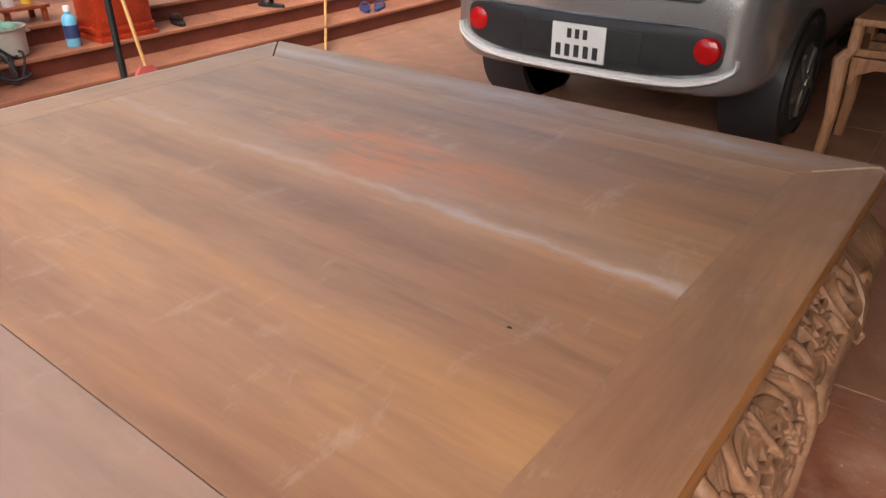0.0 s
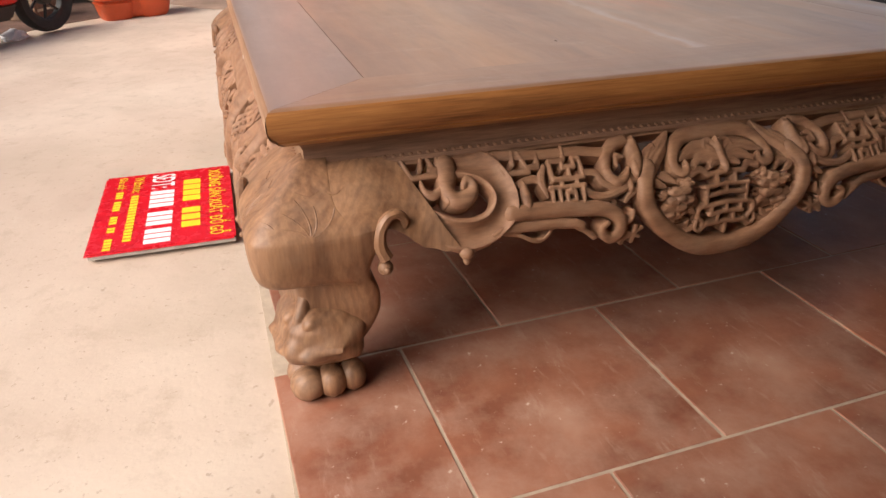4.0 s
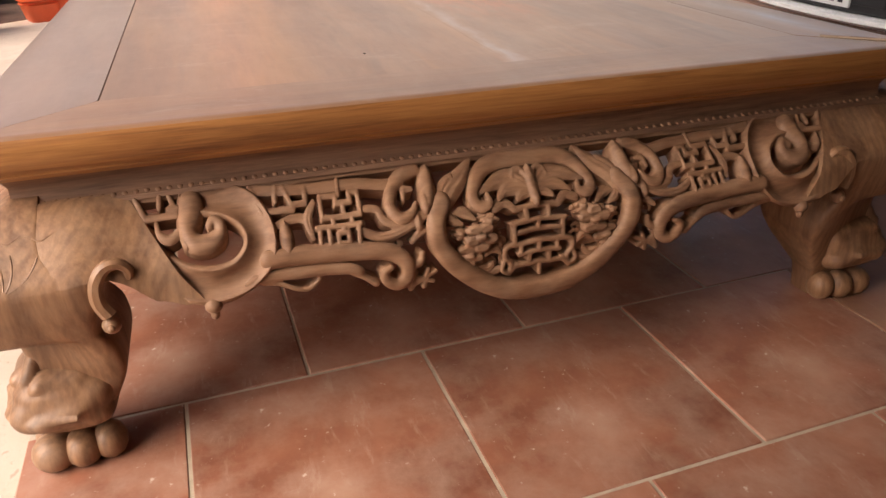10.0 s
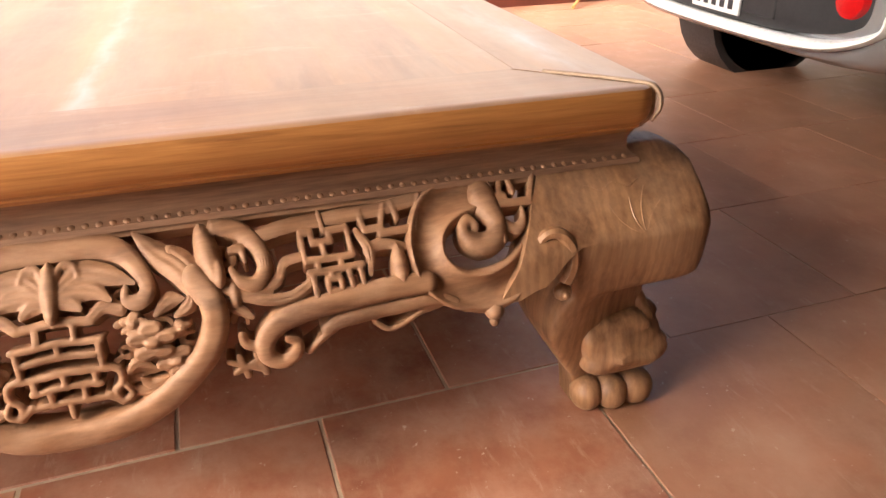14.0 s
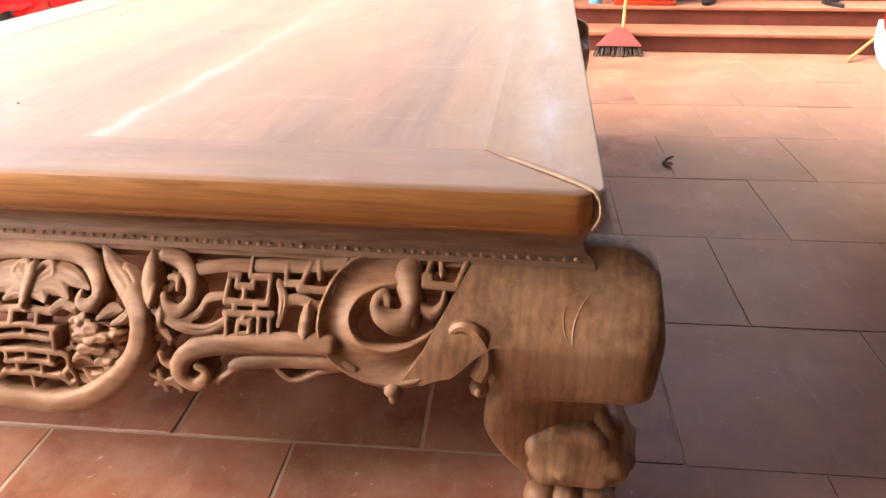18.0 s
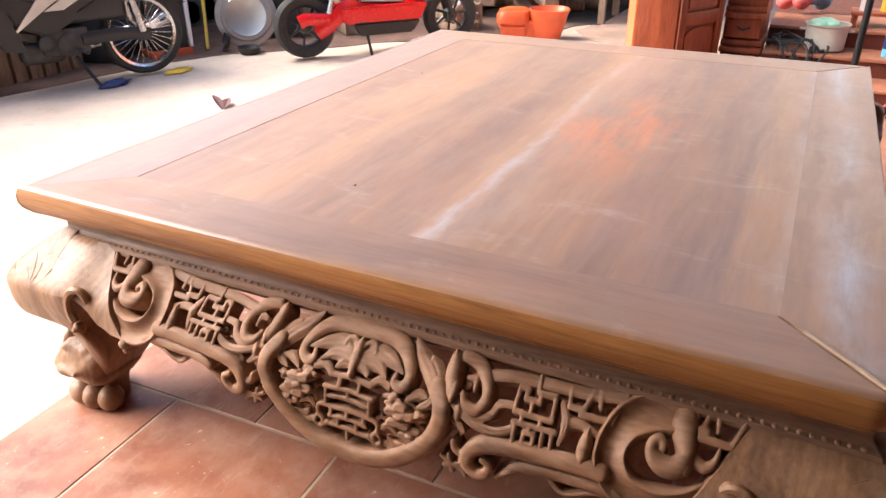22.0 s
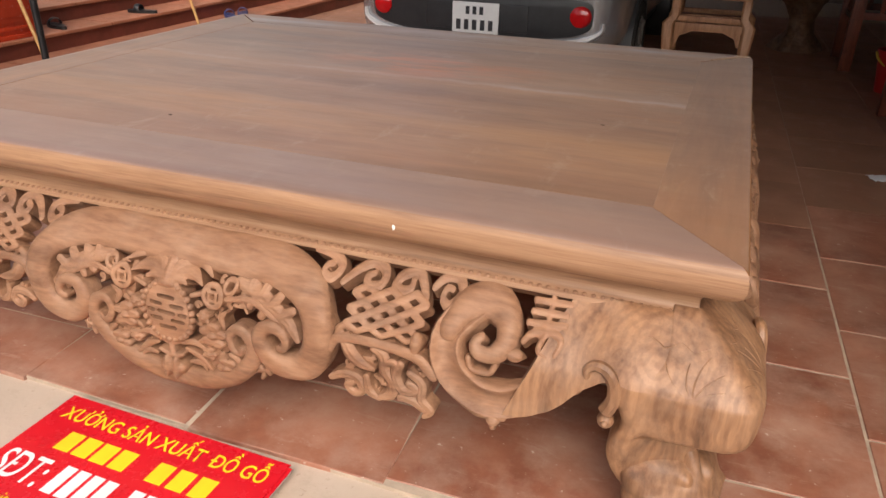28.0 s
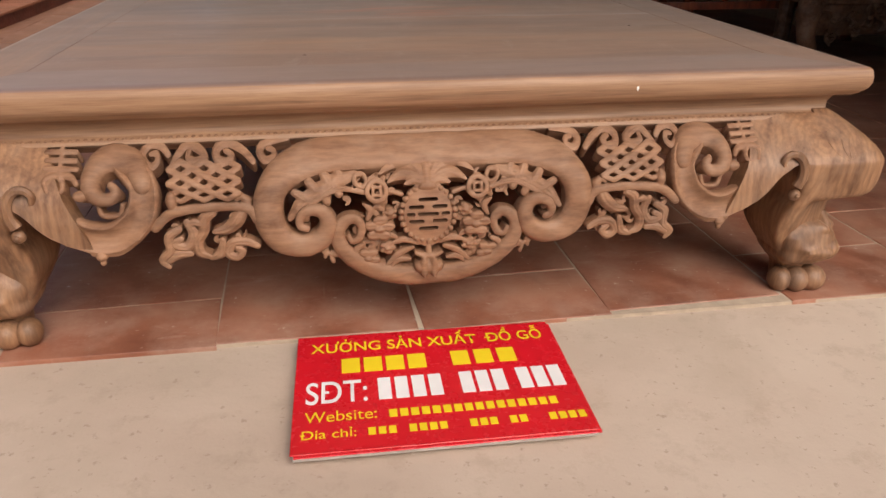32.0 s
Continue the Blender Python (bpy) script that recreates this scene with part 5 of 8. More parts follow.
# roof out of view; its height and edges set how deep daylight reaches
bm = bmesh.new()
box(bm, (-2.3, -0.95, 2.55), (4.6, 9.4, 2.65))
for k in range(11):
    box(bm, (-2.2 + 0.62 * k, -0.94, 2.49), (-1.9 + 0.62 * k, 9.3, 2.55))
tagged(mesh_ob("ceiling", bm, M_CEIL, False), "unseen grey ribbed sheet roof that shades the workshop", "ceiling", kind="structure")
# added walls: front one narrows the daylight's opening, pale near one bounces light
for name, lo, hi, mt in (("wall_back", (-9.5, 9.1, -0.05), (4.6, 9.3, 3.5), M_DARKWALL), ("wall_side", (3.3, 2.2, -0.05), (3.5, 9.1, 3.5), M_DARKWALL),
                         ("wall_front", (1.3, -0.95, -0.05), (3.3, -0.75, 2.55), M_BOUNCE), ("wall_near", (3.3, -0.95, -0.05), (3.5, 2.2, 3.5), M_BOUNCE), ("wall_house", (-6.8, 1.2, 0.35), (-6.6, 9.1, 3.5), M_PLASTER)):
    bm = bmesh.new()
    box(bm, lo, hi)
    tagged(mesh_ob(name, bm, mt, False), "plain added wall closing the workshop", "wall", kind="structure")

STEP_Y0, STEP_Y1 = 1.25, 9.0
for k, (x, z) in enumerate(((-3.95, 0.12), (-4.26, 0.235), (-4.57, 0.35))):
    bm = bmesh.new()
    box(bm, (x - 0.30 if k < 2 else -6.6, STEP_Y0, -0.02), (x, STEP_Y1, z - 0.022))
    st = tagged(mesh_ob("step", bm, M_RISER, False), "dark red plastered step with terracotta treads", "step", kind="structure")
    y = STEP_Y0
    while y < STEP_Y1 - 0.02:
        bm = bmesh.new()
        y2 = min(y + 0.9, STEP_Y1)
        box(bm, (x - 0.31 if k < 2 else x - 0.6, y + 0.002, z - 0.021), (x + 0.022, y2 - 0.002, z), 0.005, 2)
        part("tread", bm, M_TREAD, st, smooth=False)
        y = y2

# rubble boundary wall behind the motorbikes
wall_r = bmesh.new()
box(wall_r, (-6.2, -4.0, -0.02), (1.0, -3.75, 1.6))
wall_rub = tagged(mesh_ob("wall_rubble", wall_r, M_MORTAR, False), "grey rubble stone boundary wall", "wall", kind="structure")
rs = random.Random(3)
for r in range(6):
    x = -6.1
    while x < 0.5:
        w = rs.uniform(0.22, 0.4)
        bm = bmesh.new()
        poly = []
        for q in range(7):
            t = 2 * math.pi * q / 7 + rs.uniform(-0.2, 0.2)
            poly.append((x + w / 2 + 0.46 * w * math.copysign(abs(math.cos(t)) ** 0.6, math.cos(t)), 0.12 + 0.24 * r + 0.105 * math.copysign(abs(math.sin(t)) ** 0.6, math.sin(t))))
        prism(bm, poly, Matrix(((1, 0, 0, 0), (0, 0, -1, -3.752), (0, 1, 0, 0), (0, 0, 0, 1))) @ Matrix.Translation((0, 0, 0)), -rs.uniform(0.02, 0.05))
        for v in bm.verts: v.co.y = -3.75 + (v.co.y + 3.752) * -1
        bmesh.ops.recalc_face_normals(bm, faces=bm.faces)
        part("stone", bm, M_STONE, wall_rub, smooth=False)
        x += w + 0.02

# open shed at the yard's far side, inner shade put into its dark colour
M_SHED = plain("shed boards dark with shade", (0.055, 0.043, 0.036), 0.9, var=0.35, scale=3)
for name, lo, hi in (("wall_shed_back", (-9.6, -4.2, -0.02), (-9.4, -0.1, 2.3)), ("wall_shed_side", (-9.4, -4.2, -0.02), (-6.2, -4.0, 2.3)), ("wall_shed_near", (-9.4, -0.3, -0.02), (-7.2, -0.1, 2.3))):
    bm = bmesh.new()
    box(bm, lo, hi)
    tagged(mesh_ob(name, bm, M_SHED, False), "shed wall across the yard, inner shade put into its dark colour", "wall", kind="structure")
# unseen roof, reaching out over the lane to darken it
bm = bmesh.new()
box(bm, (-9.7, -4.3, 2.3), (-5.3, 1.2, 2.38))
tagged(mesh_ob("ceiling_shed", bm, M_SHED, False), "unseen low shed roof across the yard, added to darken it", "roof", kind="structure")
# thin dark slab where the shed's shade lies on the ground
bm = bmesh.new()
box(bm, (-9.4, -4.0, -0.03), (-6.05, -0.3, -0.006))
tagged(mesh_ob("ground_shed", bm, M_SHED, False), "shed floor slab, the shade inside put into its dark colour", "ground", kind="structure")

# trodden red earth along the boundary wall's foot; its dark colour also carries shade
M_EARTH = plain("trodden dark red earth", (0.15, 0.085, 0.062), 0.9, var=0.4, scale=3, bumps=0.4)
bm = bmesh.new()
edge = smooth_path([(-1.0, -3.30), (-2.2, -3.04), (-3.2, -2.84), (-3.75, -2.42), (-4.2, -1.98), (-4.65, -1.56), (-5.1, -0.99), (-5.6, -0.62), (-6.1, -0.40)], 5)
prism(bm, [(x + 0.03 * math.sin(9 * x), y + 0.025 * math.sin(13 * x)) for x, y in edge] + [(-6.1, -3.76), (-1.0, -3.76)], Matrix.Translation((0, 0, -0.03)), 0.0235)
bmesh.ops.recalc_face_normals(bm, faces=bm.faces)
tagged(mesh_ob("ground_earth", bm, M_EARTH, False), "trodden red earth along the boundary wall, dark partly for shade", "ground", kind="structure")
# dusty reddish lane running back between shed and cabinet
M_LANE = plain("dusty reddish lane", (0.40, 0.27, 0.20), 0.9, var=0.3, scale=2.2, bumps=0.3)
bm = bmesh.new()
prism(bm, [(-5.0, 0.30), (-5.35, -0.20), (-5.7, -0.42), (-6.1, -0.36), (-9.4, -0.05), (-9.4, 1.2), (-4.85, 1.2), (-4.7, 0.7)], Matrix.Translation((0, 0, -0.03)), 0.0215)
bmesh.ops.recalc_face_normals(bm, faces=bm.faces)
tagged(mesh_ob("ground_lane", bm, M_LANE, False), "dusty reddish lane between shed and steps", "ground", kind="structure")

# ---- printed sign lying in front of the bed ----
M_RED = plain("glossy red print", (0.62, 0.012, 0.022), 0.24, var=0.08, scale=4)
M_YEL = plain("yellow print", (0.85, 0.62, 0.02), 0.45, var=0.04)
M_WHT = plain("white print", (0.82, 0.80, 0.80), 0.45, var=0.04)
M_CARD = plain("dirty white board edge", (0.55, 0.5, 0.46), 0.8, var=0.2, scale=20)
SIGN = Matrix.Translation((-1.108, -0.327, 0.0)) @ Matrix.Rotation(radians(-0.8), 4, 'Z')
SW, SH = 0.607, 0.413
sign = thing("sign_board", (-1.108, -0.327, 0), "red printed sign with yellow and white lettering lying on concrete", "sign")
bm = bmesh.new()
obox(bm, SIGN @ Matrix.Translation((0, 0, 0.006)), (SW - 0.004, SH - 0.004, 0.012), 0.002)
part("backing", bm, M_CARD, sign, "dirty white board edge", False)
bm = bmesh.new()
for k, (dx, dy) in enumerate(((0.004, -0.006), (-0.003, 0.0))):
    obox(bm, SIGN @ Matrix.Translation((dx, dy, 0.0145 + 0.003 * k)), (SW, SH, 0.0026), 0.0008, 1)
part("printed_sheet", bm, M_RED, sign, "glossy red printed sheet", False)


def lettering(text, left, right, base, cap, mt, bold=0.0):
    """Set in the built-in font between left and right, its foot at base, its capitals cap high, all in the sign's plane."""
    cu = bpy.data.curves.new("lettering", 'FONT')
    cu.body = text
    cu.extrude = 0.0
    cu.offset = bold
    tmp = bpy.data.objects.new("lettering", cu)
    scene.collection.objects.link(tmp)
    bpy.context.view_layer.update()
    me = bpy.data.meshes.new_from_object(tmp.evaluated_get(bpy.context.evaluated_depsgraph_get()))
    bpy.data.objects.remove(tmp)
    xs = [v.co.x for v in me.vertices]
    x0, x1 = min(xs), max(xs)
    sx, sy = (right - left) / (x1 - x0), cap / 0.70
    m = SIGN @ Matrix.Translation((0, 0, 0.0195))
    for v in me.vertices:
        v.co = m @ Vector((left + (v.co.x - x0) * sx, base + v.co.y * sy, 0))
    bl = bmesh.new()
    bl.from_mesh(me)
    seen, island = set(), 0
    for v0 in bl.verts:
        if v0 in seen: continue
        stack = [v0]
        seen.add(v0)
        while stack:
            v = stack.pop()
            v.co.z += 0.00025 * (island % 4)
            for e in v.link_edges:
                o = e.other_vert(v)
                if o not in seen:
                    seen.add(o)
                    stack.append(o)
        island += 1
    bl.to_mesh(me)
    bl.free()
    me.materials.append(mt)
    ob = new("lettering", me)
    ob.parent = sign
    ob.matrix_parent_inverse = sign.matrix_basis.inverted()
    return ob


def bar_word(lefts, width, base, cap, mt, name="bar"):
    for x in lefts:
        bm = bmesh.new()
        obox(bm, SIGN @ Matrix.Translation((x + width / 2, base + cap / 2, 0.0194)), (width, cap, 0.0009))
        part(name, bm, mt, sign, smooth=False)


L, R, T = -SW / 2, SW / 2, SH / 2
lettering("XƯỞNG SẢN XUẤT", L + 0.028, L + 0.420, T - 0.073, 0.038, M_YEL, 0.012)
lettering("DỒ GỖ", L + 0.445, R - 0.028, T - 0.073, 0.038, M_YEL, 0.012)
bar_word([L + 0.440], 0.014, T - 0.0565, 0.005, M_YEL, "stroke")
bar_word([-0.205 + 0.050 * k for k in range(4)] + [0.045 + 0.054 * k for k in range(3)], 0.041, T - 0.158, 0.056, M_YEL)
lettering("SDT:", L + 0.022, L + 0.152, T - 0.262, 0.076, M_WHT, 0.008)
bar_word([L + 0.055], 0.016, T - 0.228, 0.008, M_WHT, "stroke")
bar_word([-0.128 + 0.037 * k for k in range(4)] + [0.052 + 0.036 * k for k in range(3)] + [0.180 + 0.036 * k for k in range(3)], 0.028, T - 0.262, 0.076, M_WHT)
lettering("Website:", L + 0.022, L + 0.168, T - 0.322, 0.034, M_YEL)
bar_word([-0.11 + 0.0225 * k for k in range(16)], 0.0165, T - 0.322, 0.024, M_YEL)
bar_word([L + 0.015], 0.009, T - 0.361, 0.0035, M_YEL, "stroke")
lettering("Dia chỉ:", L + 0.018, L + 0.125, T - 0.372, 0.026, M_YEL, 0.004)
bar_word([-0.155 + 0.0205 * k for k in range(22) if k not in (3, 8, 9, 13, 16, 17)], 0.015, T - 0.372, 0.022, M_YEL)

# ---- parked silver hatchback ----
M_PAINT, _nt, _b = node_mat("silver car paint", 0.26, 0.75, 0.5)
_n = noise_tex(_nt, coords(_nt), 3.0, 4, 0.6)
_nt.links.new(ramp(_nt, _n, [(0.3, (0.50, 0.51, 0.53)), (0.7, (0.58, 0.59, 0.61))]), _b.inputs["Base Color"])
M_WHITEP = plain("white bumper lip", (0.82, 0.80, 0.78), 0.3, var=0.04)
M_BLACKP = plain("black grained plastic", (0.025, 0.025, 0.027), 0.45, var=0.15, scale=12)
M_RUBBER = plain("tyre rubber", (0.028, 0.027, 0.026), 0.8, var=0.25, scale=14, bumps=0.2)
M_LAMP = plain("red reflector", (0.55, 0.01, 0.012), 0.12, var=0.1, scale=30)
M_ALLOY = plain("dusty wheel steel", (0.32, 0.31, 0.30), 0.4, 0.8, var=0.2)
M_GLASSD = plain("dark car glass", (0.02, 0.022, 0.025), 0.06, var=0.05)
M_PLATE = plain("number plate white", (0.78, 0.78, 0.77), 0.4, var=0.05)
M_INK = plain("plate black", (0.03, 0.03, 0.035), 0.5)
CXC, CYR = -1.425, 2.86
car = thing("car", (CXC, CYR + 1.8, 0), "small silver hatchback parked with its rear towards the bed", "car")


def car_ring(y, hw, z0, z1, k=0.35, top=1.0):
    r = []
    for j in range(40):
        t = 2 * math.pi * (j + 0.5) / 40
        c, s = math.cos(t), math.sin(t)
        w = hw * (1.0 if s < 0 else 1 - (1 - top) * s)
        r.append(Vector((CXC + w * math.copysign(abs(c) ** k, c), CYR + y, (z0 + z1) / 2 + (z1 - z0) / 2 * math.copysign(abs(s) ** k, s))))
    return r


bm = bmesh.new()
loft(bm, [car_ring(0.03, 0.60, 0.36, 0.76), car_ring(0.04, 0.68, 0.335, 0.84, 0.33), car_ring(0.08, 0.735, 0.315, 0.92, 0.3), car_ring(0.16, 0.775, 0.30, 1.0, 0.3, 0.95), car_ring(0.3, 0.795, 0.28, 1.1, 0.3, 0.92), car_ring(0.55, 0.80, 0.26, 1.35, 0.32, 0.86),
          car_ring(0.9, 0.80, 0.24, 1.48, 0.34, 0.8), car_ring(1.8, 0.80, 0.23, 1.52, 0.34, 0.78), car_ring(2.4, 0.80, 0.23, 1.42, 0.34, 0.78), car_ring(2.75, 0.80, 0.24, 1.05, 0.32, 0.88), car_ring(3.3, 0.77, 0.26, 0.92, 0.32, 0.92), car_ring(3.55, 0.66, 0.32, 0.78, 0.4)])
bmesh.ops.recalc_face_normals(bm, faces=bm.faces)
part("body", bm, M_PAINT, car)
# black rear band with rounded ends
bm = bmesh.new()
poly = []
for j in range(36):
    t = 2 * math.pi * j / 36
    c, s = math.cos(t), math.sin(t)
    x = 0.655 * math.copysign(abs(c) ** 0.45, c)
    z = 0.505 + (0.105 if s > 0 else 0.115) * math.copysign(abs(s) ** 0.55, s) + (0.03 * (abs(x) / 0.655) ** 2)
    poly.append((x, z))
vs = [[bm.verts.new((CXC + x * q, CYR + 0.006 + 0.034 * (abs(x * q) / 0.66) ** 4 + d, 0.505 + (z - 0.505) * q)) for x, z in poly] for q, d in ((1.0, 0.07), (1.0, 0.0), (0.93, -0.006), (0.5, -0.01))]
for a, b in zip(vs, vs[1:]):
    for j in range(36):
        bm.faces.new((a[j], a[(j + 1) % 36], b[(j + 1) % 36], b[j]))
bm.faces.new(vs[-1])
bmesh.ops.recalc_face_normals(bm, faces=bm.faces)
part("rear_band", bm, M_BLACKP, car, "black plastic band round the plate")
bm = bmesh.new()
obox(bm, Matrix.Translation((CXC, CYR + 0.004, 0.50)), (0.60, 0.02, 0.15), 0.012, 3)
part("plate_recess", bm, M_BLACKP, car)
bm = bmesh.new()
pts = [(CXC + x, CYR + 0.004 + 0.05 * (abs(x) / 0.7) ** 5, z) for x, z in ((-0.70, 0.50), (-0.69, 0.455), (-0.62, 0.415), (-0.5, 0.385), (-0.3, 0.372), (0, 0.368), (0.3, 0.372), (0.5, 0.385), (0.62, 0.415), (0.69, 0.455), (0.70, 0.50))]
tube(bm, smooth_path(pts, 4), [0.006 + 0.016 * math.sin(math.pi * k / 40) for k in range(41)], [0.03] * 41, (0, 1, 0), 8)
part("bumper_lip", bm, M_WHITEP, car, "bright white lip under the band")
for s in (-1, 1):
    bm = bmesh.new()
    lathe(bm, [(0.0005, -0.03), (0.03, -0.028), (0.052, -0.018), (0.06, 0.0), (0.06, 0.05)], Matrix.Translation((CXC + 0.575 * s, CYR + 0.03, 0.53)) @ Matrix.Rotation(radians(-90), 4, 'X') @ Matrix.Rotation(radians(0), 4, 'Z'), 24)
    part("reflector", bm, M_LAMP, car, "round red reflector")
bm = bmesh.new()
obox(bm, Matrix.Translation((CXC, CYR - 0.012, 0.493)), (0.272, 0.012, 0.165), 0.006)
plate = part("number_plate", bm, M_PLATE, car, "white plate with dark marks")
for x, z, w, h in [(-0.045 + 0.04 * k, 0.532, 0.022, 0.042) for k in range(3)] + [(-0.098 + 0.047 * k, 0.455, 0.026, 0.055) for k in range(5)]:
    bm = bmesh.new()
    obox(bm, Matrix.Translation((CXC + x, CYR - 0.0185, z)), (w, 0.002, h))
    part("bar", bm, M_INK, plate, smooth=False)
bm = bmesh.new()
obox(bm, Matrix.Translation((CXC, CYR + 0.012, 0.725)), (1.05, 0.05, 0.012), 0.004)
part("hatch_seam", bm, M_BLACKP, car)
bm = bmesh.new()
obox(bm, Matrix.Translation((CXC, CYR + 0.45, 1.2)) @ Matrix.Rotation(radians(-28), 4, 'X'), (1.1, 0.02, 0.36), 0.009)
part("rear_window", bm, M_GLASSD, car)
bm = bmesh.new()
obox(bm, Matrix.Translation((CXC, CYR + 1.9, 0.255)), (1.4, 2.7, 0.05), 0.01)
part("underbody", bm, M_BLACKP, car)
for x in (-0.70, 0.70):
    for y in (0.72, 3.08):
        s = 1 if x > 0 else -1
        bm = bmesh.new()
        m = Matrix.Translation((CXC + x, CYR + y, 0.285)) @ Matrix.Rotation(radians(90) * s, 4, 'Y')
        lathe(bm, [(0.335, -0.16), (0.335, 0.1125), (0.30, 0.1135), (0.30, -0.16)], m, 28)
        part("wheel_arch", bm, M_BLACKP, car)
        bm = bmesh.new()
        lathe(bm, [(0.17, -0.085), (0.25, -0.095), (0.278, -0.08), (0.285, -0.04), (0.285, 0.04), (0.278, 0.085), (0.25, 0.118), (0.19, 0.12), (0.175, 0.10)], m, 32)
        wheel = part("wheel", bm, M_RUBBER, car)
        bm = bmesh.new()
        lathe(bm, [(0.03, 0.125), (0.05, 0.12), (0.165, 0.105), (0.176, 0.116), (0.184, 0.112), (0.18, 0.08), (0.02, 0.06)], m, 20)
        part("rim", bm, M_ALLOY, wheel)
        for j in range(5):
            bm = bmesh.new()
            obox(bm, m @ Matrix.Rotation(2 * math.pi * j / 5, 4, 'Z') @ Matrix.Translation((0.1, 0, 0.122)), (0.14, 0.035, 0.016), 0.005)
            part("spoke", bm, M_ALLOY, wheel)

# ---- furniture and clutter in the workshop beyond ----
M_FURN = wood("varnished reddish wood", (0.06, 0.012, 0.006), (0.17, 0.036, 0.015), (0.29, 0.075, 0.030), (14, 14, 3), 0.42, 0.2)
M_FURN2 = wood("orange raw wood", (0.22, 0.09, 0.04), (0.38, 0.18, 0.085), (0.5, 0.27, 0.14), (14, 14, 3), 0.5, 0.2)
M_CANE = plain("woven cane seat", (0.38, 0.2, 0.09), 0.7, var=0.3, scale=40, bumps=0.4)
M_ROOT = wood("dark gnarled root wood", (0.045, 0.02, 0.011), (0.125, 0.058, 0.03), (0.24, 0.125, 0.065), (6, 6, 6), 0.6, 0.3, 0.4, 0.3, 0.5)
M_PAPER = plain("creased paper", (0.78, 0.78, 0.8), 0.8, var=0.06)
M_BLUE = plain("blue printed card", (0.22, 0.42, 0.62), 0.5, var=0.3, scale=25)
M_BUCKET = plain("red plastic", (0.55, 0.02, 0.02), 0.35, var=0.08)
M_YELLOWP = plain("yellow plastic", (0.75, 0.5, 0.06), 0.45, var=0.1)
M_HOSE = plain("pale yellow cord", (0.5, 0.36, 0.16), 0.6, var=0.15)

stool = thing("stool", (-0.215, 3.58, 0), "square orange wooden stool with open frieze beside the car", "stool")
bm = bmesh.new()
box(bm, (-0.425, 3.40, 0.60), (-0.005, 3.80, 0.63), 0.006)
part("seat", bm, M_FURN2, stool)
for x in (-0.405, -0.025):
    for y in (3.42, 3.78):
        bm = bmesh.new()
        o = (1 if x > -0.2 else -1) * 0.03
        oy = (1 if y > 3.6 else -1) * 0.02
        tube(bm, [(x + o, y + oy, 0.0), (x + o * 0.6, y + oy * 0.6, 0.2), (x + o, y + oy, 0.46), (x, y, 0.50), (x, y, 0.60)], [0.022, 0.025, 0.034, 0.026, 0.024], None, (0, 1, 0), 8, sq=0.5)
        part("leg", bm, M_FURN2, stool)
for y in (3.42, 3.78):
    for z, h in ((0.49, 0.03), (0.445, 0.045)):
        bm = bmesh.new()
        box(bm, (-0.40, y - 0.012, z - h / 2), (-0.03, y + 0.012, z + h / 2), 0.004)
        part("apron", bm, M_FURN2, stool)
    for x, s in ((-0.395, 1), (-0.035, -1)):
        bm = bmesh.new()
        prism(bm, [(0, 0), (0.10 * s, 0), (0.06 * s, -0.02), (0.03 * s, -0.03), (0.015 * s, -0.075), (0, -0.08)], Matrix.Translation((x, y + 0.01, 0.425)) @ Matrix.Rotation(radians(90), 4, 'X'), 0.02)
        bmesh.ops.recalc_face_normals(bm, faces=bm.faces)
        part("bracket", bm, M_FURN2, stool, smooth=False)
for x in (-0.415, -0.015):
    bm = bmesh.new()
    box(bm, (x - 0.012, 3.43, 0.43), (x + 0.012, 3.77, 0.505), 0.004)
    part("apron", bm, M_FURN2, stool)
cup = bmesh.new()
lathe(cup, [(0.026, 0), (0.03, 0.004), (0.03, 0.085), (0.024, 0.1), (0.012, 0.108), (0.012, 0.128), (0.002, 0.13)], Matrix.Translation((-0.26, 3.6, 0.63)), 16)
tagged(mesh_ob("bottle", cup, M_WHT), "small white plastic bottle on the stool", "bottle")


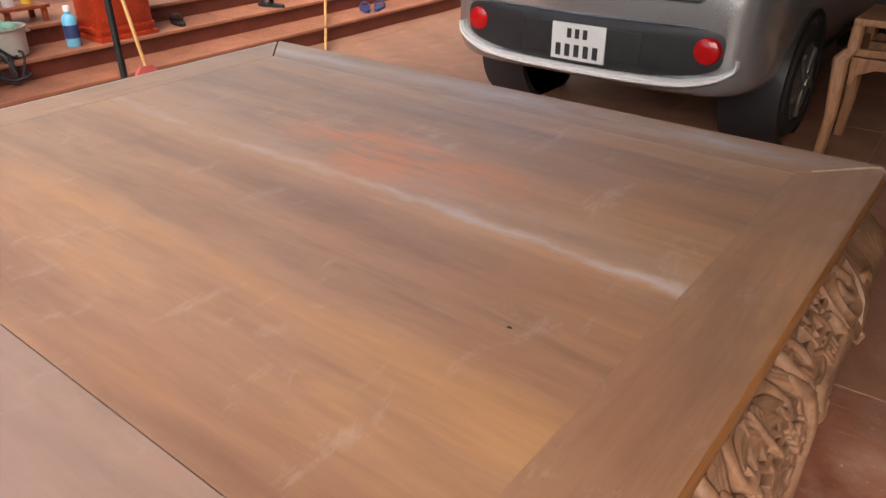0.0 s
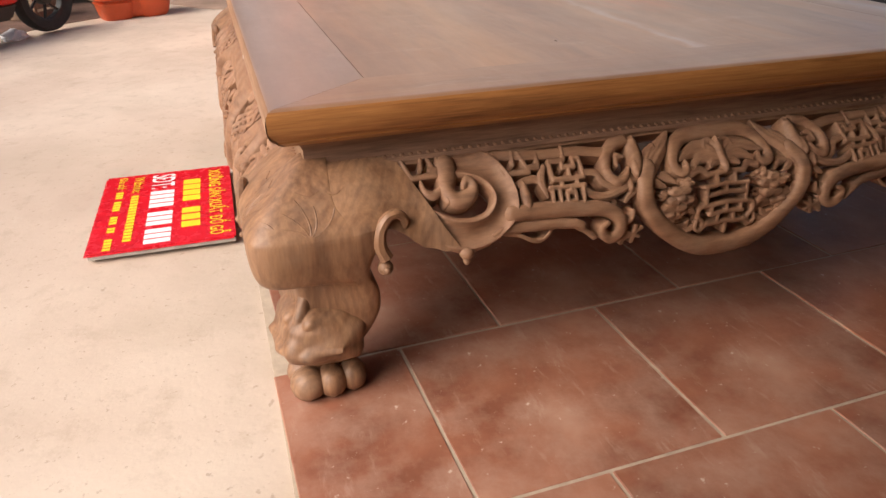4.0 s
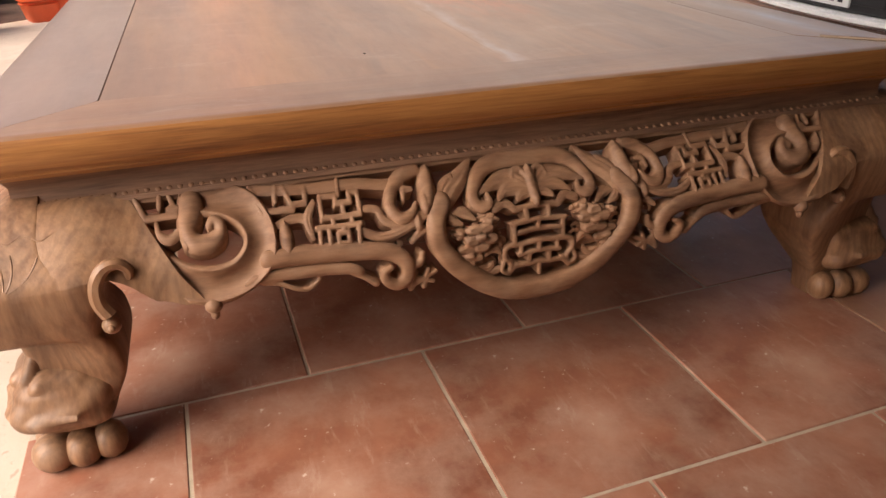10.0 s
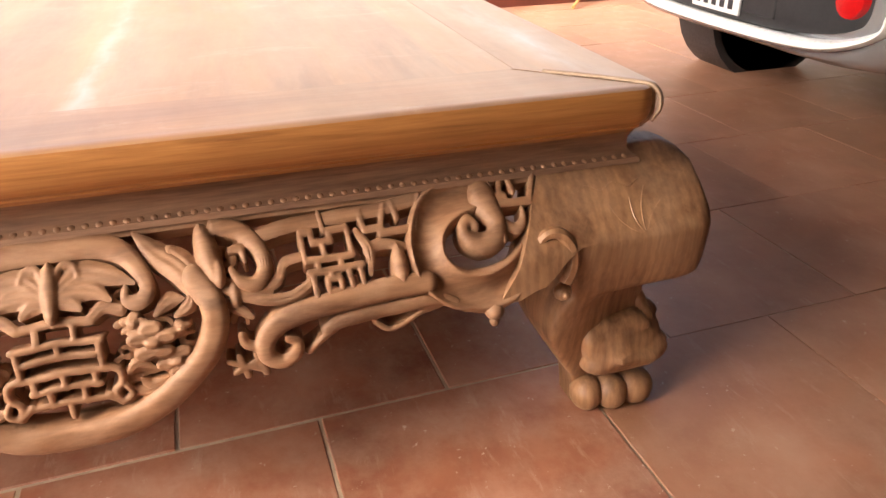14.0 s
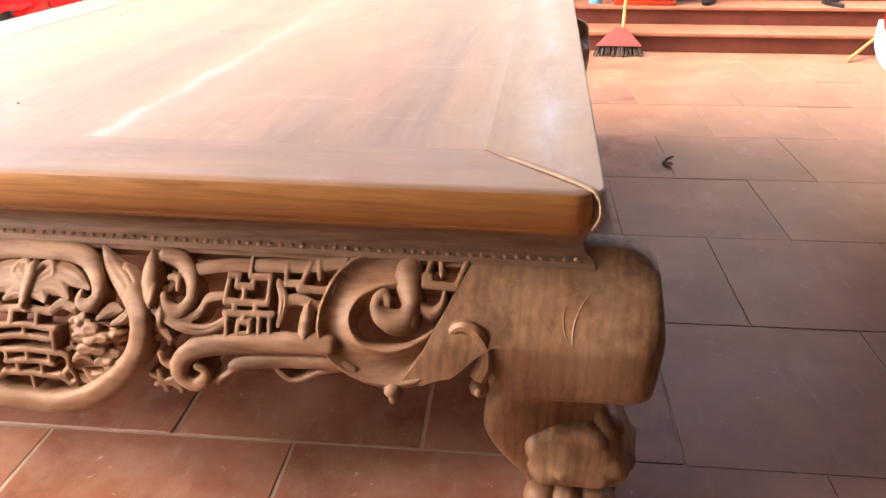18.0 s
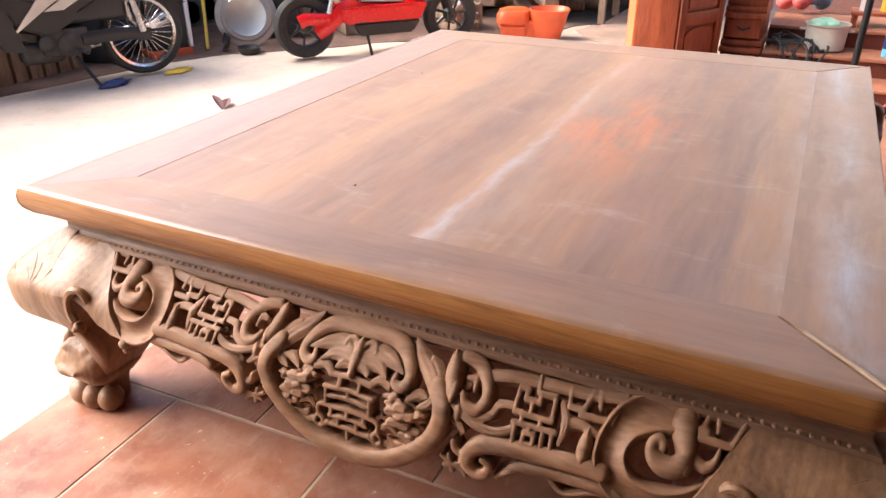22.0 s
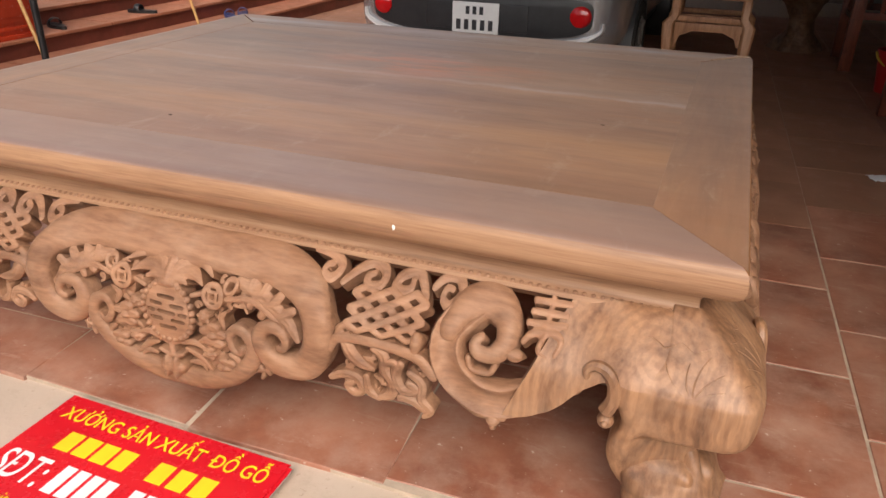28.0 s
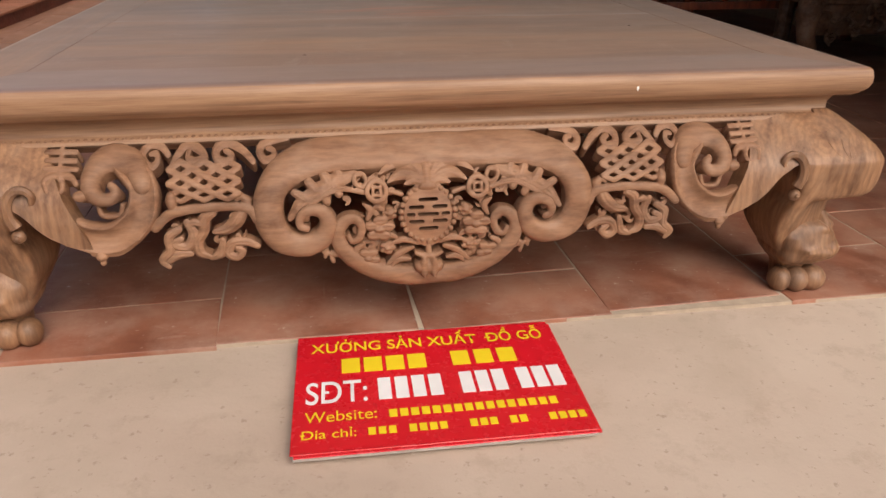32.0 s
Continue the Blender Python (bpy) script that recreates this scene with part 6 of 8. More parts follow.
def low_table(name, x0, x1, y0, y1, h, label, mt, lattice, leg=0.032):
    t = thing(name, ((x0 + x1) / 2, (y0 + y1) / 2, 0), label, "bench" if lattice else "table")
    bm = bmesh.new()
    box(bm, (x0, y0, h - 0.035), (x1, y1, h), 0.008)
    part("top", bm, mt, t)
    if lattice:
        bm = bmesh.new()
        box(bm, (x0 + 0.07, y0 + 0.07, h - 0.003), (x1 - 0.07, y1 - 0.07, h + 0.005))
        part("cane_panel", bm, M_CANE, t, "woven cane panel", False)
    for x in (x0 + leg, x1 - leg):
        for y in (y0 + leg, y1 - leg):
            bm = bmesh.new()
            box(bm, (x - leg, y - leg, 0), (x + leg, y + leg, h - 0.0352), 0.006)
            part("leg", bm, mt, t)
    for y in (y0 + leg, y1 - leg):
        for z0, z1 in ((h - 0.095, h - 0.04), (h - 0.24, h - 0.19)):
            bm = bmesh.new()
            box(bm, (x0 + 2 * leg, y - 0.014, z0), (x1 - 2 * leg, y + 0.014, z1), 0.004)
            part("rail", bm, mt, t)
        n = 7
        for k in range(1, n):
            bm = bmesh.new()
            x = x0 + (x1 - x0) * k / n
            box(bm, (x - 0.014, y - 0.011, h - 0.19), (x + 0.014, y + 0.011, h - 0.095), 0.003)
            part("baluster", bm, mt, t)
    for x in (x0 + leg, x1 - leg):
        bm = bmesh.new()
        box(bm, (x - 0.012, y0 + 2 * leg, h - 0.12), (x + 0.012, y1 - 2 * leg, h - 0.04), 0.004)
        for k in range(9):
            y = y0 + 2 * leg + (y1 - y0 - 4 * leg) * (k + 0.5) / 9
            ball(bm, (x, y, h - 0.14 - 0.02 * math.sin(k * 2.1)), (0.016, 0.03, 0.03), 8)
            ball(bm, (x, y, h - 0.20 - 0.02 * math.cos(k * 1.7)), (0.014, 0.022, 0.028), 8)
        part("carved_end", bm, mt, t, "carved end panel")
        bm = bmesh.new()
        box(bm, (x - 0.014, y0 + 2 * leg, h - 0.27), (x + 0.014, y1 - 2 * leg, h - 0.235), 0.004)
        part("rail", bm, mt, t)
    return t


low_table("long_bench", 0.78, 2.7, 3.08, 3.66, 0.56, "long varnished reddish bench with cane seat and rails", M_FURN, True)
low_table("side_table", 0.68, 2.0, 4.85, 5.5, 0.60, "dark reddish carved side table further back", M_FURN, False, 0.04)

bkt = thing("bucket", (0.95, 4.29, 0), "red plastic bucket with yellow handle on the floor", "bucket")
bm = bmesh.new()
lathe(bm, [(0.002, 0.004), (0.105, 0.0), (0.135, 0.25), (0.142, 0.25), (0.142, 0.265), (0.128, 0.265), (0.1, 0.012), (0.002, 0.012)], Matrix.Translation((0.95, 4.29, 0)), 24)
part("pail", bm, M_BUCKET, bkt)
bm = bmesh.new()
tube(bm, [(0.95 - 0.145 * math.cos(t), 4.29 - 0.1 * math.sin(t), 0.245 - 0.09 * math.sin(t)) for t in lerp(0, math.pi, 14)], 0.007)
part("handle", bm, M_YELLOWP, bkt, "yellow handle")

# gnarled seats of root wood
for name, (x, y), hh, lab in (("root_stool", (0.42, 5.6), 0.5, "brown gnarled root wood stool at the back"),):
    rt = thing(name, (x, y, 0), lab, "stool")
    bm = bmesh.new()
    rings = []
    for z, r in ((0, 0.2), (0.05, 0.17), (0.14, 0.10), (0.25, 0.09), (0.36, 0.13), (0.45, 0.22), (0.5, 0.24)):
        rings.append([Vector((x + r * (1 + 0.2 * math.sin(3 * t + 9 * z)) * math.cos(t), y + r * (1 + 0.2 * math.cos(2 * t + 7 * z)) * math.sin(t), z)) for t in lerp(0, 2 * math.pi, 25)[:-1]])
    loft(bm, rings)
    part("trunk", bm, M_ROOT, rt)

# carved root-wood bench at the side
rb = thing("carved_bench", (2.1, 2.9, 0), "dark brown carved root wood bench with scrolling relief", "bench")
bm = bmesh.new()
box(bm, (1.62, 2.62, 0.40), (3.2, 3.0, 0.46), 0.02, 3)
part("seat", bm, M_ROOT, rb)
rr = random.Random(8)
bm = bmesh.new()
for k in range(70):
    a, z = rr.uniform(1.75, 3.15), rr.uniform(0.2, 0.39)
    t0 = rr.uniform(0, 6)
    pts = [(a + 0.05 * q * math.cos(t0 + 3 * q), 2.63 + rr.uniform(-0.012, 0.012), z + 0.05 * q * math.sin(t0 + 3 * q)) for q in lerp(0.2, 1.1, 8)]
    tube(bm, pts, lerp(0.013, 0.006, 8), 0.014, (0, -1, 0), 6)
part("relief", bm, M_ROOT, rb, "scrolling carved relief")
bm = bmesh.new()
box(bm, (1.7, 2.66, 0.21), (3.15, 2.72, 0.41), 0.02)
part("back_panel", bm, M_ROOT, rb)
for x in (1.68, 3.1):
    bm = bmesh.new()
    tube(bm, [(x, 2.68, 0.0), (x + 0.03, 2.66, 0.06), (x - 0.02, 2.66, 0.2), (x - 0.03, 2.67, 0.33), (x, 2.7, 0.42)], [0.05, 0.06, 0.055, 0.075, 0.08], None, (0, 1, 0), 10)
    part("leg", bm, M_ROOT, rb)
    bm = bmesh.new()
    tube(bm, [(x, 2.95, 0.0), (x, 2.95, 0.41)], 0.05, None, (0, 1, 0), 8)
    part("leg", bm, M_ROOT, rb)
ang = thing("angle_grinder", (1.5, 2.66, 0), "small silver hand grinder lying by the bench", "tool")
bm = bmesh.new()
lathe(bm, [(0.018, 0), (0.024, 0.02), (0.026, 0.12), (0.034, 0.15), (0.03, 0.19), (0.01, 0.2)], Matrix.Translation((1.44, 2.6, 0.034)) @ Matrix.Rotation(radians(88), 4, 'Y'), 14)
part("body", bm, M_ALLOY, ang)

# papers and cords on the floor
def sheet(name, place, size, turn, mt, label, cat, curlz=0.02):
    bm = bmesh.new()
    bmesh.ops.create_grid(bm, x_segments=8, y_segments=6, size=0.5)
    m = Matrix.Translation(place) @ Matrix.Rotation(radians(turn), 4, 'Z')
    for v in bm.verts:
        x, y = v.co.x, v.co.y
        k = 0.004 * math.sin(31 * x + 17 * y) if abs(abs(x) - 0.5) < 0.01 or abs(abs(y) - 0.5) < 0.01 else 0.0
        v.co = m @ Vector((x * size[0] + k, y * size[1] - k, 0.003 + curlz * abs(((3 * x + 1.7 * y) % 1.0) - 0.5)))
    r = bmesh.ops.extrude_face_region(bm, geom=bm.faces[:])
    for v in r["geom"]:
        if isinstance(v, bmesh.types.BMVert): v.co.z += 0.0015
    bmesh.ops.recalc_face_normals(bm, faces=bm.faces)
    return tagged(mesh_ob(name, bm, mt), label, cat)


sheet("paper", (0.66, 2.43, 0), (0.12, 0.08), 20, M_PAPER, "crumpled white paper scrap on the tiles", "paper", 0.015)
sheet("paper", (0.90, 1.90, 0), (0.15, 0.11), -10, M_PAPER, "folded white paper sheet on the tiles", "paper", 0.02)
bk = thing("booklet", (1.08, 2.95, 0), "open booklet with white and blue pages on the floor", "booklet")
for dx, mt, lab in ((-0.09, M_PAPER, "white page"), (0.09, M_BLUE, "blue printed page")):
    bm = bmesh.new()
    obox(bm, Matrix.Translation((1.08, 2.95, 0.006)) @ Matrix.Rotation(radians(-22), 4, 'Z') @ Matrix.Translation((dx, 0, 0)), (0.17, 0.15, 0.01), 0.003)
    part("page", bm, mt, bk, lab)
for name, pts, w in (("cord", [(0.86, 2.75), (0.84, 2.95), (0.95, 3.08), (1.15, 3.05), (1.3, 2.92), (1.45, 2.75), (1.6, 2.5)], 0.006), ("cord", [(0.72, 1.55), (0.82, 1.62), (0.78, 1.72), (0.88, 1.74), (0.84, 1.82), (0.95, 1.8), (1.05, 1.86), (1.3, 1.9)], 0.006)):
    bm = bmesh.new()
    tube(bm, [(x, y, w) for x, y in smooth_path(pts, 6)], w)
    tagged(mesh_ob(name, bm, M_HOSE), "pale yellow electric cord lying on the tiles", "cord")

# ---- cabinet, porch clutter ----
M_CAB = wood("reddish cabinet wood", (0.12, 0.022, 0.010), (0.27, 0.055, 0.022), (0.40, 0.105, 0.042), (10, 10, 1.5), 0.35, 0.25)
# orange cabinet wood, daylight on the yard side put into its brightness
M_CAB_LIT = wood("lit orange cabinet side", (0.40, 0.09, 0.03), (0.56, 0.15, 0.05), (0.64, 0.22, 0.085), (10, 10, 1.5), 0.45, 0.2)
M_ENAMEL = plain("pale grey enamel", (0.52, 0.50, 0.44), 0.4, var=0.12)
M_GREEN = plain("pale green plastic", (0.30, 0.55, 0.40), 0.4, var=0.1)
M_BLUEP = plain("light blue plastic", (0.16, 0.50, 0.72), 0.35, var=0.08)
M_NAVY = plain("navy label", (0.03, 0.05, 0.16), 0.4)
M_BLACK = plain("black steel tube", (0.018, 0.018, 0.02), 0.4, 0.3, var=0.2)
M_CABLE = plain("black cable", (0.02, 0.02, 0.022), 0.55, var=0.2)
M_PINK = plain("faded red plastic", (0.50, 0.10, 0.09), 0.5, var=0.12)
M_STRAW = plain("dark straw", (0.06, 0.04, 0.03), 0.9, var=0.3, scale=40)
M_BAMBOO = plain("bamboo", (0.5, 0.27, 0.09), 0.5, var=0.2, scale=12)

cab = thing("cabinet", (-4.1, 0.6, 0), "tall reddish wooden corner cabinet standing at the end of the steps", "cabinet")
PLAN = [(-4.35, 0.355), (-3.75, 0.53), (-3.76, 0.775), (-4.15, 0.975), (-4.55, 0.86)]


def plan_face(a, b, z):
    """x: along the face from a to b, y: up, z: outward; the origin lies at a."""
    d = Vector((b[0] - a[0], b[1] - a[1], 0))
    w = d.length
    d.normalize()
    return Matrix(((d.x, 0, d.y, a[0]), (d.y, 0, -d.x, a[1]), (0, 1, 0, z), (0, 0, 0, 1))), w


bm = bmesh.new()
prism(bm, [(x * 0.985 - 0.06, y * 0.985 + 0.009) for x, y in PLAN], Matrix.Translation((0, 0, 0.04)), 1.66)
bmesh.ops.recalc_face_normals(bm, faces=bm.faces)
part("carcass", bm, M_CAB, cab, smooth=False)
mf, w = plan_face(PLAN[0], PLAN[1], 0.05)
bm = bmesh.new()
obox(bm, mf @ Matrix.Translation((w / 2, 0.83, 0.006)), (w, 1.66, 0.018), 0.004)
part("side_panel", bm, M_CAB_LIT, cab, "orange side panel, daylight put into its brightness")
bm = bmesh.new()
obox(bm, mf @ Matrix.Translation((w / 2, -0.012, 0.01)), (w + 0.01, 0.05, 0.03), 0.01)
part("plinth", bm, M_CAB_LIT, cab)
mf, w = plan_face(PLAN[1], PLAN[2], 0.05)
bm = bmesh.new()
obox(bm, mf @ Matrix.Translation((w / 2, 0.83, 0.004)), (w - 0.004, 1.66, 0.016), 0.005)
part("front_panel", bm, M_CAB, cab)
mf, w = plan_face(PLAN[2], PLAN[3], 0.05)
for x0, x1, z0, z1 in ((0.0, 0.06, 0, 1.66), (w - 0.06, w, 0, 1.66), (0.06, w - 0.06, 0, 0.09), (0.06, w - 0.06, 0.37, 0.45), (0.06, w - 0.06, 1.56, 1.66)):
    bm = bmesh.new()
    obox(bm, mf @ Matrix.Translation(((x0 + x1) / 2, (z0 + z1) / 2, 0.006)), (x1 - x0, z1 - z0, 0.024), 0.005)
    part("door_rail" if x0 == 0.06 else "door_stile", bm, M_CAB, cab)
for z0, z1 in ((0.11, 0.35), (0.47, 1.54)):
    bm = bmesh.new()
    arch = [(0.08, z0), (w - 0.08, z0), (w - 0.08, z1 - 0.05)] + [(w / 2 + (w / 2 - 0.08) * math.cos(t), z1 - 0.05 + 0.05 * math.sin(t)) for t in lerp(0.15, math.pi - 0.15, 9)] + [(0.08, z1 - 0.05)]
    prism(bm, arch, mf @ Matrix.Translation((0, 0, -0.002)), 0.014)
    bmesh.ops.recalc_face_normals(bm, faces=bm.faces)
    part("door_panel", bm, M_CAB, cab, "raised arched door panel", False)
for x, y in ((-4.33, 0.40), (-3.82, 0.555), (-3.83, 0.755), (-4.15, 0.925), (-4.48, 0.82)):
    bm = bmesh.new()
    box(bm, (x - 0.025, y - 0.02, 0), (x + 0.025, y + 0.02, 0.042), 0.004)
    part("foot", bm, M_CAB, cab)
cab2 = thing("drawer_cabinet", (-4.55, 1.1, 0), "dark red drawer cabinet with stepped mouldings", "cabinet")
bm = bmesh.new()
box(bm, (-4.80, 0.985, 0.0), (-4.33, 1.23, 1.5), 0.006)
part("carcass", bm, M_CAB, cab2)
for z, o in ((0.0, 0.07), (0.205, 0.09), (0.245, 0.05), (0.42, 0.07), (0.455, 0.035), (0.84, 0.06)):
    bm = bmesh.new()
    box(bm, (-4.803, 0.982, z), (-4.33 + o, 1.232 + o * 0.1, z + 0.035), 0.008)
    part("moulding", bm, M_CAB, cab2)
for z in (0.055, 0.29):
    bm = bmesh.new()
    box(bm, (-4.331, 1.005, z), (-4.29, 1.215, z + 0.125), 0.012)
    dr = part("drawer_front", bm, M_CAB, cab2)
    bm = bmesh.new()
    tube(bm, [(-4.287, 1.07, z + 0.07), (-4.272, 1.11, z + 0.055), (-4.287, 1.15, z + 0.07)], 0.006)
    part("handle", bm, M_BLACK, dr)
# flat plate; the shade of an open recess is put into its colour
bm = bmesh.new()
box(bm, (-4.331, 1.02, 0.53), (-4.322, 1.20, 0.80), 0.002)
part("niche", bm, M_STRAW, cab2, "dark plate with an open recess's shade in its colour", False)
shrine = thing("lacquer_cabinet", (-4.38, 2.34, 0.235), "small glossy red lacquered cabinet standing on a step", "cabinet")
M_LACQ = plain("red lacquer", (0.36, 0.035, 0.012), 0.2, var=0.2, scale=5)
bm = bmesh.new()
box(bm, (-4.55, 2.11, 0.235), (-4.29, 2.47, 1.0), 0.006)
part("body", bm, M_LACQ, shrine)
for k, z in enumerate((0.24, 0.29)):
    bm = bmesh.new()
    box(bm, (-4.56, 2.10 - 0.01 * (1 - k), z - 0.004), (-4.28 + 0.014 * (1 - k), 2.48 + 0.01 * (1 - k), z + 0.022), 0.005)
    part("base_moulding", bm, M_LACQ, shrine)
bm = bmesh.new()
box(bm, (-4.289, 2.145, 0.335), (-4.278, 2.435, 0.96), 0.006)
part("door", bm, M_LACQ, shrine)
bm = bmesh.new()
box(bm, (-4.277, 2.175, 0.37), (-4.268, 2.405, 0.93), 0.006)
part("door_panel", bm, M_LACQ, shrine)

pot = thing("pot", (-4.42, 1.60, 0.235), "pale enamel pot heaped with green plastic standing on a step", "pot")
m_pot = Matrix.Translation((-4.425, 1.60, 0.235))
bm = bmesh.new()
lathe(bm, [(0.002, 0.0), (0.10, 0.0), (0.118, 0.012), (0.124, 0.15), (0.136, 0.162), (0.136, 0.168), (0.120, 0.166), (0.112, 0.02), (0.002, 0.012)], m_pot, 28)
part("vessel", bm, M_ENAMEL, pot)
bm = bmesh.new()
rp = random.Random(4)
for k in range(9):
    a = k * 2.4
    ball(bm, m_pot @ Vector((0.07 * math.cos(a) * (k % 3) / 2, 0.07 * math.sin(a) * (k % 3) / 2, 0.155 + 0.02 * rp.random())), (0.05, 0.045, 0.03), 10)
part("contents", bm, M_GREEN, pot, "crumpled pale green plastic")
for sy in (1, -1):
    bm = bmesh.new()
    tube(bm, [m_pot @ Vector((0.03 * math.cos(t), sy * (0.126 + 0.03 * math.sin(t)), 0.125)) for t in lerp(0, math.pi, 9)], 0.005)
    part("handle", bm, M_ENAMEL, pot)
bot = thing("bottle", (-4.36, 1.97, 0.235), "light blue plastic bottle with navy label on a step", "bottle")
bm = bmesh.new()
lathe(bm, [(0.002, 0), (0.04, 0.0), (0.043, 0.01), (0.043, 0.15), (0.035, 0.175), (0.018, 0.19), (0.018, 0.205)], Matrix.Translation((-4.36, 1.97, 0.235)), 20)
part("flask", bm, M_BLUEP, bot)
bm = bmesh.new()
lathe(bm, [(0.0436, 0.05), (0.0442, 0.052), (0.0442, 0.125), (0.0436, 0.127)], Matrix.Translation((-4.36, 1.97, 0.235)), 20, True)
part("paper_label", bm, M_NAVY, bot)
bm = bmesh.new()
lathe(bm, [(0.02, 0.203), (0.021, 0.225), (0.016, 0.235), (0.002, 0.236)], Matrix.Translation((-4.36, 1.97, 0.235)), 14)
part("cap", bm, M_WHT, bot)
tray = thing("small_stand", (-4.75, 1.86, 0.35), "low brown wooden stand with jars on the porch", "stand")
bm = bmesh.new()
box(bm, (-4.86, 1.72, 0.43), (-4.62, 2.0, 0.45), 0.004)
part("top", bm, M_CAB, tray)
for x in (-4.83, -4.65):
    for y in (1.75, 1.97):
        bm = bmesh.new()
        box(bm, (x - 0.015, y - 0.015, 0.35), (x + 0.015, y + 0.015, 0.43), 0.003)
        part("leg", bm, M_CAB, tray)
for (x, y), r, h, mt, lab in (((-4.72, 1.80), 0.035, 0.09, M_WHT, "white jar on the low stand"), ((-4.74, 1.92), 0.032, 0.12, M_YELLOWP, "yellow jar on the low stand")):
    bm = bmesh.new()
    lathe(bm, [(0.002, 0), (r, 0), (r, h * 0.8), (r * 0.7, h * 0.9), (r * 0.7, h), (0.002, h)], Matrix.Translation((x, y, 0.45)), 16)
    tagged(mesh_ob("jar", bm, mt), lab, "jar")
for (x, y, z), c, lab in (((-5.15, 1.36, 0.35), M_PINK, "faded red plastic bag heap on the porch"), ((-5.3, 1.52, 0.35), M_BLUE, "blue and white packet heap on the porch")):
    bm = bmesh.new()
    for k in range(5):
        rr2 = random.Random(k + int(100 * abs(x)))
        ball(bm, (x + rr2.uniform(-0.07, 0.07), y + rr2.uniform(-0.07, 0.07), z + 0.05 + rr2.uniform(0, 0.06)), (0.06, 0.06, 0.055), 10)
    tagged(mesh_ob("plastic_bag", bm, c), lab, "bag")

# tangle of black cable on the first step and floor
bm = bmesh.new()
pts = []
for k in range(60):
    t = k * 0.55
    pts.append((-4.36 + 0.20 * math.cos(t) * (0.6 + 0.4 * math.sin(k * 0.7)), 1.42 + 0.24 * math.sin(t * 1.03) * (0.7 + 0.3 * math.cos(k)), 0.135 + 0.012 * (k % 6)))
pts = [(min(max(x, -4.55), -3.99), max(y, 1.27), z if x > -4.24 else z + 0.118) for x, y, z in pts]
tube(bm, smooth_path(pts, 4), 0.007, seg=6)
tagged(mesh_ob("cable", bm, M_CABLE), "tangled black cable heaped on the step", "cable")

pole = thing("stand_pole", (-3.44, 1.75, 0), "black steel pole on a grey footed base", "stand")
bm = bmesh.new()
tube(bm, [(-3.44, 1.75, 0.03), (-3.44, 1.75, 1.7)], 0.018, seg=12)
part("tube", bm, M_BLACK, pole)
for a in (25, 145, 265):
    bm = bmesh.new()
    tube(bm, [(-3.44, 1.75, 0.07), (-3.44 + 0.1 * math.cos(radians(a)), 1.75 + 0.1 * math.sin(radians(a)), 0.03), (-3.44 + 0.26 * math.cos(radians(a)), 1.75 + 0.26 * math.sin(radians(a)), 0.018)], 0.018, 0.016, (0, 0, 1), 8, sq=0.6)
    part("foot", bm, M_STONE, pole)

brm = thing("broom", (-3.92, 2.12, 0), "broom with faded red head and dark bristles by the steps", "broom")
bm = bmesh.new()
tube(bm, [(-3.86, 2.12, 0.12), (-4.3, 2.18, 1.3)], 0.011)
part("handle", bm, M_BAMBOO, brm)
bm = bmesh.new()
prism(bm, [(-0.035, 0.11), (0.035, 0.11), (0.14, 0.0), (-0.14, 0.0)], Matrix.Translation((-3.83, 2.10, 0.055)) @ Matrix.Rotation(radians(90), 4, 'Z') @ Matrix.Rotation(radians(78), 4, 'X'), 0.03)
bmesh.ops.recalc_face_normals(bm, faces=bm.faces)
part("head", bm, M_PINK, brm)
bm = bmesh.new()
for k in range(40):
    q = -0.13 + 0.26 * k / 39
    rk = random.Random(k)
    tube(bm, [(-3.83, 2.10 + q, 0.06), (-3.80 + rk.uniform(-0.04, 0.05), 2.10 + q * 1.15, 0.006)], 0.005, seg=5)
part("bristles", bm, M_STRAW, brm, "dark straw bristles")
stick = bmesh.new()
tube(stick, [(-3.72, 3.42, 0.012), (-4.55, 4.25, 0.372)], 0.011)
tagged(mesh_ob("bamboo_stick", stick, M_BAMBOO), "pale bamboo stick leaning across the steps", "stick")


def sandal(x, y, z, turn, mt, label):
    m = Matrix.Translation((x, y, z)) @ Matrix.Rotation(radians(turn), 4, 'Z')
    t = thing("sandal", (x, y, z), label, "sandal", "sandals on the steps")
    bm = bmesh.new()
    prism(bm, [(0.045 * math.cos(a) * (1.0 if math.sin(a) > 0 else 0.8), 0.125 * math.sin(a)) for a in lerp(0, 2 * math.pi, 21)[:-1]], m, 0.022)
    part("sole", bm, mt, t)
    bm = bmesh.new()
    tube(bm, [m @ Vector((0.042 * math.cos(a), 0.03, 0.022 + 0.04 * math.sin(a))) for a in lerp(0, math.pi, 9)], 0.004, 0.022, m.to_3x3() @ Vector((0, 1, 0)), 6)
    part("strap", bm, mt, t)


sandal(-4.36, 3.5, 0.235, 100, M_BLACK, "black rubber sandal on a step")
sandal(-4.4, 2.72, 0.235, 70, M_BLACK, "black rubber sandal on a step")
sandal(-4.06, 4.36, 0.12, 30, M_NAVY, "navy rubber sandal on a step")
sandal(-4.10, 4.24, 0.12, 50, M_NAVY, "navy rubber sandal on a step")
sandal(-4.68, 4.1, 0.35, 80, M_BLUEP, "blue rubber sandal on the porch")

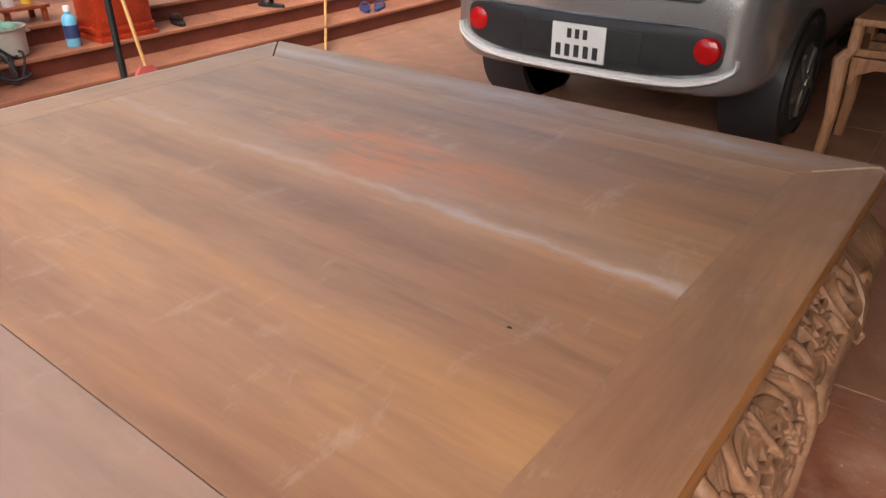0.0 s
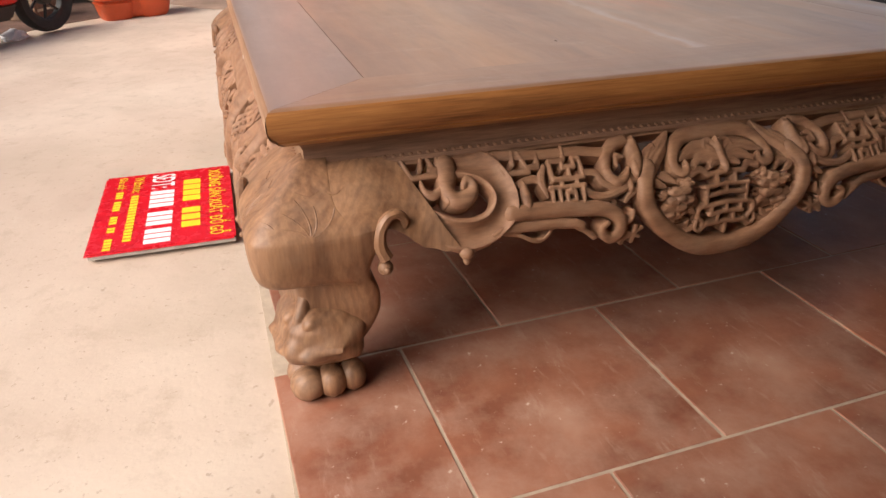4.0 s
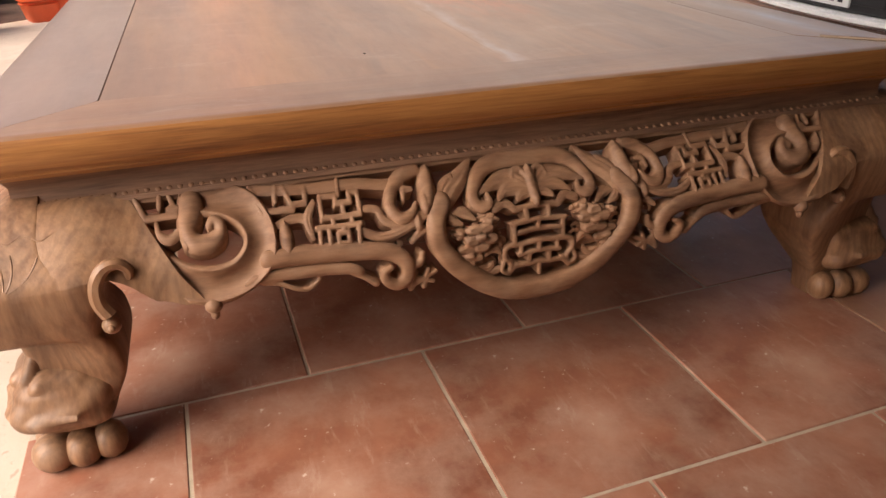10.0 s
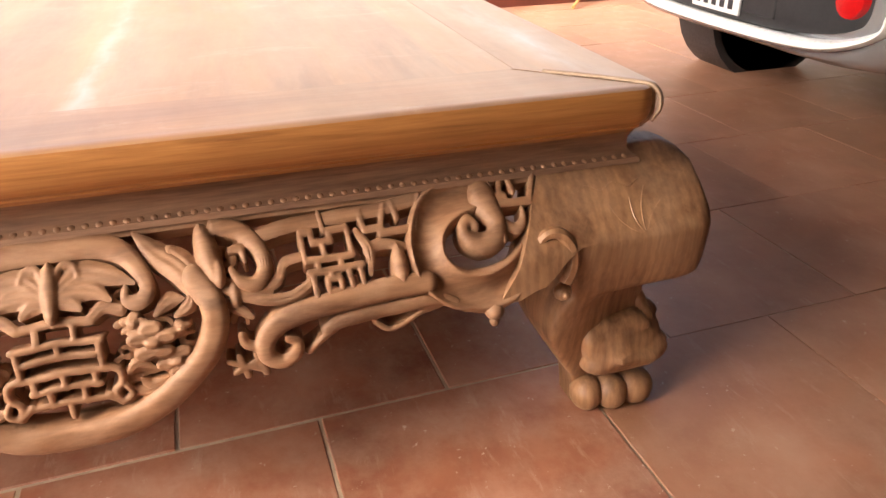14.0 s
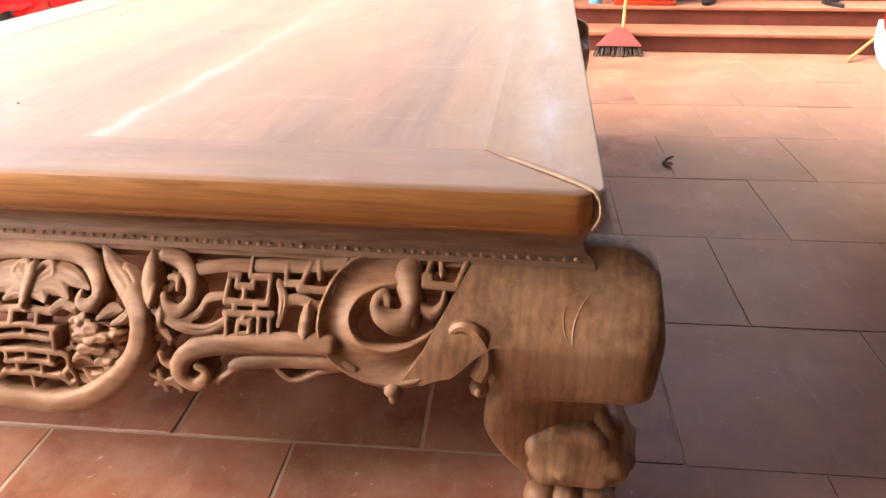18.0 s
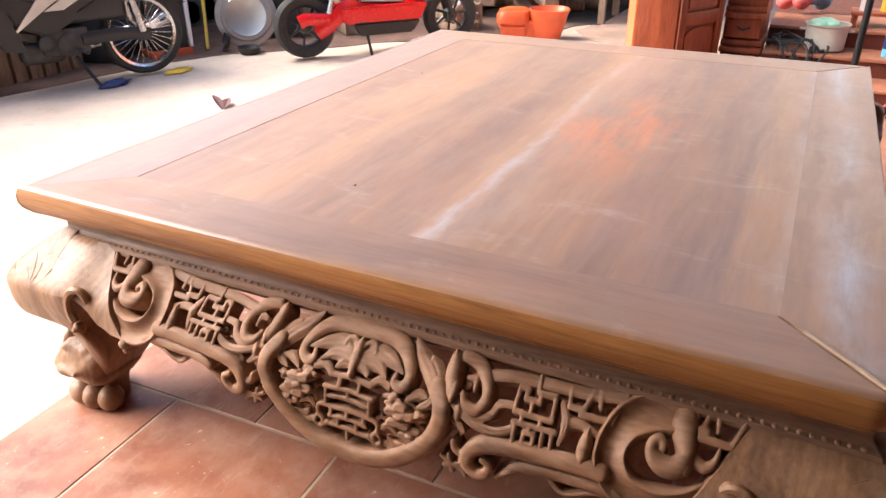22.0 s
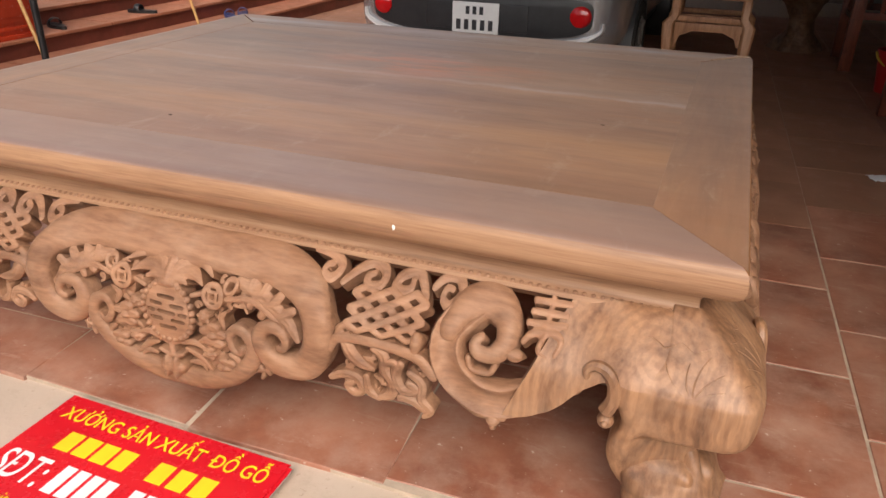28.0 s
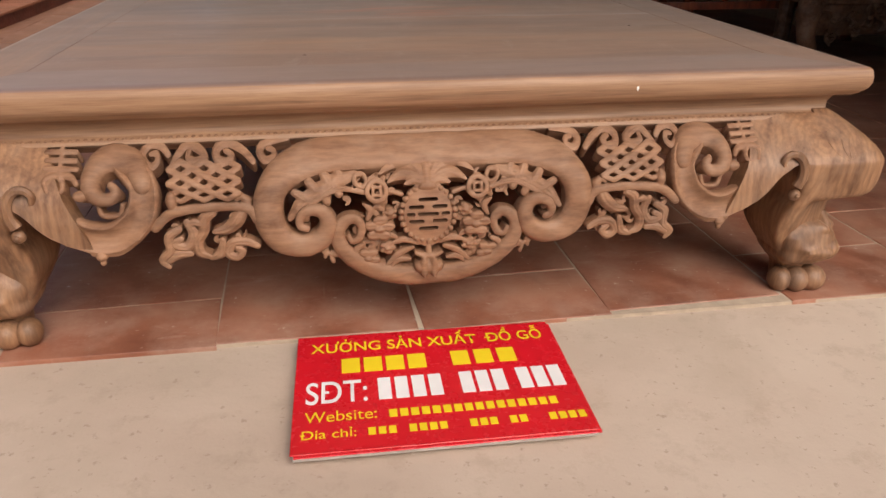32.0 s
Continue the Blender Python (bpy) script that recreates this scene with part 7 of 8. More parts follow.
# dry leaf scraps
M_LEAF = plain("dry purple-brown leaf", (0.20, 0.10, 0.095), 0.7, var=0.3, scale=30)
for (x, y), s, a in (((-1.85, 2.12), 0.042, 30), ((-2.33, -1.60), 0.10, 205)):
    bm = bmesh.new()
    for turn, tilt, ln in ((0, 12, 1.0), (52, 38, 0.8)):
        ml = Matrix.Translation((x, y, 0.0)) @ Matrix.Rotation(radians(a + turn), 4, 'Z') @ Matrix.Rotation(radians(-tilt), 4, 'Y')
        rows = []
        for q in lerp(0, 1, 9):
            hw, cup = 0.30 * ln * s * math.sin(math.pi * min(1.0, 0.08 + q * 0.92)) ** 0.8, 0.10 * s * math.sin(math.pi * q)
            rows.append([ml @ Vector((1.5 * s * ln * q, hw * u, cup * (abs(u) * 1.6 - 0.3) + k)) for u, k in ((-1, 0), (0, 0), (1, 0), (1, 0.002), (0, 0.002), (-1, 0.002))])
        loft(bm, rows)
    lowest = min(v.co.z for v in bm.verts)
    bmesh.ops.translate(bm, verts=bm.verts, vec=(0, 0, -lowest - (0.012 if y < 0 else 0.0)))
    bmesh.ops.recalc_face_normals(bm, faces=bm.faces)
    tagged(mesh_ob("dry_leaf", bm, M_LEAF, False), "curled dry purple-brown leaf on the ground", "leaf")

# ---- motorbikes and clutter along the wall ----
M_REDP = plain("red moped plastic", (0.62, 0.012, 0.015), 0.22, var=0.05)
M_CHROME = plain("dull chrome", (0.55, 0.55, 0.55), 0.22, 0.95, var=0.1)
M_BLKGL = plain("black glossy fairing", (0.012, 0.012, 0.014), 0.38, var=0.1)
M_ENG = plain("grimy engine metal", (0.05, 0.047, 0.044), 0.5, 0.4, var=0.4, scale=14)
M_TIN = plain("dull aluminium", (0.52, 0.52, 0.51), 0.36, 0.85, var=0.08)
M_ORANGE = plain("orange-red plastic", (0.62, 0.10, 0.03), 0.4, var=0.08)
M_SEAT = plain("black seat vinyl", (0.02, 0.02, 0.02), 0.5, var=0.2)


def axle_frame(rear, front):
    """x: forward, y: to the left, z: up; origin on the ground under the rear axle."""
    f = Vector((front[0] - rear[0], front[1] - rear[1], 0))
    base = f.length
    f.normalize()
    m = Matrix(((f.x, -f.y, 0, rear[0]), (f.y, f.x, 0, rear[1]), (0, 0, 1, 0), (0, 0, 0, 1)))
    return m, base


def bike_wheel(parent, m, x, r, w, spokes, rim_mt, broad):
    mw = m @ Matrix.Translation((x, 0, r)) @ Matrix.Rotation(radians(90), 4, 'X')
    bm = bmesh.new()
    k = r - (0.075 if broad else 0.05)
    lathe(bm, [(k, -w * 0.7), (r - 0.02, -w), (r - 0.004, -w * 0.6), (r, 0), (r - 0.004, w * 0.6), (r - 0.02, w), (k, w * 0.7)], mw, 36, True)
    wheel = part("wheel", bm, M_RUBBER, parent)
    bm = bmesh.new()
    lathe(bm, [(k + 0.004, -w * 0.72), (k + 0.004, w * 0.72), (k - 0.018, w * 0.5), (k - 0.018, -w * 0.5), (k + 0.004, -w * 0.72)], mw, 36, True)
    part("rim", bm, rim_mt, wheel)
    bm = bmesh.new()
    lathe(bm, [(0.01, -0.05), (0.045, -0.045), (0.055, -0.02), (0.055, 0.02), (0.045, 0.045), (0.01, 0.05)], mw, 16)
    part("hub", bm, M_ENG, wheel)
    bm = bmesh.new()
    for j in range(spokes):
        a = 2 * math.pi * j / spokes
        t = 0.0022 if spokes > 12 else 0.011
        tube(bm, [mw @ Vector((0.045 * math.cos(a), 0.045 * math.sin(a), 0.02 if j % 2 else -0.02)), mw @ Vector(((k - 0.012) * math.cos(a + 0.12), (k - 0.012) * math.sin(a + 0.12), 0))], t, seg=5)
    part("spokes", bm, rim_mt, wheel)
    return wheel


def bar(parent, name, m, pts, w, mt, d=None, face=(0, 0, 1), n=4, seg=8, label=""):
    bm = bmesh.new()
    P = [m @ Vector(p) for p in smooth_path(pts, n)]
    W = lerp(w[0], w[1], len(P)) if isinstance(w, tuple) else w
    tube(bm, P, W, d, m.to_3x3() @ Vector(face), seg)
    return part(name, bm, mt, parent, label)


# red electric moped
m, base = axle_frame((-3.70, -1.965), (-4.66, -1.20))
mop = thing("electric_moped", m.translation, "bright red electric moped with black wheels parked in the yard", "moped")
bike_wheel(mop, m, 0, 0.235, 0.055, 7, M_BLKGL, True)
bike_wheel(mop, m, base, 0.235, 0.048, 7, M_BLKGL, True)
m, base = m @ Matrix.Diagonal((0.85, 1, 1, 1)), base / 0.85
bar(mop, "swing_arm", m, [(0.08, -0.09, 0.185), (0.2, -0.1, 0.25), (0.34, -0.09, 0.345), (0.46, -0.06, 0.40)], (0.055, 0.07), M_REDP, 0.03, (0, 1, 0), label="red swing arm")
bar(mop, "motor_cover", m, [(-0.07, -0.09, 0.28), (0.0, -0.1, 0.30), (0.09, -0.1, 0.295), (0.2, -0.1, 0.29)], (0.05, 0.045), M_REDP, 0.03, (0, 1, 0))
bm = bmesh.new()
prism(bm, [(0.40, 0.27), (0.95, 0.23), (1.08, 0.40), (1.16, 0.62), (1.10, 0.64), (0.98, 0.43), (0.88, 0.36), (0.5, 0.39), (0.38, 0.40)], m @ Matrix.Translation((0, 0.10, 0)) @ Matrix.Rotation(radians(90), 4, 'X'), 0.20)
bmesh.ops.recalc_face_normals(bm, faces=bm.faces)
bmesh.ops.bevel(bm, geom=bm.edges[:], offset=0.02, segments=2, affect='EDGES')
part("floor_body", bm, M_REDP, mop)
bm = bmesh.new()
prism(bm, [(0.46, 0.255), (0.93, 0.215), (0.90, 0.30), (0.70, 0.30)], m @ Matrix.Translation((0, 0.106, 0)) @ Matrix.Rotation(radians(90), 4, 'X'), 0.212)
bmesh.ops.recalc_face_normals(bm, faces=bm.faces)
part("battery_case", bm, M_BLKGL, mop, "black battery case", False)
bm = bmesh.new()
obox(bm, m @ Matrix.Translation((0.72, 0, 0.392)) @ Matrix.Rotation(radians(3), 4, 'Y'), (0.40, 0.2, 0.012), 0.004)
part("foot_mat", bm, M_STONE, mop)
bm = bmesh.new()
prism(bm, [(-0.22, 0.60), (0.1, 0.50), (0.42, 0.56), (0.44, 0.64), (0.2, 0.66), (-0.1, 0.72), (-0.26, 0.70)], m @ Matrix.Translation((0, 0.11, 0)) @ Matrix.Rotation(radians(90), 4, 'X'), 0.22)
bmesh.ops.recalc_face_normals(bm, faces=bm.faces)
bmesh.ops.bevel(bm, geom=bm.edges[:], offset=0.02, segments=2, affect='EDGES')
part("seat", bm, M_SEAT, mop)
bar(mop, "frame_tube", m, [(0.40, 0, 0.36), (0.34, 0, 0.5), (0.3, 0, 0.6)], 0.03, M_BLKGL)
bar(mop, "shock_absorber", m, [(0.2, -0.1, 0.33), (0.24, -0.1, 0.45), (0.26, -0.1, 0.55)], 0.022, M_CHROME)
for y in (0.06, -0.06):
    bar(mop, "fork_leg", m, [(base, y, 0.225), (base - 0.08, y, 0.45), (base - 0.16, y * 0.7, 0.72), (base - 0.22, y * 0.5, 0.95)], 0.018, M_BLKGL)
bar(mop, "front_mudguard", m, [(base + 0.24, 0, 0.3), (base + 0.14, 0, 0.435), (base, 0, 0.475), (base - 0.14, 0, 0.43)], 0.05, M_REDP, 0.008, (0, 0, 1))
bar(mop, "handlebar", m, [(base - 0.26, 0.32, 0.98), (base - 0.2, 0.15, 1.0), (base - 0.2, -0.15, 1.0), (base - 0.26, -0.32, 0.98)], 0.014, M_BLKGL)
for off, lo, hi, mt, nm in ((0.0, 0.24, 0.37, M_REDP, "side_skirt"), (0.0, 0.15, 0.25, M_BLACK, "battery_tray")):
    bm = bmesh.new()
    x0, x1 = 0.34 + (0.37 - hi), base - 0.30 - (0.37 - hi) * 0.6
    prism(bm, [(x0, lo), (x1 - 0.08, lo), (x1, hi), (x0 - 0.06, hi)], m @ Matrix.Translation((0, 0.15, 0)) @ Matrix.Rotation(radians(90), 4, 'X'), 0.30)
    bmesh.ops.recalc_face_normals(bm, faces=bm.faces)
    bmesh.ops.bevel(bm, geom=bm.edges[:], offset=0.015, segments=2, affect='EDGES')
    part(nm, bm, mt, mop)
bar(mop, "side_stand", m, [(0.52, -0.1, 0.28), (0.56, -0.17, 0.0)], 0.012, M_BLACK, n=2)

# black motorbike with chrome spokes
m, base = axle_frame((-2.80, -2.70), (-1.70, -3.17))
mb = thing("motorbike", m.translation, "black motorbike with chrome spoked wheels and silver stripes", "motorbike")
bike_wheel(mb, m, 0, 0.285, 0.04, 28, M_CHROME, False)
bike_wheel(mb, m, base, 0.285, 0.036, 28, M_CHROME, False)
bm = bmesh.new()
prism(bm, [(-0.15, 0.68), (0.25, 0.62), (0.45, 0.42), (0.62, 0.34), (0.80, 0.42), (0.95, 0.72), (1.0, 0.95), (0.92, 0.95), (0.78, 0.62), (0.62, 0.55), (0.45, 0.72), (-0.2, 0.80)], m @ Matrix.Translation((0, 0.12, 0)) @ Matrix.Rotation(radians(90), 4, 'X'), 0.24)
bmesh.ops.recalc_face_normals(bm, faces=bm.faces)
bmesh.ops.bevel(bm, geom=bm.edges[:], offset=0.022, segments=2, affect='EDGES')
part("fairing", bm, M_BLKGL, mb)
for off in (0.13, -0.13):
    for poly in ([(0.84, 0.36), (0.62, 0.60), (0.30, 0.76), (-0.12, 0.86), (-0.12, 0.83), (0.30, 0.70), (0.60, 0.52)], [(0.62, 0.50), (0.35, 0.65), (-0.05, 0.78), (-0.05, 0.75), (0.32, 0.60), (0.5, 0.50)]):
        bm = bmesh.new()
        prism(bm, poly, m @ Matrix.Translation((0, off, 0)) @ Matrix.Rotation(radians(90), 4, 'X'), 0.012)
        bmesh.ops.recalc_face_normals(bm, faces=bm.faces)
        part("stripe", bm, M_TIN, mb, "silver stripe", False)
bm = bmesh.new()
obox(bm, m @ Matrix.Translation((0.30, 0, 0.50)), (0.42, 0.16, 0.22), 0.05, 3)
part("side_cover", bm, M_BLKGL, mb)
bm = bmesh.new()
obox(bm, m @ Matrix.Translation((0.66, 0, 0.24)), (0.26, 0.15, 0.14), 0.04, 3)
part("crankcase", bm, M_ENG, mb)
bar(mb, "seat", m, [(-0.22, 0, 0.82), (0.05, 0, 0.80), (0.35, 0, 0.77), (0.55, 0, 0.74)], 0.12, M_SEAT, 0.04, (0, 0, 1))
bm = bmesh.new()
obox(bm, m @ Matrix.Translation((0.52, 0, 0.30)), (0.30, 0.2, 0.17), 0.03, 2)
part("engine", bm, M_ENG, mb)
for x, z, r in ((0.50, 0.28, 0.075), (0.64, 0.30, 0.05)):
    bm = bmesh.new()
    lathe(bm, [(0.003, 0.03), (r * 0.6, 0.028), (r, 0.015), (r, -0.02)], m @ Matrix.Translation((x, 0.10, z)) @ Matrix.Rotation(radians(-90), 4, 'X'), 18)
    part("engine_cover", bm, M_ENG, mb, "grimy engine cover")
bar(mb, "foot_peg", m, [(0.45, 0.1, 0.24), (0.45, 0.28, 0.25)], 0.014, M_RUBBER, n=2)
bar(mb, "under_tube", m, [(0.2, 0.09, 0.62), (0.42, 0.09, 0.5), (0.6, 0.09, 0.46), (0.85, 0.07, 0.62)], 0.03, M_BLKGL)
bar(mb, "cylinder", m, [(0.62, 0, 0.32), (0.80, 0, 0.36)], 0.06, M_ENG, n=2)
bar(mb, "exhaust", m, [(0.75, -0.12, 0.28), (0.5, -0.14, 0.2), (0.2, -0.15, 0.25), (-0.25, -0.16, 0.34)], (0.02, 0.045), M_CHROME)
for y in (0.09, -0.09):
    bar(mb, "swing_arm", m, [(0, y, 0.285), (0.42, y, 0.31)], 0.018, M_ENG, n=2)
    bar(mb, "shock_absorber", m, [(0.02, y * 1.2, 0.31), (0.08, y * 1.2, 0.64)], 0.026, M_CHROME, n=2)
    bar(mb, "fork_leg", m, [(base, y * 0.8, 0.285), (base - 0.14, y * 0.8, 0.62), (base - 0.22, y * 0.6, 0.92)], 0.021, M_CHROME)
bar(mb, "chain_case", m, [(-0.03, 0.1, 0.285), (0.2, 0.1, 0.31), (0.42, 0.1, 0.30)], 0.045, M_BLKGL, 0.015, (0, 1, 0))
bar(mb, "front_mudguard", m, [(base + 0.3, 0, 0.36), (base + 0.18, 0, 0.53), (base, 0, 0.60), (base - 0.2, 0, 0.53), (base - 0.29, 0, 0.40)], 0.055, M_BLKGL, 0.008, (0, 0, 1))
bm = bmesh.new()
prism(bm, [(0.78, 0.28), (0.90, 0.30), (1.0, 0.62), (1.03, 0.92), (0.92, 0.92), (0.86, 0.6)], m @ Matrix.Translation((0, 0.2, 0)) @ Matrix.Rotation(radians(90), 4, 'X'), 0.4)
bmesh.ops.recalc_face_normals(bm, faces=bm.faces)
part("leg_shield", bm, M_BLKGL, mb, smooth=False)
bar(mb, "handlebar", m, [(base - 0.35, 0.34, 1.02), (base - 0.25, 0.15, 1.0), (base - 0.25, -0.15, 1.0), (base - 0.35, -0.34, 1.02)], 0.014, M_BLKGL)
bar(mb, "stand", m, [(0.48, 0.1, 0.2), (0.40, 0.22, 0.012)], 0.012, M_BLACK, n=2)
bar(mb, "rear_mudguard", m, [(0.1, 0, 0.66), (-0.15, 0, 0.62), (-0.32, 0, 0.46)], 0.06, M_BLKGL, 0.008, (0, 0, 1))

# round aluminium tray propped on its rim
M_tray = Matrix.Translation((-3.90, -2.70, 0.236)) @ Matrix.Rotation(radians(130), 4, 'Z') @ Matrix.Rotation(radians(78), 4, 'X') @ Matrix.Scale(0.76, 4)
bm = bmesh.new()
lathe(bm, [(0.003, 0.02), (0.2, 0.02), (0.215, 0.028), (0.225, 0.02), (0.26, 0.02), (0.275, 0.0), (0.325, -0.004), (0.33, -0.012), (0.325, -0.014), (0.27, -0.01), (0.25, 0.008), (0.003, 0.008)], M_tray , 40)
bmesh.ops.recalc_face_normals(bm, faces=bm.faces)
tagged(mesh_ob("metal_tray", bm, M_TIN), "large round dull aluminium tray leaning on its rim", "tray")
for (x, y), r, h, up in (((-3.66, -2.50), 0.095, 0.055, 0), ((-3.66, -2.70), 0.07, 0.045, 1)):
    bm = bmesh.new()
    prof = [(0.002, 0.004), (r * 0.72, 0.0), (r * 0.95, h * 0.6), (r, h), (r * 0.96, h), (r * 0.68, 0.008), (0.002, 0.010)]
    lathe(bm, prof, (Matrix.Translation((x, y, -0.012)) if not up else Matrix.Translation((x, y, 0.062)) @ Matrix.Rotation(radians(50), 4, 'Z') @ Matrix.Rotation(radians(72), 4, 'X')), 20)
    bmesh.ops.recalc_face_normals(bm, faces=bm.faces)
    tagged(mesh_ob("tin_dish", bm, M_ENG), "small dark tin dish on the ground", "dish")

spk = thing("speaker_box", (-3.35, -3.15, 0), "black and white speaker cabinet with orange foot", "speaker")
ms = Matrix.Translation((-3.38, -3.12, 0)) @ Matrix.Rotation(radians(-25), 4, 'Z')
bm = bmesh.new()
obox(bm, ms @ Matrix.Translation((0, 0, 0.40)), (0.30, 0.26, 0.72), 0.012)
part("case", bm, M_BLKGL, spk)
bm = bmesh.new()
obox(bm, ms @ Matrix.Translation((-0.17, 0.0, 0.42)), (0.035, 0.28, 0.76), 0.01)
part("side_panel", bm, M_WHT, spk, "white side panel")
bm = bmesh.new()
obox(bm, ms @ Matrix.Translation((0, 0.01, 0.015)), (0.34, 0.3, 0.05), 0.01)
part("foot", bm, M_ORANGE, spk, "orange foot")
for z, r in ((0.28, 0.10), (0.56, 0.07)):
    bm = bmesh.new()
    lathe(bm, [(0.003, 0.0), (r * 0.5, 0.004), (r * 0.9, 0.012), (r, 0.016), (r * 1.08, 0.006), (r * 1.08, -0.004)], ms @ Matrix.Translation((0.02, 0.132, z)) @ Matrix.Rotation(radians(-90), 4, 'X'), 20)
    part("cone", bm, M_SEAT, spk)

# orange-red moulded plastic tub: a slotted block and a bowl in one body
tub = thing("plastic_tub", (-5.2, -0.66, 0), "orange-red moulded plastic tub with slotted block and bowl", "tub")
m_tub = Matrix.Translation((-5.17, -0.66, -0.012)) @ Matrix.Rotation(radians(292), 4, 'Z')


def tub_ring(cx, hx, hy, z, k=0.5):
    ring = []
    for t in lerp(0, 2 * math.pi, 29)[:-1]:
        c, q = math.cos(t), math.sin(t)
        ring.append(m_tub @ Vector((cx + hx * math.copysign(abs(c) ** k, c), hy * math.copysign(abs(q) ** k, q), z)))
    return ring


bm = bmesh.new()
loft(bm, [tub_ring(0.15, 0.10, 0.11, 0.0), tub_ring(0.15, 0.11, 0.125, 0.02), tub_ring(0.155, 0.125, 0.14, 0.11), tub_ring(0.16, 0.13, 0.145, 0.123), tub_ring(0.16, 0.112, 0.125, 0.133), tub_ring(0.16, 0.112, 0.125, 0.143), tub_ring(0.165, 0.138, 0.15, 0.153), tub_ring(0.165, 0.14, 0.15, 0.20), tub_ring(0.155, 0.125, 0.13, 0.245), tub_ring(0.14, 0.09, 0.09, 0.262), tub_ring(0.13, 0.03, 0.03, 0.266)])
bmesh.ops.recalc_face_normals(bm, faces=bm.faces)
part("slotted_block", bm, M_ORANGE, tub, "rounded block with a slot round it")
bm = bmesh.new()
loft(bm, [tub_ring(-0.12, 0.11, 0.11, 0.0, 0.7), tub_ring(-0.12, 0.13, 0.13, 0.03, 0.7), tub_ring(-0.13, 0.155, 0.15, 0.15, 0.75), tub_ring(-0.14, 0.165, 0.16, 0.22, 0.8), tub_ring(-0.145, 0.175, 0.17, 0.255, 0.8), tub_ring(-0.145, 0.165, 0.16, 0.26, 0.8), tub_ring(-0.14, 0.14, 0.14, 0.21, 0.8), tub_ring(-0.12, 0.10, 0.10, 0.12, 0.8), tub_ring(-0.12, 0.03, 0.03, 0.11, 0.8)])
bmesh.ops.recalc_face_normals(bm, faces=bm.faces)
part("bowl", bm, M_ORANGE, tub)
bm = bmesh.new()
obox(bm, m_tub @ Matrix.Translation((0.02, 0, 0.09)), (0.16, 0.22, 0.17), 0.04, 3)
part("bridge", bm, M_ORANGE, tub)

# cloth rag, scraps, timber
def rag(name, c, r, mt, label, seed):
    bm = bmesh.new()
    bmesh.ops.create_icosphere(bm, subdivisions=3, radius=1)
    for v in bm.verts:
        d = 1 + 0.45 * noise.noise(v.co * 2.3 + Vector((seed, 0, 0)))
        v.co = Vector((c[0] + v.co.x * r[0] * d, c[1] + v.co.y * r[1] * d, max(-0.012, c[2] + v.co.z * r[2] * d)))
    return tagged(mesh_ob(name, bm, mt), label, "rag")


rag("rag", (-4.50, -1.40, 0.005), (0.11, 0.075, 0.05), M_PAPER, "crumpled white rag on the concrete", 1)
rag("rag", (-2.46, -2.66, 0.0), (0.12, 0.05, 0.03), M_NAVY, "crumpled navy cloth on the concrete", 4)
rag("rag", (-2.95, -2.56, -0.004), (0.12, 0.06, 0.015), M_YELLOWP, "crumpled yellow plastic wrapper on the concrete", 7)
M_TIMBER = wood("weathered timber", (0.10, 0.06, 0.04), (0.22, 0.14, 0.09), (0.35, 0.24, 0.16), (8, 8, 2), 0.8, 0.3)
rt = random.Random(11)
for k in range(9):
    x = -2.75 + 0.115 * k
    bm = bmesh.new()
    box(bm, (x, -3.42 - 0.02 * (k % 3), -0.012), (x + 0.09, -3.30, rt.uniform(0.18, 0.34)), 0.006)
    tagged(mesh_ob("timber_offcut", bm, M_TIMBER, False), "short brown timber offcut standing by the wall", "timber", "timber offcuts")
for k in range(6):
    bm = bmesh.new()
    y = -1.75 + 0.17 * k
    obox(bm, Matrix.Translation((-6.5 + 0.05 * (k % 2), y, 0.06 + 0.11 * (k % 3))) @ Matrix.Rotation(radians(15 + 4 * k), 4, 'Z'), (1.2, 0.14, 0.10), 0.01)
    tagged(mesh_ob("timber_beam", bm, M_TIMBER, False), "dark weathered timber beam lying in a heap", "timber", "timber heap")

# clutter standing between motorbikes and wall
M_DARKP = plain("grimy black plastic", (0.022, 0.021, 0.022), 0.45, var=0.3, scale=9)
for (x, y), (sx, sy, h), turn, mt, lab in (((-3.02, -3.35), (0.34, 0.30, 0.62), 20, M_DARKP, "grimy black plastic crate behind the motorbike"), ((-4.42, -2.72), (0.36, 0.30, 0.42), 35, M_DARKP, "grimy black plastic crate by the moped"),
                                           ((-4.85, -2.25), (0.42, 0.30, 0.34), 50, M_TIMBER, "dirty brown wooden crate by the moped"), ((-5.35, -1.45), (0.34, 0.26, 0.24), 60, M_TIMBER, "low brown wooden crate beside the plastic tub")):
    cr = thing("crate", (x, y, 0), lab, "crate", "crates by the wall")
    mc = Matrix.Translation((x, y, -0.010)) @ Matrix.Rotation(radians(turn), 4, 'Z')
    for z in range(3):
        for ax in (0, 1):
            for sg in (1, -1):
                bm = bmesh.new()
                c = (0, sg * sy / 2, h * (z + 0.5) / 3) if ax == 0 else (sg * sx / 2, 0, h * (z + 0.5) / 3)
                obox(bm, mc @ Matrix.Translation(c), (sx - 0.025, 0.018, h / 3 - 0.02) if ax == 0 else (0.018, sy - 0.025, h / 3 - 0.02), 0.004)
                part("slat", bm, mt, cr)
    for px in (sx / 2, -sx / 2):
        for py in (sy / 2, -sy / 2):
            bm = bmesh.new()
            obox(bm, mc @ Matrix.Translation((px, py, h / 2)), (0.03, 0.03, h), 0.004)
            part("corner_post", bm, mt, cr)
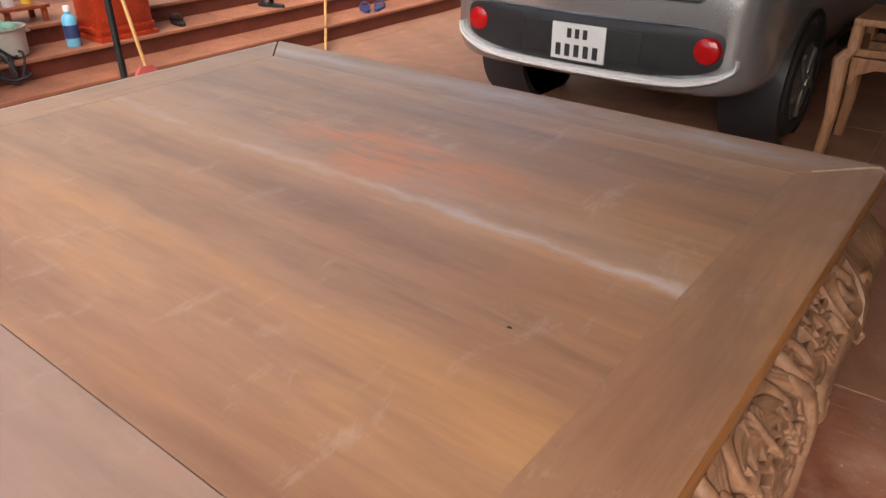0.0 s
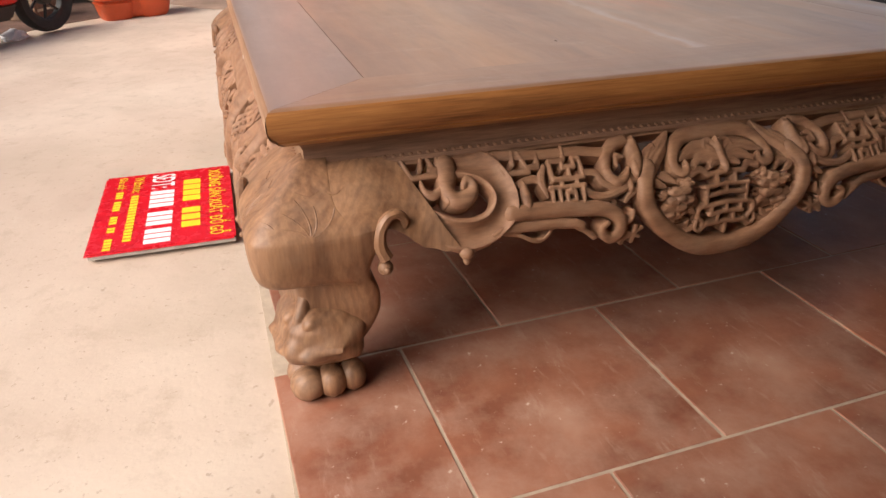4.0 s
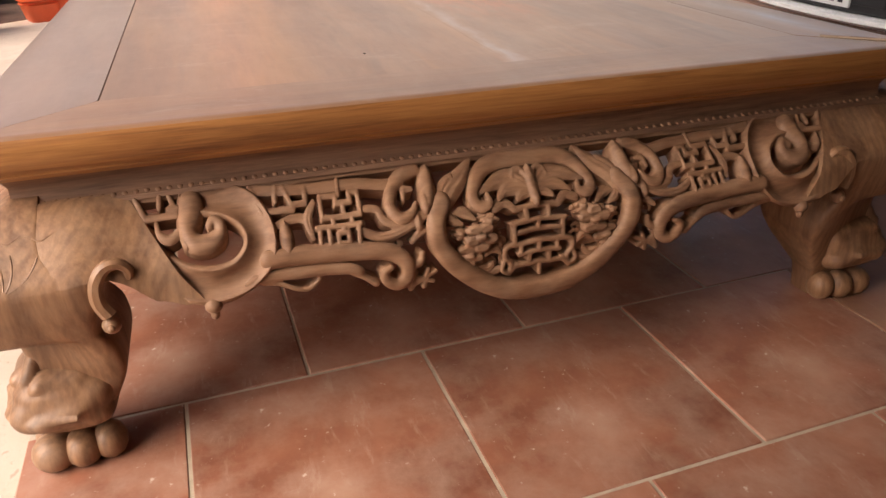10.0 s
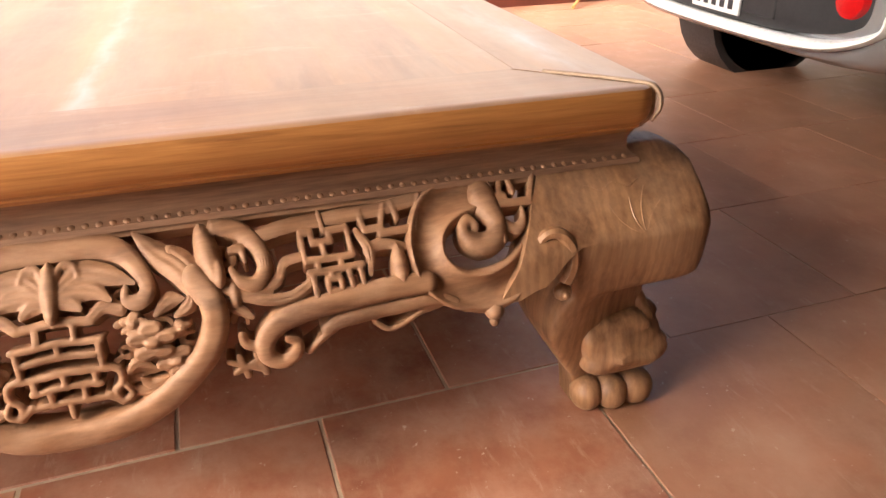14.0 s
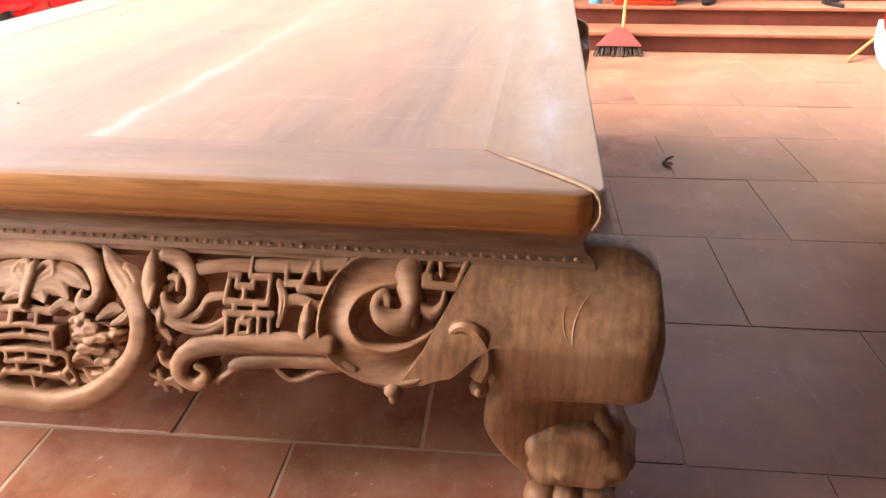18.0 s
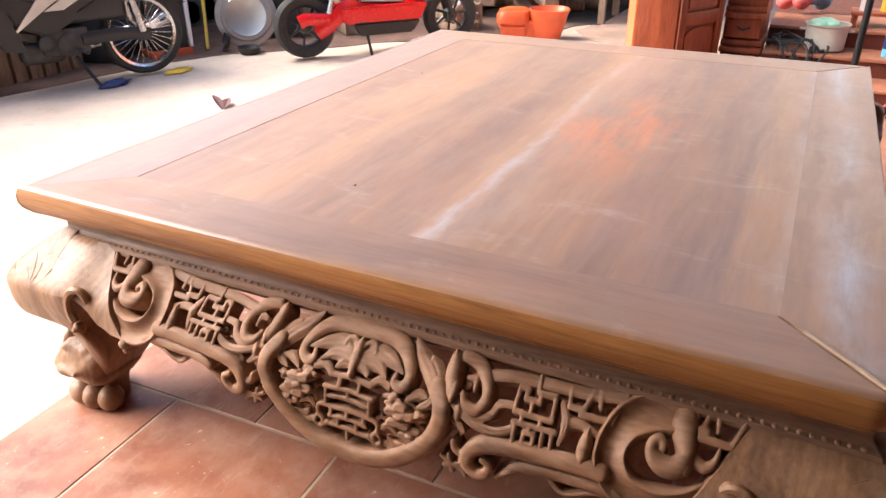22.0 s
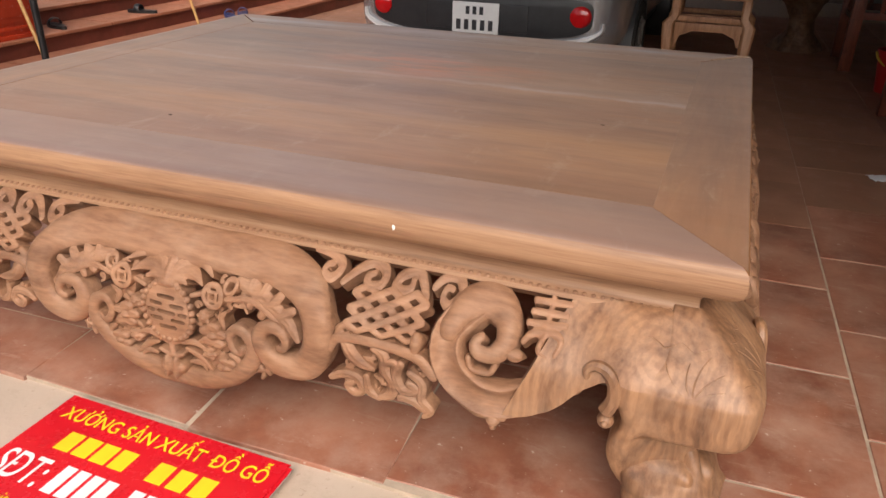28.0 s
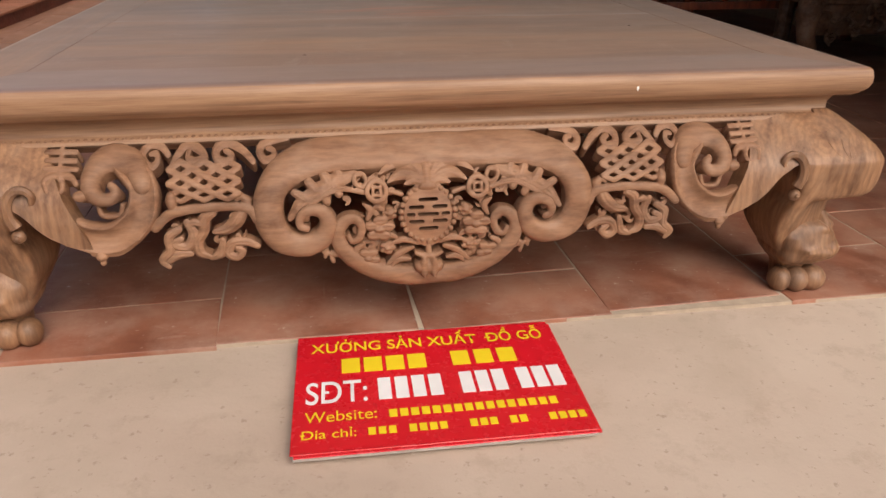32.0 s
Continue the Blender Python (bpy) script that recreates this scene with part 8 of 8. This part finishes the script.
for (x, y), h, lean, turn, mt, lab in (((-4.12, -3.05), 0.9, 14, 30, M_TIMBER, "brown timber plank leaning on the boundary wall"), ((-4.55, -3.0), 1.0, 12, 10, M_ENG, "dark metal sheet leaning on the boundary wall"), ((-5.0, -2.9), 0.85, 16, -8, M_TIMBER, "brown timber plank leaning on the boundary wall"), ((-5.5, -2.75), 1.0, 10, 22, M_SHED, "very dark board leaning by the shed")):
    bm = bmesh.new()
    obox(bm, Matrix.Translation((x, y, -0.012)) @ Matrix.Rotation(radians(turn), 4, 'Z') @ Matrix.Rotation(radians(lean), 4, 'X') @ Matrix.Translation((0, 0, h / 2 + 0.012)), (0.34, 0.03, h), 0.006)
    tagged(mesh_ob("board", bm, mt, False), lab, "board", "boards along the wall")
bm = bmesh.new()
tube(bm, [(-3.60, -2.88, 0.0), (-3.72, -2.98, 0.22), (-3.80, -3.05, 0.40)], 0.014)
tagged(mesh_ob("pipe", bm, M_YELLOWP), "short yellow pipe leaning among the clutter", "pipe")
bm = bmesh.new()
tube(bm, [(-4.95, -1.45, 0.10), (-5.25, -1.20, 0.40)], 0.022, seg=8)
tagged(mesh_ob("handle_bar", bm, M_TIN), "grey metal bar leaning on a crate", "bar")

# timber and a trestle in the dark shed
for k, (x, y, z, l, turn) in enumerate(((-6.7, -1.3, 0.08, 1.6, 20), (-6.75, -1.15, 0.20, 1.5, 28), (-6.6, -1.5, 0.08, 1.7, 12), (-6.9, -1.4, 0.20, 1.4, 15), (-6.8, -1.3, 0.33, 1.5, 24))):
    bm = bmesh.new()
    mt4 = Matrix.Translation((x, y, z - 0.02)) @ Matrix.Rotation(radians(turn), 4, 'Z') @ Matrix.Rotation(radians(90), 4, 'X')
    lathe(bm, [(0.002, -l / 2), (0.07, -l / 2), (0.066, 0), (0.072, l / 2), (0.002, l / 2)], mt4, 12)
    tagged(mesh_ob("log", bm, M_TIMBER), "dark barked log stacked in the shed", "log", "stacked logs")
trs = thing("work_trestle", (-6.35, -0.6, 0), "rough dark wooden work trestle beside the tubs", "trestle")
bm = bmesh.new()
box(bm, (-6.75, -0.95, 0.48), (-6.1, -0.25, 0.54), 0.008)
part("top_board", bm, M_TIMBER, trs, smooth=False)
for x in (-6.7, -6.17):
    for y in (-0.88, -0.34):
        bm = bmesh.new()
        box(bm, (x, y, -0.012), (x + 0.06, y + 0.06, 0.48), 0.005)
        part("leg", bm, M_TIMBER, trs, smooth=False)

# ---- floor tiles, one by one ----
S = 0.5
tile_mesh = {}


def tile_data(gap, mt):
    key = (gap, mt.name)
    if key not in tile_mesh:
        bm = bmesh.new()
        box(bm, (gap, gap, -0.02), (S - gap, S - gap, 0.0), 0.0022 if gap > 0.002 else 0.001, 1)
        me = bpy.data.meshes.new("tile")
        bm.to_mesh(me)
        bm.free()
        me.materials.append(mt)
        tile_mesh[key] = me
    return tile_mesh[key]


rng = random.Random(5)
for row in range(-8, 6):
    for col in range(-1, 15):
        u, v = row * S, col * S + (0.0 if row % 2 == 0 else 0.25)
        c = TILE0 @ Vector((u + S / 2, v + S / 2, 0))
        if c.x < -4.15 or c.x > 2.6 or c.y < front_edge(c.x) - 0.22 or c.y > 7.5: continue
        edge = front_edge(c.x)
        if c.y - 0.26 < edge:
            # cut along the front of the floor
            corners = [TILE0 @ Vector((u + du, v + dv, 0)) for du, dv in ((0.003, 0.003), (S - 0.003, 0.003), (S - 0.003, S - 0.003), (0.003, S - 0.003))]
            if max(p.y for p in corners) < edge + 0.02: continue
            for p in corners[:2]: p.y = max(p.y, front_edge(p.x) + rng.uniform(-0.006, 0.006))
            bm = bmesh.new()
            prism(bm, [(p.x, p.y) for p in corners], Matrix.Translation((0, 0, -0.02)), 0.02)
            bmesh.ops.bevel(bm, geom=[e for e in bm.edges if all(w.co.z > -0.001 for w in e.verts)], offset=0.002, segments=1, affect='EDGES')
            part("tile", bm, M_TILE, floor, smooth=False)
            continue
        ob = new("tile", tile_data(0.003 if c.y < 1.9 and c.x > -1.2 else 0.0013, M_TILE if c.y < 1.9 else M_TILE_DIRTY if c.x > 0.1 else M_TILE_DUSTY))
        ob.parent = floor
        ob.matrix_basis = TILE0 @ Matrix.Translation((u, v, rng.uniform(-0.0012, 0.0012)))
